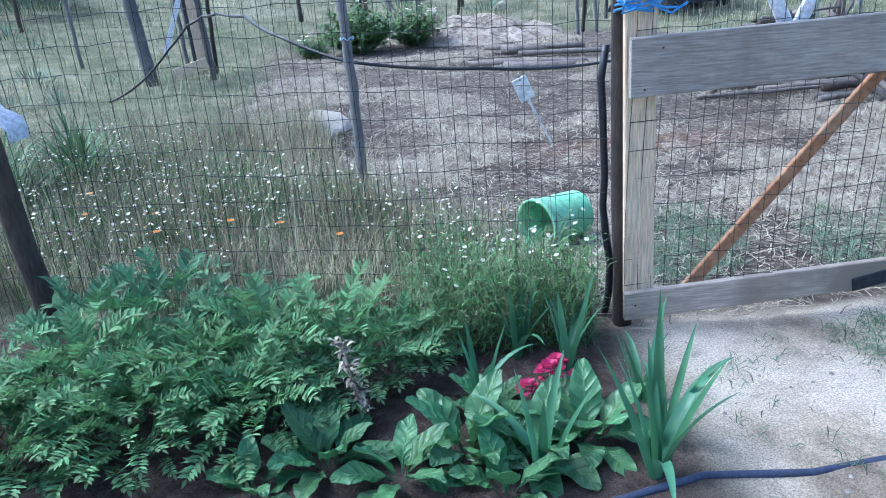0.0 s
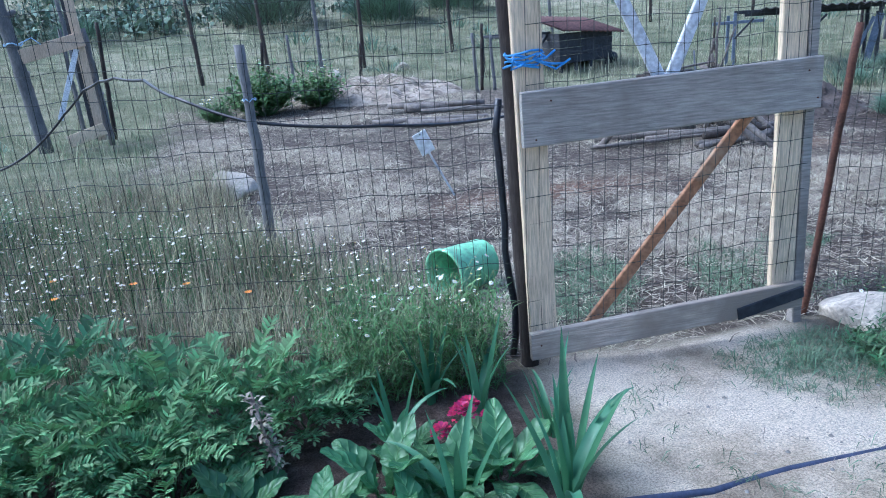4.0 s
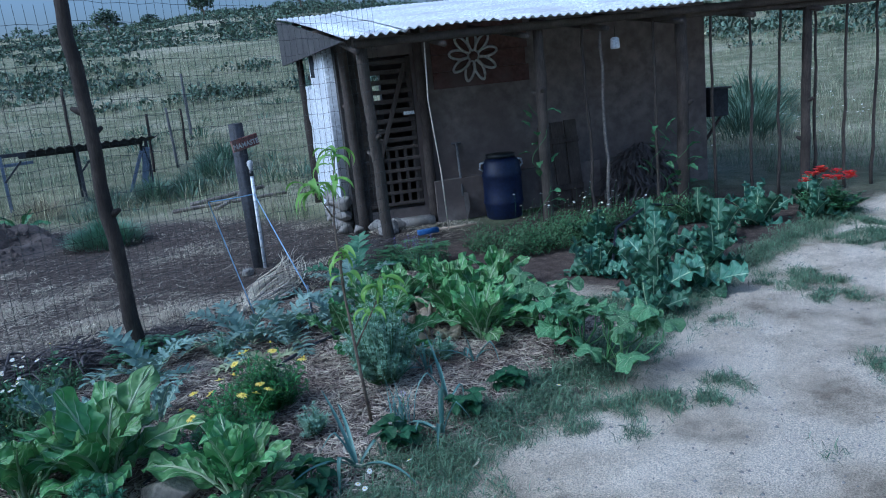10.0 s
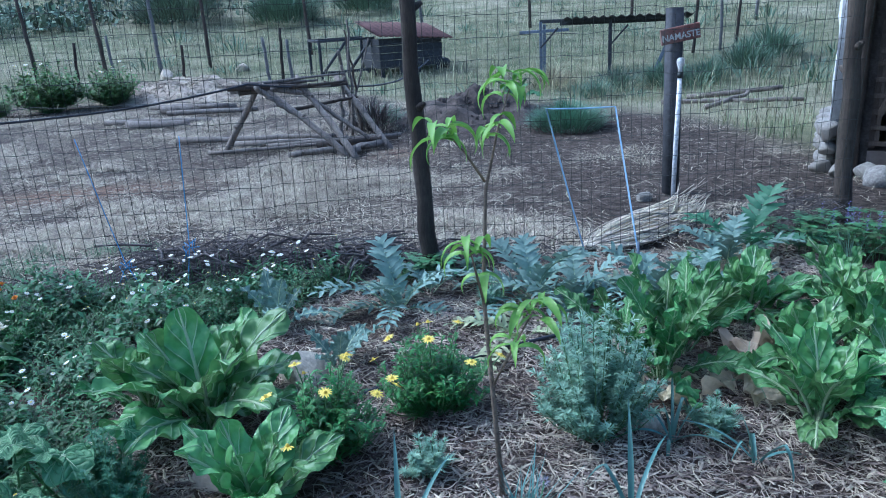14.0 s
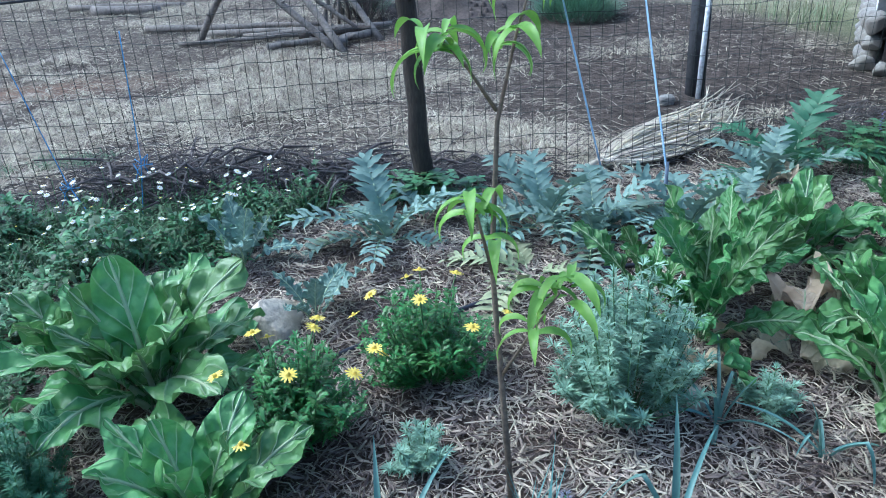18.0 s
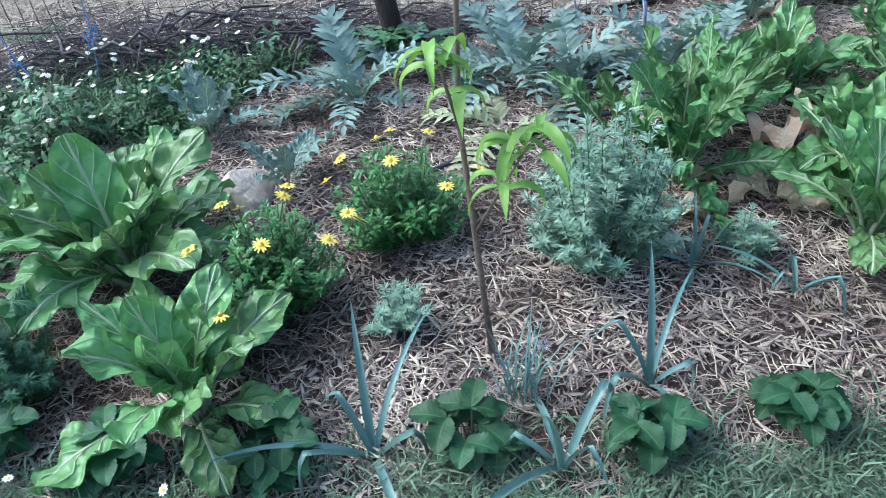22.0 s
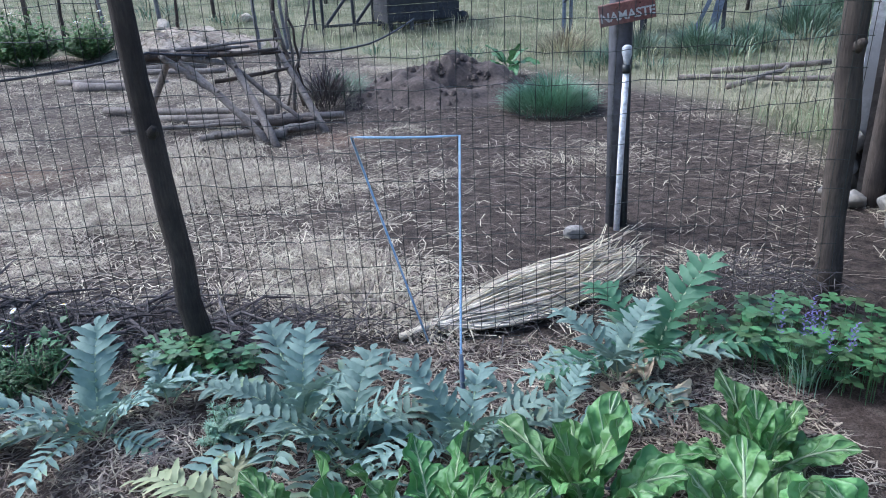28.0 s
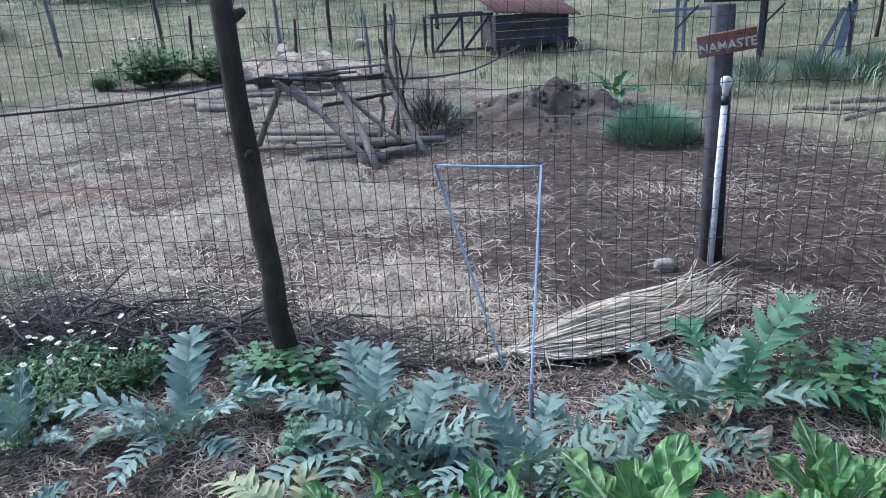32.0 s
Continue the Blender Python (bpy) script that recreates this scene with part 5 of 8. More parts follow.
nb = new("nest_box")
nb.matrix_basis = HUT @ pose(4.42, 1.9, 0.70)
tagged(nb, "small dark wooden box fixed to the hut corner", "box")
s = Shape(); s.beam((-0.10, 0, 0.16), (0.14, 0, 0.16), 0.22, 0.32, bevel=0.008); part("body", s, "hutch", nb, "", False)
s = Shape(); s.beam((-0.13, 0, 0.335), (0.18, 0, 0.325), 0.28, 0.02); part("lid", s, "oldtin", nb, "", False)
s = Shape(); s.beam((0.12, 0, 0.0), (-0.12, 0, -0.30), 0.03, 0.03); s.beam((-0.2, 0.0, 0.1), (0.0, 0.0, 0.1), 0.04, 0.04); part("bracket", s, "brownwood", nb)

# ---- things in and beyond the run ----
def sticks_frame():
    fr = thing("branch_frame", (0, 0, 0), "low rack of weathered branches lashed together", "rack")
    legs = [((3.16, 6.83, 0.0), (3.60, 6.48, 0.72), 0.035), ((4.45, 5.86, 0.0), (3.95, 6.85, 0.72), 0.035), ((4.81, 6.28, 0.0), (4.36, 7.0, 0.70), 0.033), ((4.38, 5.95, 0.02), (3.60, 6.48, 0.70), 0.033), ((4.55, 7.3, 0.05), (4.40, 6.86, 0.95), 0.02), ((4.62, 7.2, 0.05), (4.42, 6.9, 0.8), 0.018)]
    for i, (a, b, r) in enumerate(legs):
        part("leg", rough_pole(a, b, r, r * 0.8, 200 + i, 1), "stick", fr)
    for i in range(9):
        rr = random.Random(i + 5)
        a = (3.35 + rr.uniform(-0.15, 0.35), 6.35 + rr.uniform(-0.1, 0.25), 0.67 + rr.uniform(-0.04, 0.06))
        b = (4.30 + rr.uniform(-0.4, 0.2), 6.85 + rr.uniform(-0.2, 0.2), 0.65 + rr.uniform(-0.06, 0.08))
        part("branch", rough_pole(a, b, rr.uniform(0.014, 0.028), 0.012, 220 + i, 2, n=6, wob=0.045), "stick" if i % 3 == 0 else "brownwood", fr)
    part("branch", rough_pole((3.55, 6.3, 0.70), (3.95, 6.25, 0.38), 0.028, 0.02, 240, 0, wob=0.03), "stick", fr)
    for i, (a, b, r) in enumerate([((3.3, 6.3, 0.70), (3.95, 6.5, 0.66), 0.032), ((3.7, 6.4, 0.66), (4.0, 6.55, 0.58), 0.03), ((3.95, 6.7, 0.62), (4.6, 6.3, 0.12), 0.026), ((3.9, 6.6, 0.42), (4.5, 6.75, 0.48), 0.02), ((4.35, 6.85, 0.05), (4.42, 6.8, 0.70), 0.022), ((4.5, 7.0, 0.05), (4.52, 6.95, 1.25), 0.016), ((4.6, 7.1, 0.05), (4.5, 7.0, 1.15), 0.014), ((4.42, 7.05, 0.1), (4.75, 7.0, 1.05), 0.012), ((3.0, 6.7, 0.03), (4.6, 6.45, 0.08), 0.02), ((4.1, 6.5, 0.06), (4.75, 6.35, 0.1), 0.035), ((3.8, 6.1, 0.05), (4.3, 6.05, 0.1), 0.03), ((3.85, 6.25, 0.04), (4.3, 6.2, 0.04), 0.035)]):
        part("branch", rough_pole(a, b, r, r * 0.7, 300 + i, 2, wob=0.02), "stick" if i % 3 else "brownwood", fr)


sticks_frame()
for i, (a, b, r) in enumerate([((2.6, 7.55, 0.05), (4.3, 7.0, 0.06), 0.035), ((3.2, 7.0, 0.04), (4.9, 6.7, 0.05), 0.04), ((3.6, 6.7, 0.05), (4.9, 6.5, 0.1), 0.03), ((1.69, 9.23, 0.04), (2.52, 8.93, 0.05), 0.06), ((1.33, 9.66, 0.04), (2.82, 9.26, 0.04), 0.04), ((1.92, 10.53, 0.07), (3.03, 10.23, 0.08), 0.06), ((1.72, 10.75, 0.09), (2.92, 10.12, 0.12), 0.04), ((2.12, 10.11, 0.06), (3.35, 9.8, 0.07), 0.04), ((8.32, 7.53, 0.06), (9.83, 6.88, 0.07), 0.03), ((8.64, 6.88, 0.06), (9.72, 7.64, 0.12), 0.03), ((8.75, 7.75, 0.07), (9.94, 7.42, 0.15), 0.035), ((4.3, 6.0, 0.05), (4.7, 6.35, 0.06), 0.045)]):
    o = whole("log", rough_pole(a, b, r, r * 0.8, 260 + i, 1, n=6, wob=0.05), "stick", "weathered grey branch lying on the ground", "log", "loose branches")
mound = Shape()
vs, fs = [], []
for j in range(31):
    for i in range(72):
        a, r = i * math.tau / 72, j / 30
        x, y = 5.95 + 1.1 * r * math.cos(a), 7.75 + 0.85 * r * math.sin(a)
        h = 0.33 * (math.cos(r ** 1.5 * math.pi) * 0.5 + 0.5) * (0.85 + 0.9 * noise.noise((x * 2.5, y * 2.5, 1))) + (0.10 * noise.noise((x * 5, y * 5, 2)) + 0.06 * noise.noise((x * 13, y * 13, 2))) * (1.1 - r) - 0.03 * (r > 0.99)
        vs.append((x, y, height(x, y) + h))
for j in range(30):
    for i in range(72):
        fs.append((j * 72 + i, j * 72 + (i + 1) % 72, (j + 1) * 72 + (i + 1) % 72, (j + 1) * 72 + i))
mound.add(vs, fs)
for k in range(420):
    rr = random.Random(4000 + k)
    a, r = rr.uniform(0, math.tau), rr.random() ** 0.6 * 1.15
    x, y = 5.95 + 1.1 * r * math.cos(a), 7.75 + 0.85 * r * math.sin(a)
    h = 0.33 * (math.cos(min(1, r) ** 1.5 * math.pi) * 0.5 + 0.5) * (0.85 + 0.9 * noise.noise((x * 2.5, y * 2.5, 1)))
    q = rr.uniform(0.01, 0.042)
    ring = [(x + q * rr.uniform(0.6, 1.2) * math.cos(i * 1.05), y + q * rr.uniform(0.6, 1.2) * math.sin(i * 1.05), height(x, y) + h - 0.02) for i in range(6)]
    top = [(x + 0.5 * (vx - x) + rr.uniform(-0.01, 0.01), y + 0.5 * (vy - y), vz + q * rr.uniform(0.7, 1.3)) for vx, vy, vz in ring]
    mound.add(ring + top, [(i, (i + 1) % 6, 6 + (i + 1) % 6, 6 + i) for i in range(6)] + [tuple(range(6, 12))])
whole("soil_mound", mound, "soil", "heap of dark dug earth in the run", "mound", kind="stuff")

# hutch on legs with wire pen
hz = height(6.0, 13.5)
co = thing("animal_hutch", (5.50, 13.25, hz), "dark boarded hutch on legs with a red-brown roof", "hutch", turn=18)
for x in (0.05, 0.35, 0.65, 0.98):
    s = Shape(); s.beam((x, 0.05, -0.02), (x, 0.05, 0.2), 0.05, 0.05); part("leg", s, "hutch", co, "", False)
    s = Shape(); s.beam((x, 0.55, -0.02), (x, 0.55, 0.2), 0.05, 0.05); part("leg", s, "hutch", co, "", False)
for k in range(4):
    z = 0.17 + k * 0.105
    s = Shape(); s.beam((0, 0.02 + 0.004 * (k % 2), z), (1.05, 0.02 + 0.004 * (k % 2), z), 0.025, 0.10); part("board", s, "hutch", co, "", False)
    s = Shape(); s.beam((1.04, 0.03, z), (1.04, 0.6, z), 0.025, 0.10); part("board", s, "hutch", co, "", False)
    s = Shape(); s.beam((0.01, 0.03, z), (0.01, 0.6, z), 0.025, 0.10); part("board", s, "hutch", co, "", False)
s = Shape(); s.beam((0.0, 0.3, 0.12), (1.05, 0.3, 0.12), 0.56, 0.03); part("floor_board", s, "hutch", co, "", False)
s = Shape()
vs, fs = [], []
n = 40
for j, (y, z) in enumerate(((-0.12, 0.60), (0.72, 0.80))):
    for i in range(n + 1):
        x = -0.08 + 1.25 * i / n
        vs.append((x, y, z + 0.010 * math.sin(x * math.tau / 0.09) - 0.10 * i / n))
fs = [(i, i + 1, n + 2 + i, n + 1 + i) for i in range(n)]
m0 = len(vs)
vs += [(x, y, z - 0.02) for x, y, z in vs]
fs += [tuple(q + m0 for q in f[::-1]) for f in fs] + [(i, m0 + i, m0 + i + 1, i + 1) for i in range(n)]
s.add(vs, fs); part("roof_sheet", s, "redtin", co, "red-brown corrugated sheet")
s = Shape(); s.tube([(1.12, 0.05, 0.10), (1.12, 0.11, 0.10)], 0.09, 14); part("wheel", s, "darkplastic", co, "small dark wheel")
co.scale = (1.27, 1.27, 1.27)
pen = thing("wire_pen", (4.40, 13.3, hz), "low dark timber pen frame beside the hutch", "pen", turn=16)
for a, b in [((0, 0, 0), (0, 0, 0.55)), ((0.42, 0, 0), (0.42, 0, 0.55)), ((0.84, 0, 0), (0.84, 0, 0.55)), ((0, 0, 0.55), (0.86, 0, 0.55)), ((0, 0, 0.1), (0.86, 0, 0.1)), ((0, 0.5, 0), (0, 0.5, 0.55)), ((0, 0, 0.55), (0, 0.5, 0.55)), ((0, 0.5, 0.55), (0.86, 0.5, 0.55)), ((0.05, 0, 0.12), (0.40, 0, 0.52)), ((0.46, 0, 0.12), (0.80, 0, 0.52)), ((0.84, 0.5, 0), (0.84, 0.5, 0.55))]:
    s = Shape(); s.beam(a, b, 0.04, 0.035); part("rail", s, "hutch", pen, "", False)
pen.scale = (1.27, 1.27, 1.27)
# open shelter with a sheet roof
gz = height(9.3, 11.5) + 0.06
rk = thing("open_shelter", (8.19, 11.92, gz), "low open shelter with a dark corrugated roof", "shelter", turn=-24)
for x in (0.02, 1.2, 2.36):
    for y in (0.0, 0.6):
        s = Shape(); s.beam((x, y, -0.12), (x, y, 0.89 if y == 0 else 0.82), 0.06, 0.05); part("leg", s, "bluegrey" if x < 0.5 else "hutch", rk, "", False)
    s = Shape(); s.beam((x, -0.02, 0.45), (min(2.3, x + 0.3), -0.02, 0.78), 0.04, 0.03); part("strut", s, "hutch", rk, "", False)
s = Shape(); s.beam((0.0, 0.0, 0.89), (2.4, 0.0, 0.89), 0.05, 0.06); part("bearer", s, "hutch", rk, "", False)
s = Shape(); s.beam((0.3, 0.6, 0.82), (2.4, 0.6, 0.82), 0.05, 0.06); part("bearer", s, "hutch", rk, "", False)
s = Shape(); s.beam((-0.35, 0.0, 0.72), (0.5, 0.0, 0.74), 0.05, 0.05); part("bearer", s, "bluegrey", rk, "blue-grey bar", False)
s = Shape(); s.beam((2.2, -0.03, -0.02), (2.35, -0.03, 0.75), 0.12, 0.02, (0, 1, 0)); s.beam((1.95, -0.05, -0.02), (2.25, -0.04, 0.70), 0.06, 0.02, (0, 1, 0)); part("side_board", s, "bluegrey", rk, "leaning grey board", False)
s = Shape()
vs, n = [], 60
for y, z in ((-0.15, 0.94), (0.7, 0.85)):
    for i in range(n + 1):
        x = 0.42 + 2.15 * i / n
        vs.append((x, y, z + 0.020 * math.sin(x * math.tau / 0.15)))
fs = [(i, i + 1, n + 2 + i, n + 1 + i) for i in range(n)]
m0 = len(vs)
vs += [(x, y, z - 0.012) for x, y, z in vs]
fs += [tuple(q + m0 for q in f[::-1]) for f in fs] + [(i, m0 + i, m0 + i + 1, i + 1) for i in range(n)]
s.add(vs, fs); part("roof_sheet", s, "oldtin", rk, "dark corrugated sheet")
# far fence
far = thing("field_fence", (0, 0, 0), "old wire fence on thin leaning posts behind the run", "fence")
FP = [(-11.2, 13.4), (-8.4, 13.9), (-5.6, 14.2), (-2.9, 14.4), (-0.9, 14.6), (0.3, 14.8), (1.3, 14.9), (2.2, 15.4), (4.3, 16.3), (7.0, 17.2), (9.7, 17.4), (12.0, 16.6), (14.3, 15.0), (16.5, 12.6)]
for i, (x, y) in enumerate(FP):
    g = height(x, y)
    rr = random.Random(300 + i)
    part("post", rough_pole((x, y, g - 0.05), (x + rr.uniform(-0.12, 0.05), y, g + rr.uniform(1.45, 1.75)), 0.04, 0.032, 300 + i, 1), "greypost" if i % 3 == 0 else "brownwood", far)
for i, ((x0, y0), (x1, y1)) in enumerate(zip(FP, FP[1:])):
    part("wire_mesh", wire_net((x0, y0), (x1, y1), 1.4, cell=(0.19, 0.24), r=0.0026, seed=400 + i), "wire", far)
for i, (x, y, h) in enumerate([(0.13, 13.32, 0.9), (0.68, 13.73, 0.96), (1.86, 13.81, 0.72), (3.5, 12.0, 0.96), (3.69, 12.38, 1.08), (3.88, 12.25, 0.9), (11.5, 12.62, 1.2), (12.0, 12.5, 1.26), (12.62, 13.0, 1.14), (-2.33, 10.98, 1.44), (-1.95, 10.85, 1.5), (-3.95, 11.72, 1.44)]):
    g = height(x, y)
    whole("stake", rough_pole((x, y, g - 0.03), (x + 0.05 * (-1) ** i, y, g + h), 0.03, 0.024, 330 + i), "greypost" if i % 2 else "darkwood", "old wooden stake standing in the grass", "stake", "old stakes")

# ---- plants: pieces ----
def blade(s, p, az, length, width, elev, bend, mat=0):
    """A small tapering blade of three faces."""
    c, q = math.cos(az), math.sin(az)
    a1, a2 = radians(elev), radians(elev - bend)
    h = length * 0.5
    x1, z1 = h * math.cos(a1), h * math.sin(a1)
    x2, z2 = x1 + h * math.cos(a2), z1 + h * math.sin(a2)
    w = width / 2
    x, y, z = p
    s.add([(x - q * w * 0.5, y + c * w * 0.5, z), (x + q * w * 0.5, y - c * w * 0.5, z), (x + c * x1 - q * w, y + q * x1 + c * w, z + z1), (x + c * x1 + q * w, y + q * x1 - c * w, z + z1), (x + c * x2, y + q * x2, z + z2)], [(0, 1, 3, 2), (2, 3, 4)], mat)


def frame_of(p, d, n):
    d, n = d.normalized(), n.normalized()
    y = n.cross(d).normalized()
    n = d.cross(y)
    return Matrix(((d.x, y.x, n.x, p.x), (d.y, y.y, n.y, p.y), (d.z, y.z, n.z, p.z), (0, 0, 0, 1)))


def pinnate(s, m, length, elev, bend, pairs, lobe, lobe_w, rr, start=0.2, sweep=55, mat=0, rib=(0.004, 1), web=0.0, segs=2, lobe_bend=35, tip=True, prof=LANCE, ruffle=0.0):
    """A feather leaf: a bent midrib with paired lobes."""
    n = 12
    pts, ang, x, z = [], radians(elev), 0.0, 0.0
    for i in range(n + 1):
        pts.append((Vector((x, 0, z)), ang))
        ang -= radians(bend) / n
        x += length / n * math.cos(ang)
        z += length / n * math.sin(ang)

    def at(t):
        i = min(n - 1, int(t * n))
        return pts[i][0].lerp(pts[i + 1][0], t * n - i), pts[i][1]

    if rib[0] > 0:
        s.tube([m @ p for p, _ in pts[::2]], [rib[0] * (1 - 0.8 * i / 6) for i in range(7)], 4, rib[1], False)
    if web:
        s.leaf(m, length, web, elev, bend, lambda t: max(0.05, math.sin(math.pi * (0.1 + 0.88 * t))), 8, 1, 0.2, mat=mat)
    for k in range(pairs):
        t = start + (0.98 - start) * k / pairs
        p, a = at(t)
        size = lobe * (0.45 + 0.55 * math.sin(math.pi * (0.15 + 0.75 * (t - start) / (1 - start)))) * rr.uniform(0.85, 1.15)
        d, nrm = Vector((math.cos(a), 0, math.sin(a))), Vector((-math.sin(a), 0, math.cos(a)))
        for side in (1, -1):
            sw = radians(sweep + rr.uniform(-14, 14))
            dd = d * math.cos(sw) + Vector((0, side, 0)) * math.sin(sw)
            dd = (dd + nrm * 0.25).normalized()
            s.leaf(m @ frame_of(p, dd, nrm), size, lobe_w * rr.uniform(0.85, 1.15), 8 + rr.uniform(-12, 22) * (ruffle > 0), lobe_bend, prof, segs, 1, 0.3, ruffle, 1.5, rr.uniform(0, 6), mat=mat)
    if tip:
        p, a = at(0.97)
        s.leaf(m @ frame_of(p, Vector((math.cos(a), 0, math.sin(a))), Vector((-math.sin(a), 0, math.cos(a)))), lobe * 0.6, lobe_w, 0, 20, LANCE, segs, 1, 0.3, mat=mat)


def one(fn, name, mats):
    s = Shape()
    fn(s)
    return s.mesh(name, mats)


def ovate(t):
    """A stalk that opens into a broad blunt blade."""
    if t < 0.26:
        return 0.13
    u = ((t - 0.26) / 0.74) ** 0.92
    return max(0.06, 0.13 * (1 - u) + (1 - abs(2 * u - 1) ** 2.6) ** 0.55 * (0.62 + 0.38 * smooth_step(0.0, 0.55, u)))


def chard_leaf(i, mat="chard"):
    rr = random.Random(500 + i)
    t = i / 5
    if mat == "dry":
        return one(lambda s: s.leaf(Matrix(), 0.27, 0.17, 30 + 20 * i, 120, ovate, 26, 6, 0.5, 0.30, 2.1, rr.uniform(0, 6), rib=(0.005, 1), twist=rr.uniform(-0.9, 0.9), veins=7, crinkle=0.04), "leaf", [mat, "rib"])
    return one(lambda s: s.leaf(Matrix(), 0.29 + 0.04 * math.sin(t * 3), 0.120 - 0.018 * t, 60 + 28 * t, 78 - 35 * t + rr.uniform(-15, 15), ovate, 36, 8, 0.16, 0.10 + 0.07 * rr.random(), 2.4 + rr.random(), rr.uniform(0, 6), rib=(0.0095, 1), twist=rr.uniform(-0.6, 0.6), veins=7, crinkle=0.020), "leaf", [mat, "rib"])


def lobed(t):
    return max(0.05, ovate(t) * (0.90 + 0.10 * math.sin(t * 95)))


def mustard_leaf(i):
    rr = random.Random(520 + i)
    t = i / 5
    return one(lambda s: s.leaf(Matrix(), 0.38 + 0.08 * t, 0.108, 54 + 32 * t, 62 - 35 * t, lobed, 44, 5, 0.2, 0.16, 4.5, rr.uniform(0, 6), rib=(0.005, 1), twist=rr.uniform(-1.1, 1.1), veins=8, crinkle=0.022), "leaf", ["mustard", "rib"])


def jagged(t):
    return max(0.02, min(1.0, LANCE(t) + 0.25 * (1 - t)) * (0.7 + 0.4 * abs(math.sin(t * 9.4))))


def cardoon_leaf(i, mat="cardoon"):
    rr = random.Random(540 + i)
    t = i / 5
    return one(lambda s: pinnate(s, Matrix(), 0.42 + 0.08 * math.sin(3 * t), 34 + 40 * t, 78 - 20 * t, 11, 0.112, 0.029, rr, 0.14, 56, web=0.02, segs=8, rib=(0.006, 1), lobe_bend=40, prof=jagged, ruffle=0.10), "leaf", [mat, "rib"])


def broad_leaf(i, mat="broad"):
    rr = random.Random(560 + i)
    t = i / 5
    if mat == "silver":
        return one(lambda s: s.leaf(Matrix(), 0.20 + 0.05 * rr.random(), 0.092, 46 + 36 * t, 60 - 25 * t, lambda u: OVAL(u) * (0.20 + 0.80 * smooth_step(0.12, 0.45, u)) * (0.82 + 0.18 * math.sin(u * 62)), 40, 4, 0.22, 0.13, 6.0, rr.uniform(0, 6), rib=(0.0028, 1), veins=8, crinkle=0.012, twist=rr.uniform(-0.5, 0.5)), "leaf", [mat, "rib"])
    return one(lambda s: s.leaf(Matrix(), 0.17 + 0.05 * rr.random(), 0.088, 18 + 55 * t, 65 - 20 * t, lambda u: OVAL(u) * (0.22 + 0.78 * smooth_step(0.08, 0.4, u)), 16, 4, 0.25, 0.07, 2.4, rr.uniform(0, 6), rib=(0.0016, 2), veins=5, crinkle=0.012, twist=rr.uniform(-0.8, 0.8)), "leaf", [mat, "rib", "stem"])


def cabbage_leaf(i):
    rr = random.Random(580 + i)
    t = i / 5
    return one(lambda s: s.leaf(Matrix(), 0.235, 0.175 - 0.05 * t, 14 + 56 * t, 60 - 70 * t + rr.uniform(-20, 25), lambda u: max(0.07, 0.12 * (u < 0.25) + math.sin(math.pi * (0.04 + 0.88 * u ** 1.35)) ** 0.6), 22, 6, 0.34, 0.15, 4.2, rr.uniform(0, 6), rib=(0.0045, 1), veins=5, crinkle=0.022, twist=rr.uniform(-0.7, 0.7)), "leaf", ["cabbage", "rib"])


def iris_blade(i):
    rr = random.Random(600 + i)
    return one(lambda s: s.leaf(Matrix(), 0.36 + 0.12 * rr.random(), 0.034, 74 + 12 * rr.random(), (8, 14, 22, 90, 10, 30)[i], SWORD, 10, 1, 0.55, twist=rr.uniform(-0.4, 0.4)), "blade", "iris")


def leek_blade(i):
    rr = random.Random(620 + i)
    return one(lambda s: s.leaf(Matrix(), 0.30 + 0.14 * rr.random(), 0.018, (82, 66, 55, 74, 46, 60)[i], (22, 55, 80, 40, 110, 65)[i], SWORD, 16, 1, 0.8, twist=rr.uniform(-0.5, 0.5), kink=(0, 0.55, 0.4, 0.65, 0, 0)[i]), "blade", "leek")


def pumpkin_leaf(i):
    rr = random.Random(640 + i)
    s = Shape()
    n, rings = 40, 5
    vs, fs = [(0, 0, 0.0)], []
    for j in range(1, rings + 1):
        for k in range(n):
            a = k * math.tau / n
            u = j / rings
            edge = 0.86 + 0.10 * math.cos(5 * a) + 0.035 * math.cos(15 * a + i)
            notch = 1 - 0.45 * math.exp(-((min(a, math.tau - a)) / 0.28) ** 2)
            r = 0.125 * u * edge * notch
            z = 0.035 * u * u * math.cos(2 * a + i) + 0.018 * u * math.sin(5 * a + i) - 0.03 * u * u + 0.012
            vs.append((r * math.cos(a), r * math.sin(a), z))
    fs += [(0, 1 + k, 1 + (k + 1) % n) for k in range(n)]
    for j in range(rings - 1):
        for k in range(n):
            a, b = 1 + j * n + k, 1 + j * n + (k + 1) % n
            fs.append((a, a + n, b + n, b))
    uv = [(0, 0, 0)]
    for j in range(1, rings + 1):
        for k in range(n):
            off = (k / n * math.tau / math.pi - 0.28) / 0.36
            uv.append((2 * (off - round(off)), j / rings, 0))
    s.add(vs, fs, 0, uv)
    for k in range(5):
        a = math.pi * (0.28 + 0.36 * k)
        s.leaf(Matrix.Rotation(a, 4, "Z") @ Matrix.Translation((0, 0, 0.006)), 0.10, 0.004, 2, 10, lambda t: 1 - 0.8 * t, 3, 1, 0.3, mat=1)
    return s.mesh("leaf", ["pumpkin", "rib"])


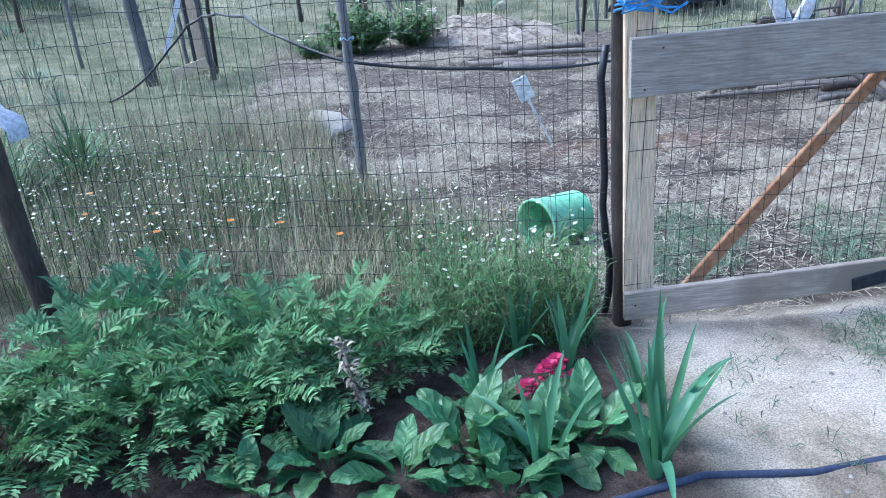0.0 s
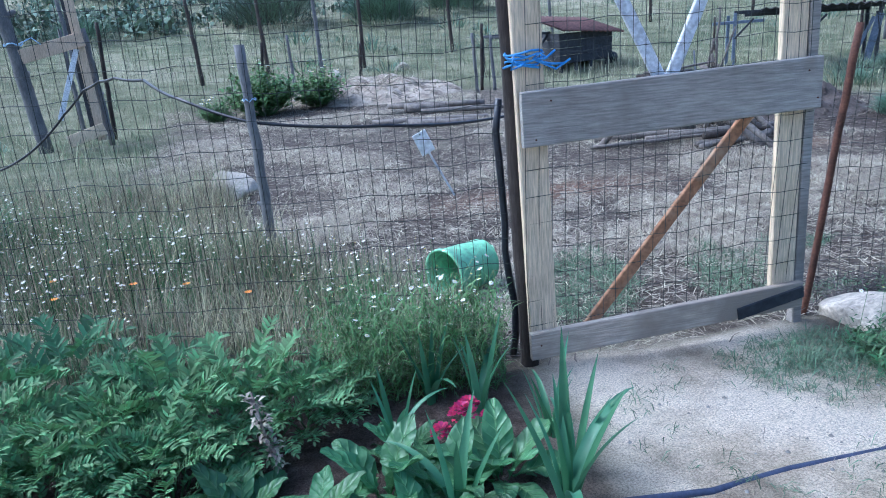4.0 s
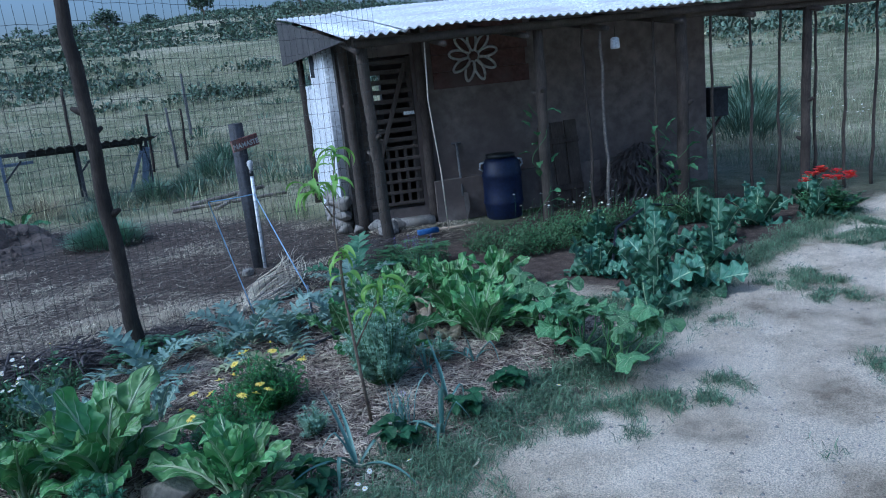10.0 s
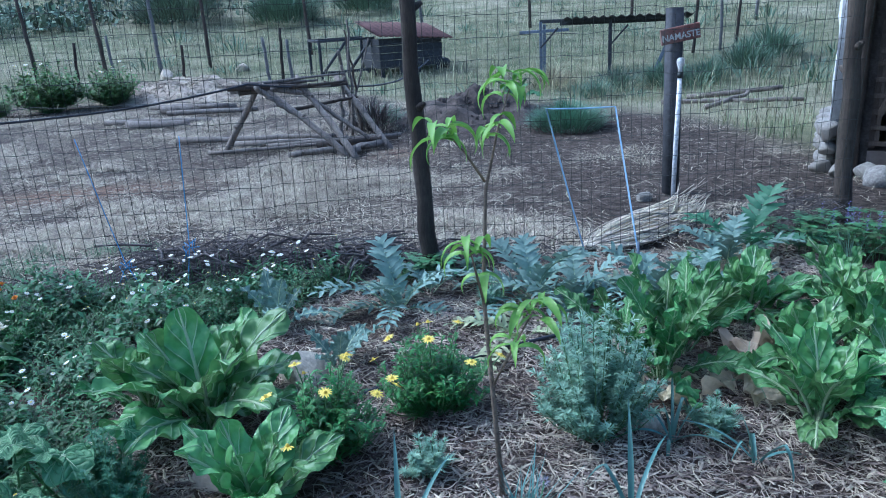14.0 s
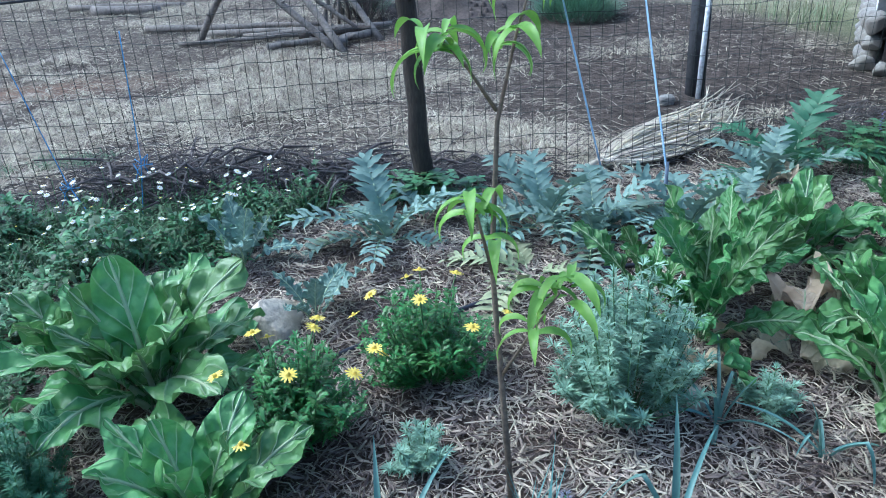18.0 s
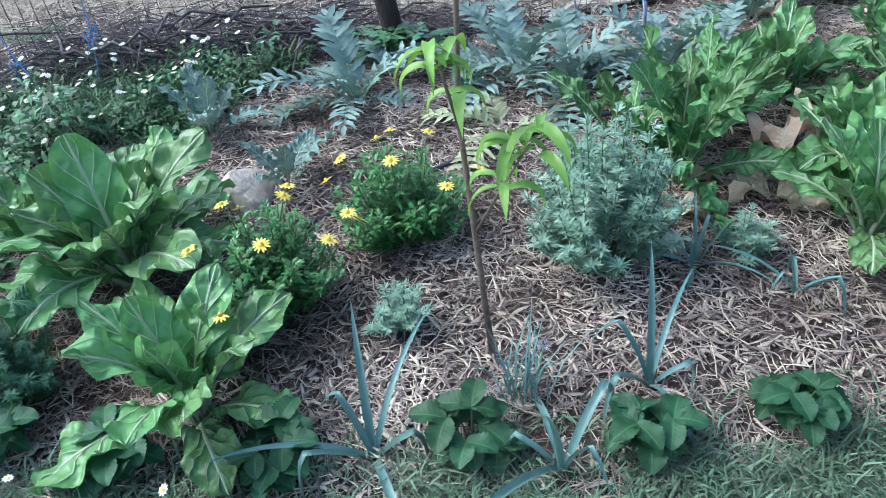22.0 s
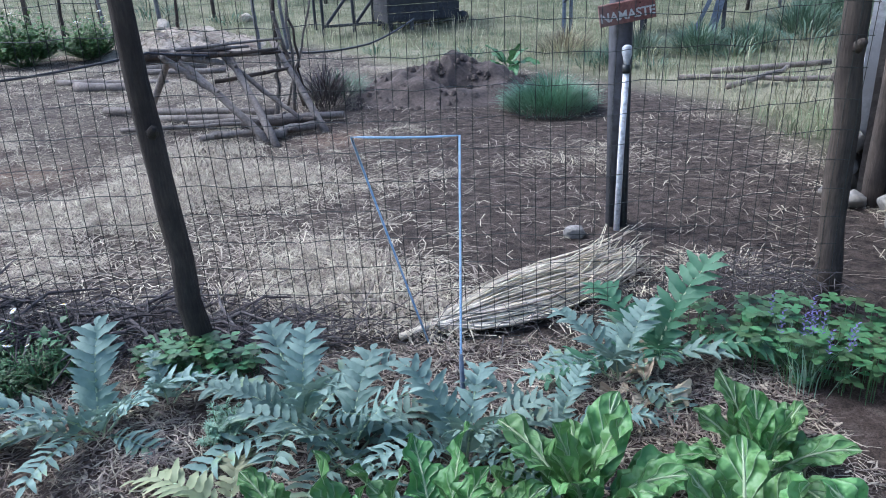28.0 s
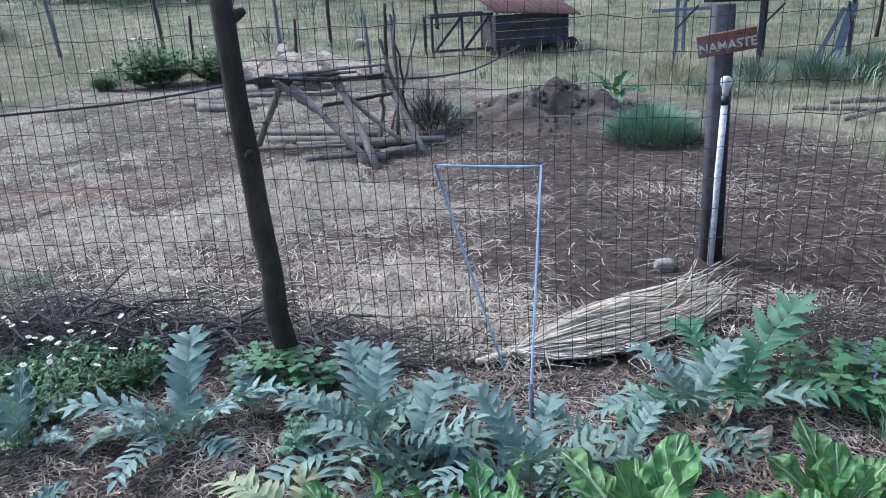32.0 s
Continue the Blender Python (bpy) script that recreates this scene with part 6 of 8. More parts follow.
CHARD = [chard_leaf(i) for i in range(6)]
MUST = [mustard_leaf(i) for i in range(6)]
CARD = [cardoon_leaf(i) for i in range(6)]
CARDY = [cardoon_leaf(i, "yellowing") for i in range(2)]
CARDG = [cardoon_leaf(i, "fern") for i in range(6)]
BROAD = [broad_leaf(i) for i in range(6)]
SILV = [broad_leaf(i, "silver") for i in range(6)]
CABB = [cabbage_leaf(i) for i in range(6)]
IRIS = [iris_blade(i) for i in range(6)]
LEEK = [leek_blade(i) for i in range(6)]
PUMP = [pumpkin_leaf(i) for i in range(4)]
DRYL = [chard_leaf(i, "dry") for i in range(3)]


def rosette(name, x, y, leaves, n, size, label, category, group, seed, spread=0.03, part_name="leaf", lift=0.0):
    rr = random.Random(seed)
    ob = thing(name, (x, y, height(x, y) + lift), label, category, group, rr.uniform(0, 360))
    for k in range(n):
        t = k / max(1, n - 1)
        me = leaves[min(len(leaves) - 1, int(t * len(leaves)))] if len(leaves) == 6 else leaves[k % len(leaves)]
        o = part(part_name, me, None, ob)
        r = spread * (1 - t * 0.7)
        az = k * 2.4 + rr.uniform(-0.3, 0.3)
        o.matrix_basis = turned(az, r * math.cos(az), r * math.sin(az), 0, size * rr.uniform(0.8, 1.15)) @ Matrix.Rotation(radians(rr.uniform(-8, 8)), 4, "Y")
    return ob


# ---- vegetable bed ----
for i, (x, y, q, n) in enumerate([(3.56, 1.16, 1.38, 20), (3.33, 1.36, 1.05, 10), (3.74, 0.60, 1.12, 15), (5.74, 1.45, 1.08, 15), (5.50, 0.66, 1.05, 15), (5.66, 0.95, 1.05, 12), (6.05, 1.20, 1.1, 16), (6.25, 1.54, 0.95, 13), (5.95, 0.95, 1.0, 14), (5.85, 0.72, 0.9, 12), (6.4, 1.1, 1.0, 13)]):
    rosette("chard", x, y, CHARD, n, q, "glossy green chard with pale midribs in the mulch", "chard", "chard plants", 700 + i)
for i, (x, y, q, n) in enumerate([(5.18, 1.10, 1.0, 14), (5.36, 1.28, 0.9, 11), (5.10, 1.28, 0.8, 7)]):
    rosette("leafy_mustard", x, y, MUST, n, q, "tall bright green plant with lobed leaves", "vegetable", "lobed leaf plants", 720 + i)
for i, (x, y, q, n) in enumerate([(4.33, 2.03, 0.80, 9), (4.50, 2.20, 0.5, 5), (4.97, 2.00, 0.90, 11), (5.12, 1.82, 0.75, 7), (5.47, 1.76, 0.82, 10), (5.76, 1.84, 0.6, 6), (6.04, 2.12, 0.72, 8)]):
    rosette("cardoon", x, y, CARD, n, q, "silver-grey cardoon with deeply cut leaves", "cardoon", "cardoons", 740 + i)
rosette("cardoon", 6.19, 2.20, CARDG, 6, 1.0, "green cardoon with broad fern-like leaves by the fence", "cardoon", "cardoons", 760)
o = rosette("cardoon", 4.80, 1.62, CARDY, 4, 0.75, "fading cardoon with yellowed leaves", "cardoon", "cardoons", 761)
rosette("young_cardoon", 3.77, 2.0, SILV, 7, 1.15, "young grey-green cardoon with upright leaves", "cardoon", "young cardoons", 762)
rosette("young_cardoon", 4.02, 1.52, SILV[2:6], 5, 0.95, "small young cardoon beside a pale stone", "cardoon", "young cardoons", 763)
for i, (x, y, q) in enumerate([(5.46, 1.0, 0.95), (5.60, 1.08, 0.7), (5.02, 0.96, 0.55)]):
    rosette("withered_leaves", x, y, DRYL, 4, q, "withered papery tan leaves lying on the mulch", "dead leaves", "withered leaves", 770 + i)
rosette("withered_leaves", 6.10, 2.0, DRYL, 4, 0.6, "withered brown leaves hanging under the cardoon", "dead leaves", "withered leaves", 775)
for i, (x, y, q, n) in enumerate([(4.11, 0.355, 0.95, 7), (4.73, 0.36, 0.9, 6), (4.47, 0.21, 1.0, 6), (5.02, 0.70, 0.66, 8), (5.20, 0.525, 0.72, 6)]):
    rosette("leek", x, y, LEEK, n, q, "blue-green leek with folded drooping blades", "leek", "leeks", 780 + i, 0.012, "blade")


def berry_leaf(seed):
    """Three toothed leaflets on one stalk."""
    s = Shape()
    rr = random.Random(seed)
    ln, el = rr.uniform(0.06, 0.11), radians(rr.uniform(35, 75))
    p = Vector((ln * math.cos(el), 0, ln * math.sin(el)))
    s.tube([(0, 0, 0), p * 0.6 + Vector((0, 0, 0.01)), p], 0.0022, 5, 1, False)
    for d in (-1.5, 0, 1.5):
        s.leaf(Matrix.Translation(p) @ Matrix.Rotation(d, 4, "Z"), 0.072 * rr.uniform(0.85, 1.15), 0.056, rr.uniform(0, 30), 45, lambda t: OVAL(t) * (0.93 + 0.07 * math.sin(t * 60)), 18, 3, 0.35, 0.05, 2, rr.uniform(0, 6), veins=1, crinkle=0.0015)
    return s.mesh("leaf", ["berry", "stem"])


SB = [berry_leaf(k) for k in range(6)]
for i, (x, y) in enumerate([(3.58, 0.49), (3.91, 0.39), (4.31, 0.31), (4.66, 0.22), (4.97, 0.18), (3.31, 0.62)]):
    rr = random.Random(i)
    ob = thing("strawberry_plant", (x, y, height(x, y)), "low dark green strawberry plant at the bed edge", "strawberry", "strawberry plants", i * 70)
    for k in range(8):
        part("leaf", SB[k % 6], None, ob).matrix_basis = turned(k * 2.4 + rr.uniform(-0.3, 0.3), 0, 0, 0, rr.uniform(0.8, 1.15))


def daisy(r, petals, mats, layers=1, cup=15, centre=0.35, seed=0):
    s = Shape()
    rr = random.Random(seed)
    for j in range(layers):
        u = 1 - 0.75 * j / layers
        for k in range(petals):
            a = k * math.tau / petals + j * 0.37 + rr.uniform(-0.08, 0.08)
            s.leaf(Matrix.Rotation(a, 4, "Z") @ Matrix.Translation((r * 0.12, 0, 0.004 * j)), r * u * rr.uniform(0.9, 1.1), r * (4.0 / petals if layers == 1 else 0.5), cup + j * (68 / layers), 20 - 45 * (layers > 1), lambda t: max(0.1, math.sin(math.pi * (0.15 + 0.75 * t)) ** 0.6), 3, 1, 0.15)
    s.tube([(0, 0, -0.002), (0, 0, 0.004), (0, 0, 0.009)], [r * centre, r * centre, r * centre * 0.4], 8, 1)
    return s.mesh("flower", mats)


YF = [daisy(0.0195, 13, ["yellow", "yellow"], 1, 14, 0.3, k) for k in range(3)]
STRAWF = {c: daisy(0.036 if c in ("cream", "petalwhite") else 0.028, 12, [c, "yellow" if c != "orange" else "orange"], 5, 10, 0.2, 9) for c in ("orange", "cream", "pink", "petalwhite", "crimson")}
MARI = daisy(0.017, 10, ["orange", "crimson"], 2, 20, 0.3, 4)


def flower_part(me, parent, x, y, z, tilt, az):
    o = part("flower", me, None, parent)
    o.matrix_basis = Matrix.Translation((x, y, z)) @ Matrix.Rotation(az, 4, "Z") @ Matrix.Rotation(tilt, 4, "Y")
    return o


def bush_mesh(seed, rad, high, shoots, leaf_l, leaf_w, mat, per=14, feathery=False):
    s = Shape()
    rr = random.Random(seed)
    for _ in range(shoots):
        a, u = rr.uniform(0, math.tau), math.sqrt(rr.random())
        tipp = Vector((rad * u * math.cos(a), rad * u * math.sin(a), high * (1 - 0.55 * u * u) * rr.uniform(0.55, 1.12)))
        base = Vector((tipp.x * 0.15, tipp.y * 0.15, 0))
        s.tube([base, base.lerp(tipp, 0.5) + Vector((tipp.x * 0.12, tipp.y * 0.12, 0)), tipp], [0.003, 0.0022, 0.001], 3, 1, False)
        for k in range(per):
            t = (0.4 if feathery else 0.25) + (0.6 if feathery else 0.75) * k / per
            p = base.lerp(tipp, t)
            az = k * 2.4 + a
            ln = leaf_l * rr.uniform(0.7, 1.2) * (1.1 - 0.5 * t)
            if feathery:
                for d in (-1.1, -0.7, -0.3, 0.0, 0.3, 0.7, 1.1):
                    blade(s, p, az + d, ln * (1 - 0.2 * abs(d)), leaf_w, rr.uniform(8, 55), 25)
            else:
                blade(s, p, az, ln, leaf_w, rr.uniform(10, 50), 40)
                el = rr.uniform(15, 45)
                for d in (-0.75, -0.4, 0.4, 0.75):
                    h = ln * (0.34 if abs(d) > 0.5 else 0.55)
                    blade(s, (p.x + h * math.cos(az) * 0.75, p.y + h * math.sin(az) * 0.75, p.z + h * 0.5), az + d, ln * 0.42, leaf_w * 0.7, el, 35)
    return s


def add_bush(shape, mat, parent, size=1.0):
    """Leaves and woody shoots of a bush as two parts."""
    for name, k, m in (("foliage", 0, mat), ("stem", 1, "stem")):
        key = (id(shape), name)
        if key not in BUSHES:
            q = Shape()
            q.v, q.f, q.m = shape.v, [f for f, w in zip(shape.f, shape.m) if w == k], [0] * shape.m.count(k)
            BUSHES[key] = q.mesh(name, m)
        part(name, BUSHES[key], None, parent, kind="stuff").scale = (size,) * 3


BUSHES = {}
EU = [bush_mesh(k, 0.22, 0.31, 80, 0.06, 0.010, "daisyleaf", 13) for k in (11, 12)]
for i, (x, y, fl) in enumerate([(3.95, 0.91, 9), (4.33, 1.08, 9)]):
    rr = random.Random(i)
    ob = thing("yellow_daisy_bush", (x, y, height(x, y)), "low green bush with yellow daisy flowers", "flower bush", "yellow daisy bushes", i * 60)
    add_bush(EU[i], "daisyleaf", ob)
    for k in range(fl):
        a, u = k * 2.4 + i, 0.25 + 0.75 * (k + 0.5) / fl
        r = 0.27 * u
        z = 0.34 - 0.2 * u * u + rr.uniform(-0.02, 0.03)
        s = Shape(); s.tube([(r * 0.6 * math.cos(a), r * 0.6 * math.sin(a), z - 0.10), (r * math.cos(a), r * math.sin(a), z)], 0.0018, 4)
        part("stalk", s, "stem", ob)
        flower_part(YF[k % 3], ob, r * math.cos(a), r * math.sin(a), z, rr.uniform(0.1, 0.6), a)
WORM = bush_mesh(21, 0.21, 0.46, 95, 0.054, 0.0055, "worm", 14, True)
HERB = bush_mesh(23, 0.15, 0.30, 60, 0.04, 0.0032, "fern", 13, True)
WORMS = bush_mesh(22, 0.09, 0.16, 22, 0.045, 0.004, "worm", 9, True)
for x, y, me, lab in [(4.80, 0.78, WORM, "feathery grey-green wormwood bush"), (4.235, 0.73, WORMS, "small feathery grey-green herb"), (5.15, 0.70, WORMS, "small feathery grey-green herb"), (4.73, 1.95, WORMS, "small feathery blue-green herb under the cardoons"), (3.32, 0.78, HERB, "feathery dark green herb at the flower bed edge")]:
    ob = thing("feathery_herb", (x, y, height(x, y)), lab, "herb", "feathery herbs", x * 50)
    add_bush(me, "fern" if me is HERB else "worm", ob)
chv = thing("chives", (4.46, 0.41, height(4.46, 0.41)), "clump of thin chives with faded mauve heads", "chives")
s = Shape()
for k in range(46):
    rr = random.Random(k)
    blade(s, (rr.uniform(-0.04, 0.04), rr.uniform(-0.04, 0.04), 0), rr.uniform(0, 6.3), rr.uniform(0.12, 0.24), 0.0045, rr.uniform(65, 88), 25)
part("foliage", s, "leek", chv)
for k, (dx, dy, z) in enumerate([(0.05, 0.02, 0.13), (-0.07, 0.0, 0.05)]):
    s = Shape()
    for j in range(90):
        rr = random.Random(j)
        d = Vector((rr.gauss(0, 1), rr.gauss(0, 1), rr.gauss(0, 1))).normalized()
        s.leaf(frame_of(Vector((dx, dy, z)) + d * 0.008, d, Vector((d.y, -d.x, 0.3))), 0.012, 0.004, 0, 0, LANCE, 1, 1)
    part("flower_head", s, "mauve", chv, "faded mauve round head")
    s = Shape(); s.tube([(dx * 0.5, dy * 0.5, 0), (dx, dy, z)], 0.002, 4); part("stalk", s, "stem", chv)

# peach sapling
sap = thing("peach_sapling", (4.43, 0.555, height(4.43, 0.555)), "thin young peach tree with drooping bright leaves", "sapling")
s = Shape(); s.tube([(0.0, 0, -0.02), (-0.015, 0.02, 0.3), (-0.03, 0.035, 0.62), (-0.01, 0.055, 0.9), (0.03, 0.07, 1.05), (0.07, 0.08, 1.16)], [0.008, 0.007, 0.0055, 0.0045, 0.003, 0.002], 8); part("stem", s, "bark", sap)
for ends in [((-0.01, 0.06, 0.92), (-0.06, 0.06, 1.0), (-0.11, 0.055, 1.06)), ((-0.03, 0.03, 0.6), (-0.06, 0.0, 0.72), (-0.08, -0.035, 0.79)), ((-0.015, 0.02, 0.36), (0.03, -0.06, 0.52), (0.06, -0.11, 0.62))]:
    s = Shape(); s.tube(ends, [0.004, 0.003, 0.002], 6); part("branch", s, "bark", sap)
PEACH = [one(lambda s, i=i: s.leaf(Matrix(), 0.125, 0.024, 22 + 14 * i, 120 + 25 * (i % 2), LANCE, 9, 1, 0.45, twist=0.7 * (-1) ** i), "leaf", "peach") for i in range(4)]
rr = random.Random(31)
for cx, cy, cz, r, n in [(0.07, 0.08, 1.15, 0.035, 15), (0.03, 0.07, 1.05, 0.03, 8), (-0.11, 0.055, 1.05, 0.03, 13), (-0.08, -0.035, 0.78, 0.025, 9), (-0.045, 0.02, 0.68, 0.02, 3), (0.06, -0.11, 0.62, 0.03, 13), (0.02, -0.05, 0.5, 0.02, 5)]:
    for k in range(n):
        o = part("leaf", PEACH[k % 4], None, sap)
        o.matrix_basis = turned(k * 2.4 + rr.uniform(-0.4, 0.4), cx + rr.uniform(-r, r), cy + rr.uniform(-r, r), cz + rr.uniform(-r, r), rr.uniform(0.7, 1.1))


# pumpkin vines
def pumpkin(name, places, label, group, seed):
    rr = random.Random(seed)
    x0, y0 = places[0]
    ob = thing(name, (x0, y0, height(x0, y0)), label, "pumpkin", group)
    s = Shape(); s.tube([(x - x0, y - y0, 0.03) for x, y in places], 0.008, 6); part("vine", s, "stem", ob)
    for k in range(len(places) * 8):
        j = rr.randrange(len(places))
        x, y = places[j][0] - x0 + rr.uniform(-0.17, 0.17), places[j][1] - y0 + rr.uniform(-0.17, 0.17)
        z = rr.uniform(0.12, 0.30)
        s = Shape(); s.tube([(places[j][0] - x0, places[j][1] - y0, 0.03), (x * 0.9 + 0.1 * (places[j][0] - x0), y * 0.9 + 0.1 * (places[j][1] - y0), z * 0.6), (x, y, z)], [0.005, 0.004, 0.003], 5)
        part("leaf_stalk", s, "stem", ob)
        o = part("leaf", PUMP[k % 4], None, ob)
        o.matrix_basis = Matrix.Translation((x, y, z)) @ Euler((rr.uniform(-0.5, 0.35), rr.uniform(-0.4, 0.4), rr.uniform(0, 6.3))).to_matrix().to_4x4() @ Matrix.Scale(rr.uniform(0.42, 0.76), 4)


pumpkin("pumpkin_vine", [(5.80, 0.55), (5.70, 0.40), (5.58, 0.25), (5.48, 0.05), (5.38, -0.12), (5.75, 0.28), (5.28, -0.24)], "sprawling pumpkin vine with broad pale green leaves", "pumpkin vines", 41)
pumpkin("pumpkin_vine", [(3.05, 0.72), (3.2, 0.80)], "young pumpkin plant with a few round leaves", "pumpkin vines", 42)

# climbing beans on the veranda posts
for i, (lx, top) in enumerate([(1.53, 1.15), (2.66, 0.9), (2.87, 0.8)]):
    p = HUT @ Vector((lx - 0.05, -0.03, 0))
    ob = thing("climbing_bean", (p.x, p.y, height(p.x, p.y)), "thin climbing bean winding up a veranda post", "bean plant", "climbing beans")
    rr = random.Random(900 + i)
    s = Shape(); s.tube([(0.075 * math.cos(k * 0.9), 0.075 * math.sin(k * 0.9), top * k / 16) for k in range(17)], 0.003, 5); part("vine", s, "stem", ob)
    for k in range(13):
        z = top * (0.2 + 0.8 * k / 13)
        a = rr.uniform(0, 6.3)
        part("leaf", BROAD[k % 6], None, ob).matrix_basis = turned(a, 0.07 * math.cos(a), 0.07 * math.sin(a), z, rr.uniform(0.5, 0.85))

# cabbage bed
for i, (x, y, q, n) in enumerate([(6.60, 0.10, 1.15, 13), (6.25, -0.02, 0.9, 10), (7.05, 0.25, 1.1, 13), (7.35, -0.02, 1.05, 12), (7.65, 0.45, 1.1, 12), (8.05, 0.10, 1.1, 12), (8.2, 0.75, 1.0, 11), (8.65, -0.05, 1.1, 12), (8.75, 0.45, 1.1, 12), (9.2, 0.15, 1.0, 11), (7.2, 0.7, 1.0, 11), (7.75, 1.0, 1.0, 11), (9.0, -0.4, 1.0, 11), (9.6, -0.25, 1.0, 11), (6.85, -0.10, 1.0, 11), (6.9, 0.62, 0.9, 10)]):
    rosette("cabbage", x, y, CABB, n - 3, q * 1.15, "open-leaved blue-green cabbage in the far bed", "cabbage", "cabbages", 800 + i, 0.02)
ge = thing("red_geranium", (9.25, -0.50, height(9.25, -0.5)), "geranium with a mass of bright red flowers", "flower")
GER = bush_mesh(51, 0.28, 0.26, 60, 0.06, 0.04, "clover")
add_bush(GER, "clover", ge)
for k in range(11):
    rr = random.Random(k)
    s = Shape()
    cx, cy, cz = rr.uniform(-0.26, 0.26), rr.uniform(-0.2, 0.2), rr.uniform(0.26, 0.36)
    for j in range(22):
        a, e = j * 2.4, rr.uniform(0.1, 1.4)
        s.leaf(Matrix.Translation((cx + 0.03 * math.cos(a) * math.cos(e), cy + 0.03 * math.sin(a) * math.cos(e), cz + 0.03 * math.sin(e))) @ Matrix.Rotation(a, 4, "Z"), 0.035, 0.03, 40, 20, OVAL, 2, 1)
    part("flower_head", s, "red", ge)

# ---- flower bed by the gate ----
def strawflower(x, y, stems, label, seed):
    rr = random.Random(seed)
    ob = thing("strawflower", (x, y, height(x, y)), label, "flower", "strawflowers", 0)
    for dx, dy, z, c in stems:
        s = Shape(); s.tube([(dx * 0.3, dy * 0.3, 0), (dx * 0.8, dy * 0.8, z * 0.6), (dx, dy, z)], [0.004, 0.003, 0.0022], 5); part("stalk", s, "stem", ob)
        s = Shape()
        for k in range(40):
            t = k / 40
            p = Vector((dx * (0.3 + 0.7 * t), dy * (0.3 + 0.7 * t), z * t * 0.95))
            s.leaf(turned(k * 2.4, *p), rr.uniform(0.09, 0.15) * (1.15 - 0.5 * t), 0.026, rr.uniform(10, 55), 55, LANCE, 4, 1, 0.3)
        part("foliage", s, "daisyleaf", ob)
        flower_part(STRAWF[c], ob, dx, dy, z, rr.uniform(0.0, 0.5), rr.uniform(0, 6))


strawflower(2.04, 1.27, [(-0.01, 0.02, 0.575, "orange"), (0.12, -0.14, 0.52, "pink"), (0.15, -0.11, 0.48, "crimson")], "tall strawflower with amber and pink heads", 61)
strawflower(2.71, 1.12, [(-0.06, -0.05, 0.50, "petalwhite"), (0.28, 0.0, 0.48, "cream"), (0.08, 0.0, 0.74, "pink"), (0.09, 0.01, 0.69, "pink")], "tall strawflower with white and pale pink heads", 62)
strawflower(2.45, 1.19, [(0.05, -0.02, 0.57, "pink"), (-0.06, 0.01, 0.6, "petalwhite"), (0.28, 0.25, 0.57, "petalwhite")], "strawflower with small white and pink heads", 63)
strawflower(2.2, 1.02, [(0, 0, 0.30, "cream")], "short strawflower with one pale head", 64)
for i, (x, y) in enumerate([(2.42, 2.0), (2.60, 2.15), (2.35, 1.78), (2.62, 1.92)]):
    ob = thing("marigold", (x, y, height(x, y)), "low marigold with small orange flowers", "flower", "marigolds", i * 50)
    add_bush(EU[i % 2], "daisyleaf", ob)
    for k in range(2):
        rr = random.Random(i * 9 + k)
        flower_part(MARI, ob, rr.uniform(-0.12, 0.12), rr.uniform(-0.12, 0.12), rr.uniform(0.27, 0.31), 0.3, k)

# ---- bed in front of the left fence ----
def toothed(t):
    return max(0.02, LANCE(t) * (0.8 + 0.35 * abs(math.sin(t * 7.9))))


def feather_leaves(seed, ln, pairs, lobe, lw, mat):
    out = []
    for i in range(7):
        rr = random.Random(seed + i)
        out.append(one(lambda s: pinnate(s, Matrix(), ln * rr.uniform(0.8, 1.2), 26 + 9 * i, rr.uniform(35, 75), pairs, lobe, lw, rr, 0.14, 50, segs=5, rib=(0.0016, 1), lobe_bend=18, prof=toothed, ruffle=0.04), "leaf", [mat, "stem"]))
    return out


def feather_clump(name, x, y, q, leaves, rad, high, n, label, group, seed):
    """Stems with feathered leaves at all heights, each leaf a part."""
    rr = random.Random(seed)
    ob = thing(name, (x, y, height(x, y)), label, "herb", group, rr.uniform(0, 360))
    for k in range(n):
        a, u = k * 2.4, math.sqrt((k + 0.5) / n)
        z = high * q * rr.uniform(0.2, 0.95) * (1 - 0.45 * u * u)
        p = (rad * q * 0.8 * u * math.cos(a), rad * q * 0.8 * u * math.sin(a), z)
        if k % 6 == 0:
            s = Shape(); s.tube([(p[0] * 0.4, p[1] * 0.4, 0), p], [0.004, 0.002], 4); part("stalk", s, "stem", ob)
        o = part("leaf", leaves[min(6, int((1 - u) * 6 + rr.uniform(0, 1.8)))], None, ob)
        o.matrix_basis = turned(a + rr.uniform(-0.9, 0.9), *p, q * rr.uniform(0.75, 1.2)) @ Matrix.Rotation(rr.uniform(-0.4, 0.4), 4, "X")


TAN = feather_leaves(71, 0.20, 13, 0.050, 0.0125, "tansy")
BLUF = feather_leaves(91, 0.25, 9, 0.085, 0.021, "bluefern")
for i, (x, y, q) in enumerate([(-0.62, 2.52, 1.05), (-0.32, 2.48, 0.95), (-0.88, 2.42, 1.05), (-1.20, 2.45, 1.0), (-1.55, 2.35, 1.0), (-0.62, 2.24, 0.8), (-1.0, 2.2, 0.85), (-1.4, 2.1, 0.85), (-0.15, 2.55, 0.75), (-1.9, 2.3, 1.0), (-1.75, 2.05, 0.9), (-2.3, 2.2, 1.0)]):
    feather_clump("tansy", x, y, q, TAN, 0.27, 0.28, 68, "dense clump of ferny green tansy leaves", "tansy clumps", 400 + i)
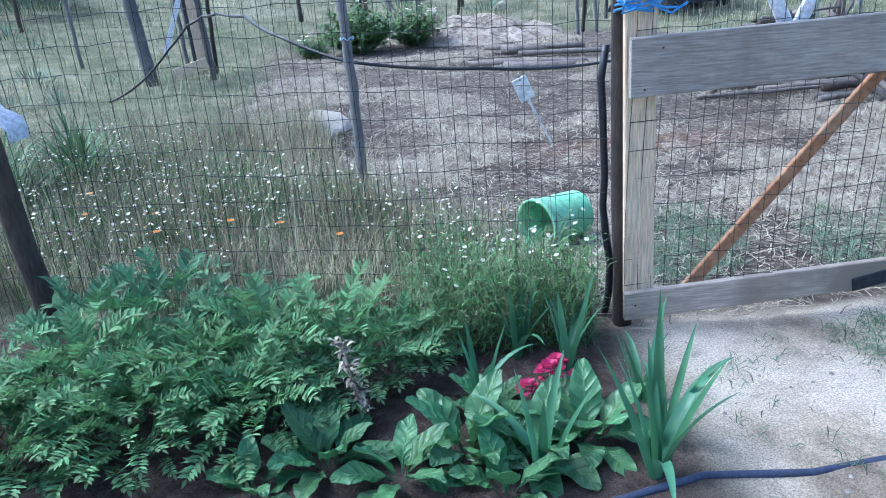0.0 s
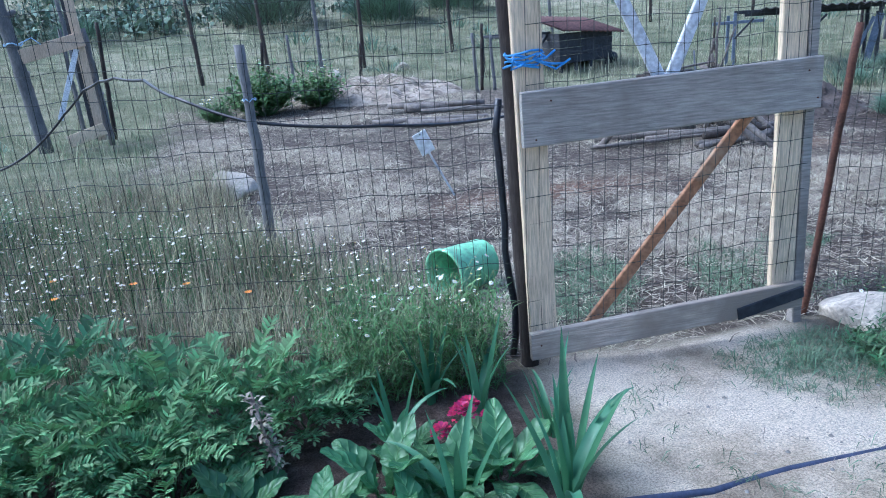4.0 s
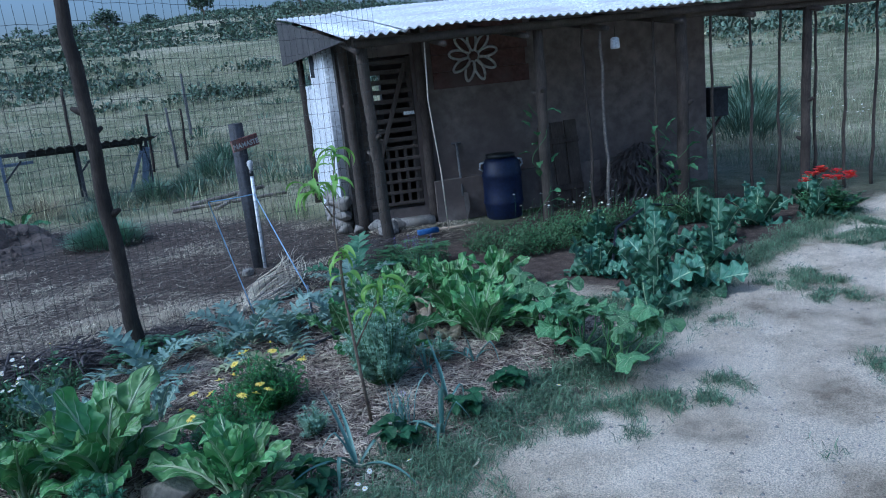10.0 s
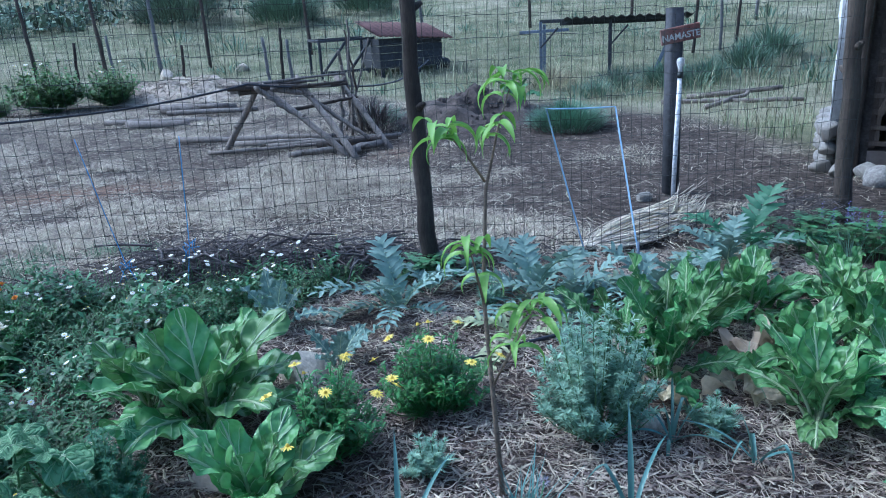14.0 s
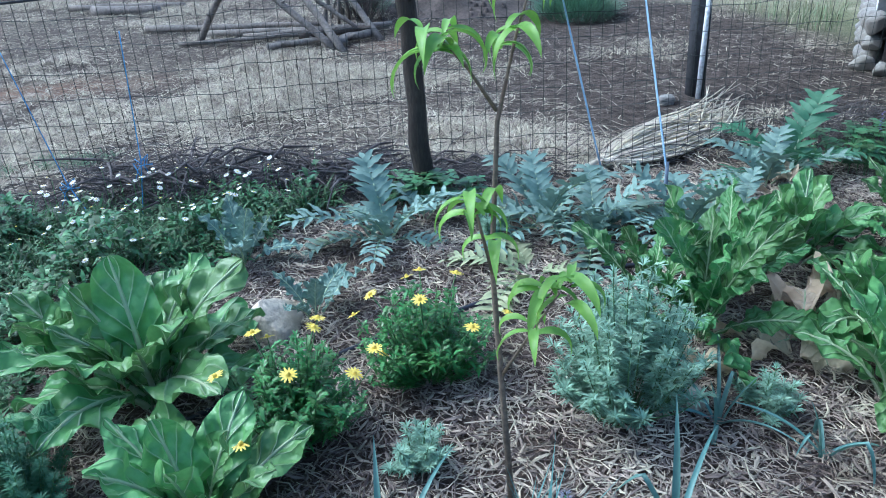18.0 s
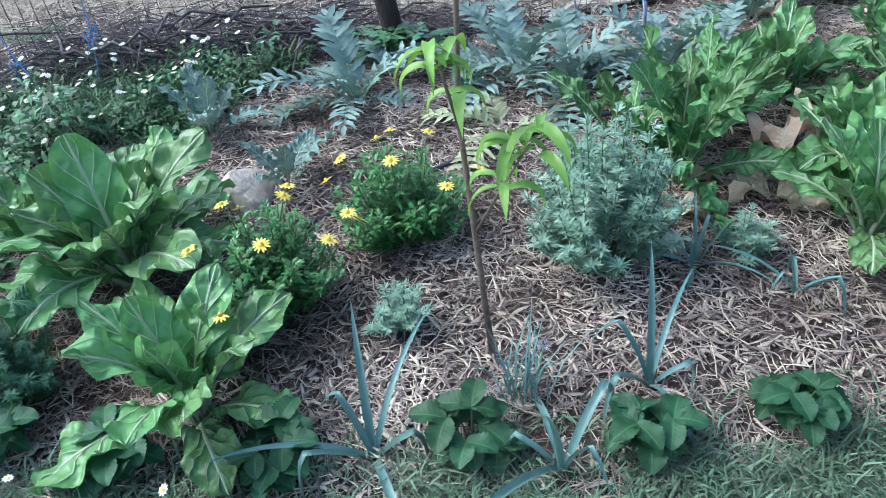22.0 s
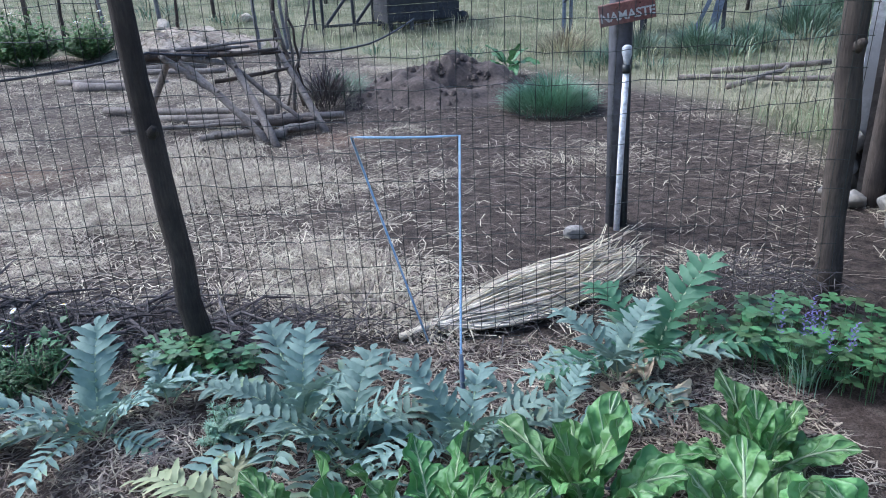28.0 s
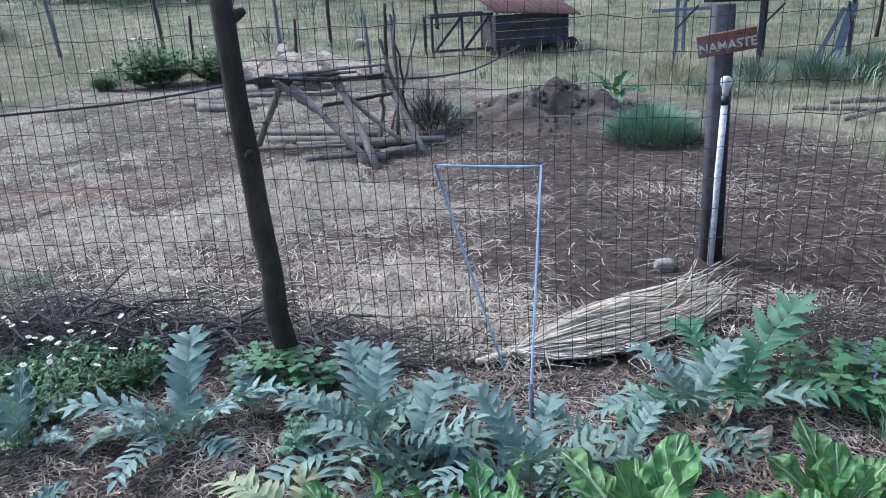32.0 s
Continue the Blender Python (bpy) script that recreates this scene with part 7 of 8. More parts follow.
for i, (x, y, q) in enumerate([(-1.0, 2.86, 0.8), (-0.72, 2.80, 0.68), (-1.35, 2.9, 0.72)]):
    feather_clump("elder_shoot", x, y, q, BLUF, 0.26, 0.42, 30, "taller blue-green shoot with drooping feathered leaves", "feathered shoots", 420 + i)
for i, (x, y, q, n) in enumerate([(-0.40, 2.03, 1.0, 13), (-0.18, 1.92, 0.9, 10), (0.04, 2.0, 1.1, 14), (0.24, 1.95, 1.0, 12), (0.42, 1.98, 1.1, 14), (0.12, 1.80, 1.0, 10), (-0.62, 1.95, 0.8, 9), (0.15, 2.2, 0.8, 9)]):
    rosette("comfrey", x, y, BROAD, n, q, "low clump of broad smooth green leaves", "plant", "broad-leaved clumps", 820 + i, 0.05)
for i, (x, y, q, n) in enumerate([(0.56, 1.78, 1.15, 9), (0.24, 1.85, 0.9, 5), (0.13, 2.27, 0.75, 6), (0.48, 2.40, 0.85, 8), (0.32, 2.52, 0.75, 7), (0.66, 2.15, 0.8, 6), (0.64, 1.93, 0.95, 6)]):
    rosette("iris", x, y, IRIS, n, q, "clump of upright sword-shaped iris leaves", "iris", "iris clumps", 840 + i, 0.03, "blade")
rf = thing("crimson_flower", (0.35, 2.20, height(0.35, 2.2)), "crimson sweet-william flower heads among leaves", "flower")
for k, (dx, dy, z, q) in enumerate([(0, -0.02, 0.13, 1.0), (0.10, -0.02, 0.09, 0.85), (-0.08, -0.04, 0.09, 0.7), (0.04, 0.04, 0.12, 0.8)]):
    s = Shape()
    rr = random.Random(k)
    for j in range(80):
        a, e = j * 2.4, rr.uniform(-0.1, 1.5)
        d = Vector((math.cos(a) * math.cos(e), math.sin(a) * math.cos(e), math.sin(e)))
        s.leaf(Matrix.Translation(Vector((dx, dy, z)) + d * 0.036 * q) @ Matrix.Rotation(a, 4, "Z"), 0.017, 0.017, rr.uniform(0, 60), 20, OVAL, 2, 1, 0.2)
    part("flower_head", s, "crimson", rf)
    s = Shape(); s.tube([(dx * 0.4, dy * 0.4, 0), (dx, dy, z)], 0.003, 4); part("stalk", s, "stem", rf)
dst = thing("dry_flower_stalk", (-0.27, 2.20, height(-0.27, 2.2)), "withered brown flower stalk", "dead plant")
s = Shape()
for k in range(120):
    rr = random.Random(k)
    t = rr.random()
    blade(s, (rr.uniform(-0.02, 0.02) - 0.05 * t, rr.uniform(-0.02, 0.02), 0.05 + 0.28 * t), rr.uniform(0, 6.3), 0.03, 0.012, rr.uniform(-40, 40), 40)
s.tube([(0, 0, 0), (-0.05, 0, 0.34)], 0.004, 5)
part("stalk", s, "straw", dst)

# ---- ground cover, grass, litter ----
def daisies(s, x, y, z, r, rr, stem_mat=2):
    """A small white daisy on a thin stalk."""
    g = height(x, y)
    s.tube([(x, y, g), (x + rr.uniform(-0.02, 0.02), y + rr.uniform(-0.02, 0.02), z)], 0.0011, 3, stem_mat, False)
    tx, ty = rr.uniform(-0.5, 0.5), rr.uniform(-0.5, 0.5)
    n = 9
    vs = [(x, y, z + 0.002)]
    for k in range(2 * n):
        a = k * math.pi / n
        q = r if k % 2 else r * 0.68
        dx, dy = q * math.cos(a), q * math.sin(a)
        vs.append((x + dx, y + dy, z + tx * dx + ty * dy + 0.002))
    s.add(vs, [(0, 1 + k, 1 + (k + 1) % (2 * n)) for k in range(2 * n)], 0)
    c = r * 0.36
    vs = [(x, y, z + 0.006)] + [(x + c * math.cos(k * 1.05), y + c * math.sin(k * 1.05), z + 0.0035) for k in range(6)]
    s.add(vs, [(0, 1 + k, 1 + (k + 1) % 6) for k in range(6)], 1)


def in_poly(x, y, poly):
    inside = False
    for (x0, y0), (x1, y1) in zip(poly, poly[1:] + poly[:1]):
        if (y0 > y) != (y1 > y) and x < (x1 - x0) * (y - y0) / (y1 - y0) + x0:
            inside = not inside
    return inside


def scatter(poly, n, seed):
    rr = random.Random(seed)
    xs, ys = [p[0] for p in poly], [p[1] for p in poly]
    made = 0
    while made < n:
        x, y = rr.uniform(min(xs), max(xs)), rr.uniform(min(ys), max(ys))
        if in_poly(x, y, poly):
            made += 1
            yield x, y, rr


FLOWER_BED = [(2.05, 2.35), (2.5, 2.62), (3.3, 2.60), (4.1, 2.52), (4.0, 2.25), (3.75, 1.95), (3.2, 1.65), (3.15, 1.05), (2.9, 0.75), (2.4, 0.68), (2.05, 0.95), (1.9, 1.5)]
cover = Shape()
for x, y, rr in scatter(FLOWER_BED, 4600, 901):
    h = 0.02 + 0.30 * max(0, 1.5 * noise.noise((x * 2.6, y * 2.6, 2)) + 0.2)
    if noise.noise((x * 3.1, y * 3.1, 7)) < -0.12:
        continue
    g = height(x, y)
    z = g + h * rr.uniform(0.3, 1.0)
    for k in range(3):
        blade(cover, (x, y, z), rr.uniform(0, 6.3), rr.uniform(0.025, 0.07), rr.uniform(0.010, 0.027), rr.uniform(-5, 65), 50)
whole("flower_bed_greens", cover, "clover", "mixed low green leaves covering the flower bed", "ground cover", kind="stuff")
weeds = Shape()
for x, y, rr in scatter([(1.9, 1.55), (2.1, 0.8), (2.5, 0.58), (3.1, 0.6), (3.3, 1.0), (2.9, 1.4), (2.4, 2.0), (2.05, 2.3)], 1500, 902):
    p = (x, y, height(x, y))
    for k in range(4):
        blade(weeds, p, rr.uniform(0, 6.3), rr.uniform(0.05, 0.15), rr.uniform(0.005, 0.016), rr.uniform(25, 85), 60)
for x, y, rr in scatter([(2.2, 2.4), (2.6, 2.6), (3.4, 2.6), (4.2, 2.5), (3.8, 2.1), (2.8, 1.9)], 700, 912):
    p = (x, y, height(x, y))
    for k in range(4):
        blade(weeds, p, rr.uniform(0, 6.3), rr.uniform(0.08, 0.2), rr.uniform(0.006, 0.014), rr.uniform(35, 85), 50)
for x, y, rr in scatter(FLOWER_BED, 1700, 923):
    if noise.noise((x * 4, y * 4, 17)) < -0.05:
        continue
    hgt = rr.uniform(0.06, 0.22)
    lx, ly = rr.uniform(-0.05, 0.05), rr.uniform(-0.05, 0.05)
    for k in range(9):
        t = 0.25 + 0.75 * k / 9
        blade(weeds, (x + lx * t, y + ly * t, height(x, y) + hgt * t), k * 2.4 + x, rr.uniform(0.018, 0.04), rr.uniform(0.004, 0.010), rr.uniform(10, 60), 40)
for x, y, rr in scatter([(7.3, 2.05), (8.7, 1.0), (9.6, 0.55), (8.8, 0.45), (7.5, 1.1), (7.0, 1.4)], 1500, 925):
    if noise.noise((x * 2, y * 2, 19)) < -0.15:
        continue
    hgt = rr.uniform(0.05, 0.24)
    for k in range(8):
        t = 0.2 + 0.8 * k / 8
        blade(weeds, (x + 0.03 * t, y, height(x, y) + hgt * t), k * 2.4 + x, rr.uniform(0.03, 0.07), rr.uniform(0.006, 0.016), rr.uniform(10, 60), 40)
whole("bed_weeds", weeds, "weed", "rough green weeds between the flowers", "weeds", kind="stuff")
dz = Shape()
for x, y, rr in scatter(FLOWER_BED, 150, 903):
    daisies(dz, x, y, height(x, y) + rr.uniform(0.14, 0.26), rr.uniform(0.009, 0.014), rr)
for x, y, rr in scatter([(1.95, 1.5), (2.1, 0.75), (2.6, 0.55), (3.2, 0.6), (3.0, 1.1), (2.3, 1.6)], 75, 904):
    daisies(dz, x, y, height(x, y) + rr.uniform(0.10, 0.24), rr.uniform(0.010, 0.016), rr)
for x, y, rr in scatter([(2.9, 2.62), (4.1, 2.55), (3.7, 2.0), (2.9, 1.9)], 60, 905):
    daisies(dz, x, y, height(x, y) + rr.uniform(0.18, 0.28), rr.uniform(0.011, 0.015), rr)
for x, y, rr in scatter([(3.4, 0.45), (5.0, -0.02), (5.0, -0.15), (3.4, 0.25)], 9, 906):
    daisies(dz, x, y, height(x, y) + rr.uniform(0.08, 0.13), 0.012, rr)
for x, y, rr in scatter([(7.6, 1.2), (9.0, 0.9), (9.2, 1.4), (8.0, 2.0)], 60, 907):
    daisies(dz, x, y, height(x, y) + rr.uniform(0.15, 0.35), 0.013, rr)
whole("white_daisies", dz, ["petalwhite", "yellow", "stem"], "many small white daisies with yellow centres", "daisies", kind="stuff")

# meadow behind the left fence
MEADOW = [(-4.5, 4.2), (-1.5, 3.42), (0.72, 2.82), (0.5, 3.5), (0.1, 4.2), (-0.3, 5.2), (-0.5, 6.8), (-4.8, 7.2)]
me_s, gr_s, fl_s = Shape(), Shape(), Shape()
for x, y, rr in scatter(MEADOW, 8200, 911):
    g = height(x, y)
    dens = noise.noise((x * 1.4, y * 1.4, 4))
    q = 0.75 + 0.5 * dens
    tgt = me_s if rr.random() < 0.72 - 0.5 * dens else gr_s
    for k in range(3):
        blade(tgt, (x + rr.uniform(-0.02, 0.02), y + rr.uniform(-0.02, 0.02), g), rr.uniform(0, 6.3), rr.uniform(0.15, 0.42) * q, rr.uniform(0.003, 0.007), rr.uniform(50, 88), rr.uniform(10, 70))
for x, y, rr in scatter(MEADOW[:4] + [(0.3, 3.6), (-0.3, 4.4), (-1.5, 5.6), (-4.6, 5.8)], 2600, 913):
    if noise.noise((x * 1.1, y * 1.1, 8)) > -0.25:
        daisies(fl_s, x, y, height(x, y) + rr.uniform(0.14, 0.46), rr.uniform(0.0055, 0.0105), rr)
for x, y, rr in scatter(MEADOW, 3600, 924):
    for k in range(2):
        blade(me_s, (x + rr.uniform(-0.02, 0.02), y + rr.uniform(-0.02, 0.02), height(x, y)), rr.uniform(0, 6.3), rr.uniform(0.28, 0.58), rr.uniform(0.002, 0.004), rr.uniform(68, 89), rr.uniform(5, 50))
whole("meadow_grass", me_s, "meadow", "tall dry meadow grass behind the fence", "grass", kind="stuff")
whole("meadow_greens", gr_s, "greengrass", "green grass growing through the meadow", "grass", kind="stuff")
whole("meadow_daisies", fl_s, ["petalwhite", "yellow", "stem"], "many white meadow daisies on thin stalks", "daisies", kind="stuff")
mari = Shape()
for x, y, rr in scatter([(-1.6, 3.6), (0.0, 3.2), (-0.2, 4.0), (-1.8, 4.6)], 7, 914):
    z = height(x, y) + rr.uniform(0.2, 0.34)
    for k in range(10):
        mari.leaf(turned(k * 0.63, x, y, z), 0.022, 0.012, 20, 10, OVAL, 2, 1)
whole("wild_marigolds", mari, "orange", "scattered orange wild marigolds in the meadow", "flowers", kind="stuff")
# upright feathery plants behind the irises
ch_s = Shape()
for x, y, rr in scatter([(0.0, 2.55), (0.62, 2.5), (0.68, 2.72), (0.1, 2.86), (-0.1, 2.8)], 300, 915):
    g = height(x, y)
    hgt, lx, ly = rr.uniform(0.24, 0.48), rr.uniform(-0.06, 0.06), rr.uniform(-0.06, 0.06)
    for k in range(16):
        t = k / 16
        blade(ch_s, (x + lx * t, y + ly * t, g + hgt * t), rr.uniform(0, 6.3), rr.uniform(0.04, 0.09), 0.006, rr.uniform(20, 70), 40)
whole("chamomile_stems", ch_s, "bushleaf", "upright feathery green stems behind the irises", "plants", kind="stuff")
cd = Shape()
for x, y, rr in scatter([(0.0, 2.55), (0.62, 2.5), (0.68, 2.72), (0.1, 2.86), (-0.1, 2.8)], 46, 916):
    daisies(cd, x, y, height(x, y) + rr.uniform(0.26, 0.46), 0.011, rr)
whole("chamomile_flowers", cd, ["petalwhite", "yellow", "stem"], "small white chamomile flowers above the stems", "flowers", kind="stuff")

# clover at the fence end, lavender
cl = Shape()
for x, y, rr in list(scatter([(6.3, 2.42), (6.88, 2.30), (7.05, 1.98), (6.8, 1.78), (6.5, 2.0)], 210, 917)) + list(scatter([(4.3, 2.52), (4.75, 2.5), (4.8, 2.3), (4.4, 2.3)], 110, 918)):
    z = height(x, y) + (rr.uniform(0.03, 0.19) if x > 5.5 else rr.uniform(0.03, 0.12))
    cl.tube([(x, y, height(x, y)), (x, y, z)], 0.0015, 3, 1, False)
    a = rr.uniform(0, 6.3)
    for k in range(3):
        cl.leaf(turned(a + k * 2.1, x, y, z), 0.042, 0.036, 12, 20, OVAL, 2, 1, 0.1)
whole("clover_patch", cl, ["clover", "stem"], "tall three-leaved clover against the fence", "clover", kind="stuff")
lav = thing("lavender", (6.62, 1.96, height(6.62, 1.96)), "small lavender with blue-violet flower spikes", "lavender")
s, s2 = Shape(), Shape()
for k in range(60):
    rr = random.Random(k)
    a, u = rr.uniform(0, 6.3), rr.uniform(0, 0.1)
    p = (u * math.cos(a), u * math.sin(a), 0)
    blade(s, p, a, rr.uniform(0.12, 0.24), 0.005, rr.uniform(60, 88), 20)
    if k % 6 == 0:
        for j in range(14):
            blade(s2, (p[0] * 1.6, p[1] * 1.6, 0.20 + 0.006 * j), j * 2.4, 0.014, 0.007, 30, 10)
part("foliage", s, "worm", lav)
part("flower_spike", s2, "violet", lav, kind="stuff")

# straw over the run
st_s = Shape()
rr = random.Random(921)
n = 0
while n < 96000:
    x, y = rr.uniform(-1.4, 8.4), rr.uniform(2.55, 12.5)
    zz = zones(x, y)
    w = zz[2] * (1 - 0.8 * zz[5])
    patch = 0.12 + 1.9 * noise.noise((x * 0.9 + 3, y * 0.9, 6)) + 0.6 * noise.noise((x * 3.2, y * 3.2, 11)) + 0.5 * math.exp(-(((x - 3.4) / 1.5) ** 2 + ((y - 4.6) / 1.2) ** 2)) - 0.22 * smooth_step(4.2, 5.2, x)
    if rr.random() > w * max(0.10, patch) * (1.0 if y < 5.5 else 0.5):
        continue
    n += 1
    g = height(x, y)
    a, ln, wd = rr.gauss(6.3 * noise.noise((x * 1.3, y * 1.3, 15)), 1.0), rr.uniform(0.05, 0.27) ** 1.2, rr.uniform(0.0010, 0.0030)
    c, q = math.cos(a), math.sin(a)
    b = rr.uniform(-1.1, 1.1)
    pile = 0.012 + 0.03 * max(0.0, patch)
    z0, z1, z2 = g + rr.uniform(0.003, pile), g + rr.uniform(0.006, pile * 1.4), g + rr.uniform(0.003, pile)
    x1, y1 = x + c * ln / 2, y + q * ln / 2
    c2, q2 = math.cos(a + b), math.sin(a + b)
    x2, y2 = x1 + c2 * ln / 2, y1 + q2 * ln / 2
    st_s.add([(x - q * wd, y + c * wd, z0), (x + q * wd, y - c * wd, z0), (x1 - q * wd, y1 + c * wd, z1), (x1 + q * wd, y1 - c * wd, z1), (x2 - q2 * wd, y2 + c2 * wd, z2), (x2 + q2 * wd, y2 - c2 * wd, z2)], [(0, 1, 3, 2), (2, 3, 5, 4)])
whole("straw_litter", st_s, "straw", "loose dry straw scattered over the run", "straw", kind="stuff")
gz_s = Shape()
for x, y, rr in scatter([(1.0, 2.85), (3.4, 2.8), (3.0, 3.6), (1.6, 4.0), (0.8, 3.8)], 2600, 922):
    if noise.noise((x * 1.7, y * 1.7, 23)) < -0.10 + (0.2 if x < 1.9 else 0):
        continue
    for k in range(4):
        blade(gz_s, (x + rr.uniform(-0.02, 0.02), y + rr.uniform(-0.02, 0.02), height(x, y)), rr.uniform(0, 6.3), rr.uniform(0.04, 0.13), rr.uniform(0.002, 0.004), rr.uniform(15, 75), 60)
whole("run_grass", gz_s, "pathgrass", "thin trampled grass inside the gate", "grass", kind="stuff")

# wood chips over the bed
ck = Shape()
rr = random.Random(931)
n = 0
while n < 58000:
    x, y = rr.uniform(2.9, 6.6), rr.uniform(-0.25, 2.5)
    if rr.random() > zones(x, y)[1] * (0.8 + 0.7 * noise.noise((x * 3, y * 3, 21))) or (x < 3.1 and y > 1.0):
        continue
    n += 1
    big = rr.random() < 0.22
    a = rr.uniform(0, math.tau)
    ln, wd = (rr.uniform(0.02, 0.06), rr.uniform(0.002, 0.006)) if big else (0.008 + 0.06 * rr.random() ** 1.6, rr.uniform(0.0007, 0.0024))
    th = wd * rr.uniform(0.4, 0.9)
    z, tl, b = height(x, y) + rr.uniform(0.001, 0.018), rr.uniform(-0.35, 0.35), rr.uniform(-0.35, 0.35)
    dz2 = math.sin(tl) * ln / 2
    vs = []
    for e in (-1, 0, 1):
        c, q = math.cos(a + b * e), math.sin(a + b * e)
        w = wd * (0.5 if e else 1)
        for o, up in ((-w, 0), (w, 0), (0, th)):
            vs.append((x + c * e * ln / 2 - q * o, y + q * e * ln / 2 + c * o, z + e * dz2 + up))
    ck.add(vs, [(0, 2, 5, 3), (2, 1, 4, 5), (3, 5, 8, 6), (5, 4, 7, 8)])
for k in range(6500):
    x, y = rr.uniform(3.1, 6.6), rr.uniform(-0.1, 2.4)
    if zones(x, y)[1] < 0.5:
        continue
    a, ln, wd, b = rr.uniform(0, math.tau), rr.uniform(0.04, 0.13), rr.uniform(0.0008, 0.0020), rr.uniform(-0.5, 0.5)
    z = height(x, y) + rr.uniform(0.008, 0.022)
    vs = []
    for e in (-1, 0, 1):
        c, q = math.cos(a + b * e), math.sin(a + b * e)
        for o, up in ((-wd, 0), (wd, 0), (0, wd)):
            vs.append((x + c * e * ln / 2 - q * o, y + q * e * ln / 2 + c * o, z + up + 0.003 * (1 - abs(e))))
    ck.add(vs, [(0, 2, 5, 3), (2, 1, 4, 5), (3, 5, 8, 6), (5, 4, 7, 8)])
whole("wood_chips", ck, "chip", "coarse shredded wood-chip mulch over the bed", "mulch", kind="stuff", smooth=False)

# pebbles and bits of straw on the sand
pb, sb = Shape(), Shape()
rr = random.Random(935)
n = 0
while n < 5200:
    x, y = rr.uniform(-0.6, 9.0), rr.uniform(-1.6, 2.5)
    if rr.random() > zones(x, y)[0]:
        continue
    n += 1
    z, r = height(x, y), 0.002 + 0.009 * rr.random() ** 4
    if n % 3:
        a = rr.uniform(0, 6.3)
        pb.add([(x + r * rr.uniform(0.7, 1.2) * math.cos(a + k * 1.257), y + r * rr.uniform(0.7, 1.2) * math.sin(a + k * 1.257), z - 0.001) for k in range(5)] + [(x, y, z + r * 0.8)], [(k, (k + 1) % 5, 5) for k in range(5)])
    else:
        blade(sb, (x, y, z + 0.004), rr.uniform(0, 6.3), rr.uniform(0.02, 0.09), rr.uniform(0.001, 0.003), 2, 4)
whole("path_pebbles", pb, "greystone", "fine gravel scattered on the sandy path", "gravel", kind="stuff")
whole("path_straw", sb, "straw", "bits of straw on the sandy path", "straw", kind="stuff")

# grass on the path edges
pg = Shape()
rr = random.Random(941)
n = 0
while n < 20000:
    x, y = rr.uniform(-1.5, 9.5), rr.uniform(-2.0, 2.5)
    sand = zones(x, y)[0]
    edge = math.exp(-((y - path_y(x) - (0.07 if x > 2.2 else -0.06)) / (0.11 if x > 2.2 else 0.13)) ** 2)
    if x < 1.8:
        edge *= 0.3
    patch = max(0.0, noise.noise((x * 1.6, y * 1.6, 12)) - 0.03) * 1.6 * (sand > 0.5)
    tuft = math.exp(-(((x - 1.9) / 0.25) ** 2 + ((y - 2.3) / 0.2) ** 2))
    if rr.random() > max(edge, patch * (3.0 * max(0.0, 0.35 + 2.0 * noise.noise((x * 7, y * 7, 14))) if x > 4.5 else 1.5) if x > 2.6 else patch * 0.12, tuft):
        continue
    n += 1
    for k in range(4):
        blade(pg, (x + rr.uniform(-0.02, 0.02), y + rr.uniform(-0.02, 0.02), height(x, y)), rr.uniform(0, 6.3), rr.uniform(0.02, 0.085), rr.uniform(0.002, 0.005), rr.uniform(15, 75), 50)
for k in range(3400):
    x = rr.uniform(3.1, 5.9)
    y = path_y(x) + rr.gauss(0.09, 0.09)
    if noise.noise((x * 5, y * 5, 33)) < -0.12 or y > path_y(x) + 0.40:
        continue
    for j in range(5):
        blade(pg, (x + rr.uniform(-0.02, 0.02), y + rr.uniform(-0.02, 0.02), height(x, y)), rr.uniform(0, 6.3), rr.uniform(0.03, 0.11), rr.uniform(0.002, 0.006), rr.uniform(20, 80), 55)
whole("path_grass", pg, "pathgrass", "short green grass along the trodden path", "grass", kind="stuff")

# brushwood along the fence foot
bs = Shape()
rr = random.Random(951)
for k in range(3600):
    x = rr.uniform(2.3, 7.0) if k % 3 else rr.uniform(3.1, 4.9)
    y = fence_y(x) + abs(rr.gauss(0, 0.16)) + 0.03
    if 5.15 < x < 6.45 and k % 5:
        continue
    heap_h = 0.06 + 0.09 * max(0, math.sin(x * 2.1 + 0.6)) + (0.08 if 6.3 < x < 7.0 or 2.9 < x < 4.4 else 0)
    z = height(x, y) + rr.uniform(0.0, heap_h)
    a = rr.gauss(0, 0.9) + (math.pi if rr.random() < 0.5 else 0)
    ln = rr.uniform(0.08, 0.38)
    p0 = Vector((x, y, z))
    d = Vector((math.cos(a), math.sin(a), rr.uniform(-0.2, 0.28)))
    p1 = p0 + d * ln * 0.5 + Vector((0, 0, rr.uniform(0, 0.05)))
    p2 = p0 + d * ln + Vector((rr.uniform(-0.05, 0.05), rr.uniform(-0.05, 0.05), -0.02))
    p2.z = max(p2.z, height(p2.x, p2.y) + 0.004)
    r = rr.uniform(0.0008, 0.0026) if k % 12 else rr.uniform(0.005, 0.010)
    bs.tube([p0, p1, p2], [r, r * 0.85, r * 0.4], 4, 0, False)
whole("fence_brushwood", bs, "twig", "dark tangled brushwood along the fence foot", "brushwood", kind="stuff")
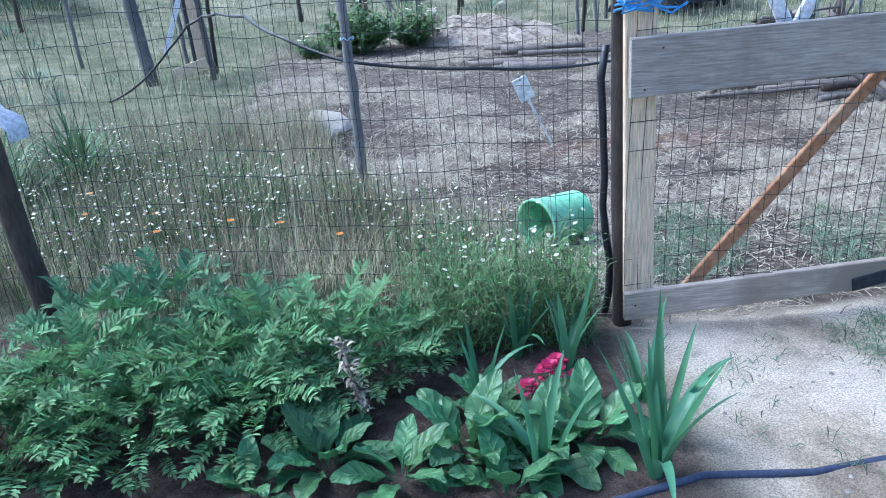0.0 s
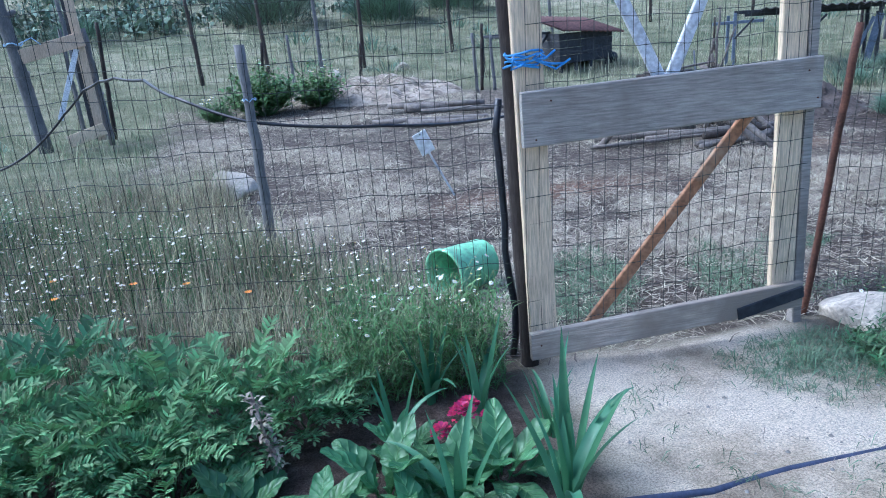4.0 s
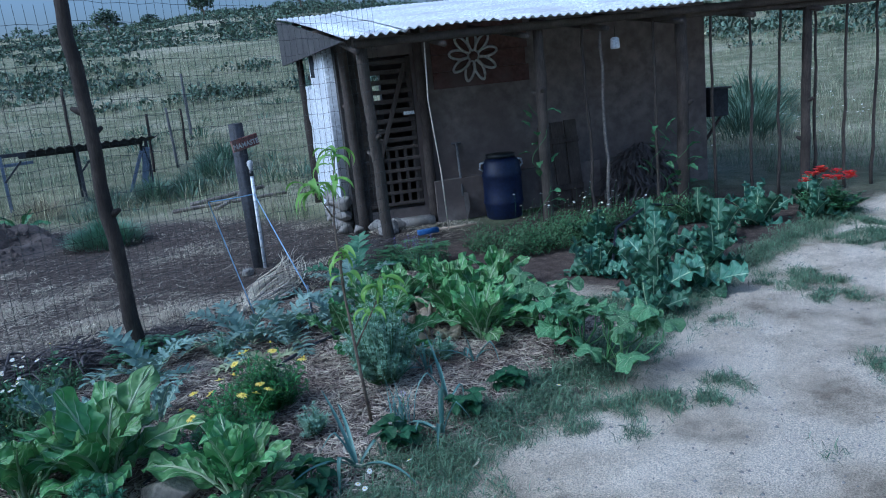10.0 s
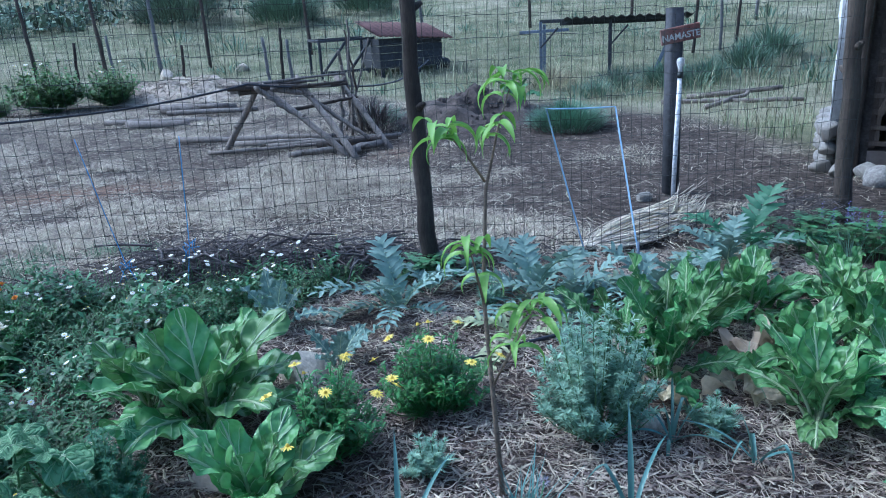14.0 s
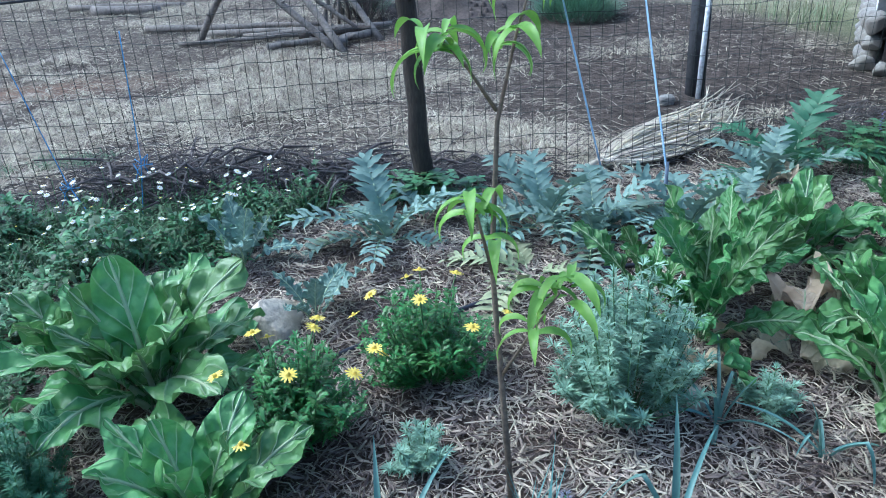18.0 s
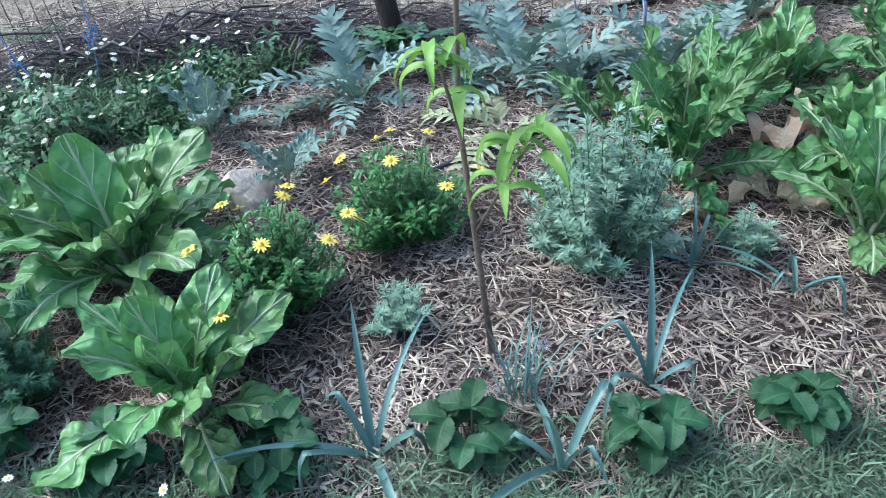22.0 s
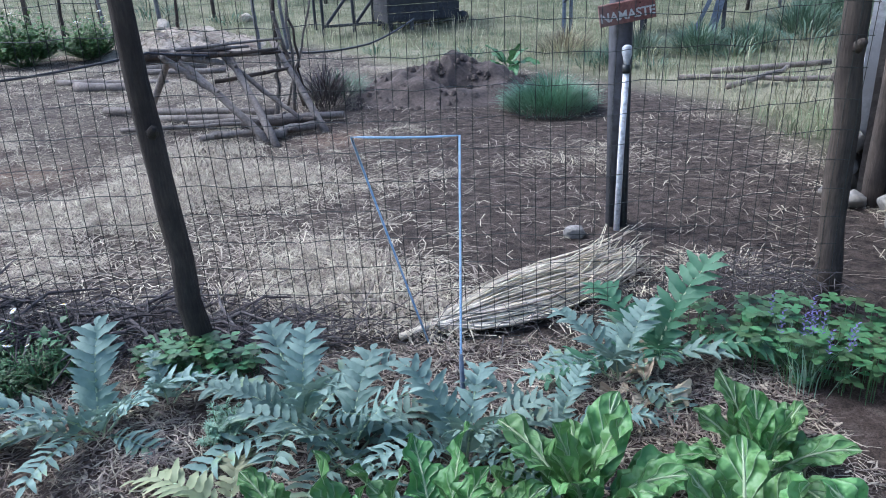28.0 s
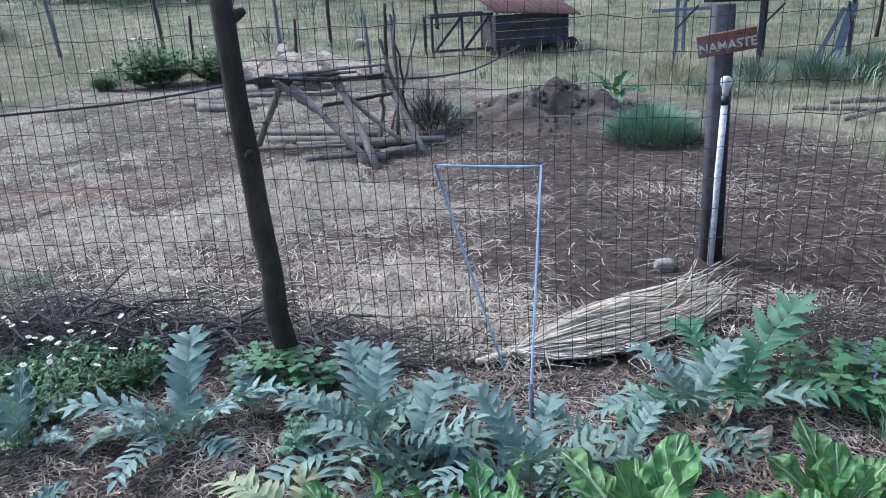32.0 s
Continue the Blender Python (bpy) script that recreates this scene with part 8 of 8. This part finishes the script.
# dry palm frond
pf = thing("dry_palm_frond", (0, 0, 0), "bundle of long pale palm strands lying at the fence", "palm frond")
s = Shape()
rr = random.Random(961)
for k in range(210):
    w, v = rr.uniform(-1, 1), rr.random()
    root = Vector((5.43 + rr.uniform(0, 0.06), 2.575 + 0.02 * w, 0.04 + rr.uniform(0, 0.02)))
    bulge = Vector((5.80 + rr.uniform(-0.08, 0.08), 2.80 + 0.36 * w, 0.015 + 0.17 * v * (1 - w * w)))
    neck = Vector((6.20 + rr.uniform(-0.06, 0.06), 2.95 + 0.20 * w, 0.015 + 0.06 * v))
    tip = Vector((6.38 + rr.uniform(-0.12, 0.10), 3.08 + rr.uniform(-0.14, 0.12), rr.uniform(0.01, 0.06) if k % 5 else rr.uniform(0.05, 0.22)))
    pts = []
    for i in range(9):
        t = i / 8
        q = root * (1 - t) ** 3 + bulge * 3 * t * (1 - t) ** 2 + neck * 3 * t * t * (1 - t) + tip * t ** 3
        pts.append(q + Vector((rr.uniform(-0.008, 0.008), rr.uniform(-0.010, 0.010), rr.uniform(0, 0.010))))
    s.tube(pts, [0.0042] * 7 + [0.003, 0.0012], 4, 0, False)
part("strand", s, "palm", pf, kind="stuff")
s = Shape(); s.tube([(5.30, 2.53, 0.03), (5.44, 2.58, 0.045)], [0.014, 0.02], 7); part("stem", s, "palm", pf)


# ---- shrubs and far land ----
def broom(name, x, y, rad, high, n, mat, label, seed, cat="shrub", group="shrubs", spike=0.5):
    rr = random.Random(seed)
    s = Shape()
    for k in range(n):
        a, u = rr.uniform(0, math.tau), math.sqrt(rr.random())
        p = (rad * 0.72 * u * math.cos(a), rad * 0.72 * u * math.sin(a), high * rr.uniform(0.0, 0.55) * (1 - 0.5 * u))
        blade(s, p, a + rr.uniform(-0.6, 0.6), high * rr.uniform(0.3, 0.62), max(0.006, high * 0.016), 86 - 50 * u + rr.uniform(-12, 12), 25)
    ob = thing(name, (x, y, height(x, y) - 0.01), label, cat, group)
    part("foliage", s, mat, ob)
    return ob


for i, (x, y, r, h, n, mat, lab) in enumerate([(6.80, 6.62, 0.50, 0.42, 2300, "tuft", "dense rounded tuft of green broom in the run"), (8.01, 8.79, 0.35, 0.35, 600, "broom", "small green broom tuft in the grass"), (9.37, 9.5, 0.42, 0.55, 900, "broom", "spiky green broom shrub in the grass"), (10.14, 9.62, 0.40, 0.5, 800, "broom", "spiky green broom shrub in the grass"), (8.6, 9.5, 0.5, 0.45, 700, "hillshrub", "dark low shrub under the shelter"), (7.78, 10.09, 0.5, 0.5, 700, "meadow", "dry brown-tinged bush beside the shelter"), (4.75, 7.4, 0.28, 0.55, 500, "twig", "dry twiggy bush behind the branches"), (4.9, 7.8, 0.3, 0.4, 500, "broom", "small green shrub by the mound"), (11.32, 10.56, 0.6, 0.7, 900, "broom", "blue-green broom shrub in the grass"), (12.26, 11.27, 0.7, 0.8, 900, "broom", "blue-green broom shrub in the grass"), (11.3, 7.2, 0.6, 0.6, 800, "broom", "blue-green broom shrub in the grass"), (3.78, 21.1, 1.3, 1.3, 1600, "broom", "large blue-green broom shrub beyond the fence"), (6.12, 22.4, 1.2, 1.1, 1500, "broom", "large blue-green broom shrub beyond the fence"), (10.15, 23.7, 0.9, 0.7, 900, "broom", "blue-green broom shrub beyond the fence"), (-3.76, 20.45, 1.0, 0.8, 1000, "broom", "blue-green broom shrub beyond the fence"), (0.8, 22.0, 1.6, 1.4, 1300, "hillshrub", "dark rounded field shrub"), (-6, 16, 1.2, 1.0, 900, "broom", "blue-green broom shrub beyond the fence"), (13.6, 3.0, 0.8, 0.8, 900, "broom", "blue-green broom shrub behind the hut"), (15.0, 1.6, 0.9, 0.9, 900, "broom", "blue-green broom shrub behind the hut"), (16.5, 4.0, 1.0, 1.1, 900, "broom", "blue-green broom shrub behind the hut"), (18.5, 2.4, 1.1, 1.1, 900, "broom", "blue-green broom shrub behind the hut"), (-2.1, 5.4, 0.25, 0.75, 300, "weed", "dark upright weed in the meadow"), (-2.4, 4.9, 0.25, 0.8, 300, "weed", "dark upright weed in the meadow")]):
    broom("shrub", x, y, r, h, n, mat, lab, 970 + i)
LEAFB = bush_mesh(83, 0.42, 0.48, 90, 0.085, 0.035, "bushleaf", 12)
for x, y, q, lab in [(0.08, 11.81, 1.68, "leafy yellow-green bush with a few white flowers"), (0.92, 12.22, 1.38, "leafy yellow-green bush in the field"), (-0.66, 11.53, 0.72, "low leafy bush at the edge of the run")]:
    ob = thing("leafy_bush", (x, y, height(x, y)), lab, "bush", "leafy bushes", x * 90)
    add_bush(LEAFB, "bushleaf", ob, q)
    for k in range(9):
        rr = random.Random(int(x * 100) + k)
        me = daisy(0.03, 7, ["petalwhite", "yellow"], 1, 20, 0.3, k)
        flower_part(me, ob, rr.uniform(-0.3, 0.3) * q, rr.uniform(-0.3, 0.1) * q, q * rr.uniform(0.35, 0.5), 0.3, k)
rosette("burdock", 6.75, 8.5, BROAD, 9, 1.5, "broad-leaved green plant growing on the earth mound", "plant", "", 990, 0.05, lift=0.12)

# field grass, thinning with distance
fg, gg = Shape(), Shape()
rr = random.Random(981)
for k in range(70000):
    d = 7.5 + 42 * rr.random() ** 1.8
    a = rr.uniform(-1.0, 1.75)
    x, y = 4 + d * math.sin(a), -1 + d * math.cos(a)
    if zones(x, y)[3] < 0.5 or (6.8 < x < 12 and 0.5 < y < 7 and (x - 6.92) * U.x + (y - 2.58) * U.y > -0.4 and -0.3 < (x - 6.92) * V.x + (y - 2.58) * V.y < 4.6 and (x - 6.92) * U.x + (y - 2.58) * U.y < 4.8):
        continue
    q = 0.7 + d / 22
    blade(fg if noise.noise((x * 0.35, y * 0.35, 3)) + rr.uniform(-0.35, 0.35) > 0.03 else gg, (x, y, height(x, y) - 0.01), rr.uniform(0, 6.3), rr.uniform(0.10, 0.34) * q * 0.8, 0.006 * q, rr.uniform(55, 88), rr.uniform(10, 60))
for k in range(9000):
    d, a = 8.0 + 11 * rr.random(), rr.uniform(-1.0, 1.75)
    x, y = 4 + d * math.sin(a), -1 + d * math.cos(a)
    if zones(x, y)[3] < 0.6 or noise.noise((x * 0.5, y * 0.5, 41)) < -0.1 or (x > 6.5 and y < 7.5 and x < 13):
        continue
    blade(fg, (x, y, height(x, y)), rr.uniform(0, 6.3), rr.uniform(0.22, 0.5), rr.uniform(0.004, 0.009), rr.uniform(68, 89), rr.uniform(5, 60))
whole("field_grass", fg, "fieldgrass", "dry pale grass of the rough field", "grass", kind="stuff")
whole("field_greens", gg, "fieldgreen", "greener grass in the rough field", "grass", kind="stuff")
dsy = Shape()
for k in range(420):
    d, a = rr.uniform(8.5, 20), rr.uniform(1.0, 1.75)
    x, y = 4 + d * math.sin(a), -1 + d * math.cos(a)
    if x > 11.5 or y < -0.5:
        daisies(dsy, x, y, height(x, y) + rr.uniform(0.1, 0.3), 0.02, rr)
whole("field_daisies", dsy, ["petalwhite", "yellow", "stem"], "white daisies in the field behind the hut", "daisies", kind="stuff")


tf = Shape()
rr = random.Random(983)
for k in range(420):
    d, a = 9.5 + 26 * rr.random() ** 1.4, rr.uniform(-1.0, 1.6)
    x, y = 4 + d * math.sin(a), -1 + d * math.cos(a)
    if zones(x, y)[3] < 0.8 or noise.noise((x * 0.2, y * 0.2, 31)) < -0.1 or (x > 6.5 and y < 7.5):
        continue
    q = rr.uniform(0.12, 0.42) * (0.8 + d / 40)
    for j in range(46):
        b, u = rr.uniform(0, math.tau), math.sqrt(rr.random())
        blade(tf, (x + q * 0.8 * u * math.cos(b), y + q * 0.8 * u * math.sin(b), height(x, y) + q * 0.4 * (1 - u) * rr.random()), b, q * rr.uniform(0.5, 1.0), q * 0.045, 85 - 50 * u + rr.uniform(-12, 12), 40)
whole("field_tufts", tf, "broom", "scattered blue-green tussocks in the field", "tussocks", kind="stuff")


def hill_shrubs():
    s = Shape()
    rr = random.Random(991)
    n = 0
    while n < 7600:
        d = 17 + 330 * rr.random() ** 2.3
        a = rr.uniform(-1.1, 1.75)
        x, y = 4 + d * math.sin(a), -1 + d * math.cos(a)
        band = 0.3 * math.exp(-((d - 34) / 9) ** 2) - 0.35 * math.exp(-((d - 52) / 6) ** 2) + 0.8 * noise.noise((x / 40, y / 28, 2.2)) + 0.8 * noise.noise((x / 7, y / 7, 4))
        if band < (0.42 - 0.38 * smooth_step(0.1, -0.2, a) if d < 26 else -0.14 + 0.12 * smooth_step(0.3, 0.0, a) if d < 60 else -0.15) - 0.35 * math.exp(-((a - 0.72) / 0.3) ** 2) * (d > 60):
            continue
        n += 1
        r = rr.uniform(0.3, 0.9) * (0.7 + d / 90)
        g = height(x, y)
        for k in range(44 if d < 50 else 30):
            b, u = rr.uniform(0, math.tau), math.sqrt(rr.random())
            px, py, pz = x + r * u * math.cos(b) * 0.9, y + r * u * math.sin(b) * 0.9, g + r * 0.62 * (1 - u * u) * rr.uniform(0.2, 1.0) - 0.05
            blade(s, (px, py, pz), rr.uniform(0, 6.3), r * rr.uniform(0.22, 0.45), r * (0.15 if d < 50 else 0.26), rr.uniform(0, 85), 50)
    whole("hillside_scrub", s, "hillshrub", "dark scrub covering the far hillside", "scrub", kind="stuff")


hill_shrubs()
for i, (d, a, r) in enumerate([(190, 0.55, 4), (200, 0.60, 3), (150, 0.66, 3.2), (170, 0.78, 3.5), (160, 0.86, 3), (210, 0.2, 3), (230, 0.32, 3.5), (120, 0.5, 2.2)]):
    x, y = 4 + d * math.sin(a), -1 + d * math.cos(a)
    rr = random.Random(i)
    ob = thing("tree", (x, y, height(x, y) - 0.1), "dark round-crowned tree on the far hillside", "tree", "hill trees")
    s = Shape(); s.tube([(0, 0, 0), (0.1 * r, 0, r * 0.5), (0, 0.05 * r, r)], [r * 0.07, r * 0.05, r * 0.02], 7)
    for k in range(4):
        s.tube([(0.05 * r, 0, r * (0.45 + 0.1 * k)), (r * 0.5 * math.cos(k * 1.7), r * 0.5 * math.sin(k * 1.7), r * (0.8 + 0.08 * k))], [r * 0.035, r * 0.012], 5)
    part("trunk", s, "bark", ob)
    s = Shape()
    for k in range(420):
        b, u, w = rr.uniform(0, math.tau), rr.random() ** 0.4, rr.uniform(-0.6, 1)
        blade(s, (r * 0.8 * u * math.cos(b) * math.sqrt(max(0.05, 1 - w * w)), r * 0.8 * u * math.sin(b) * math.sqrt(max(0.05, 1 - w * w)), r * 1.05 + r * 0.55 * w * u), rr.uniform(0, 6.3), r * 0.25, r * 0.14, rr.uniform(-30, 70), 50)
    part("crown", s, "hillshrub", ob)
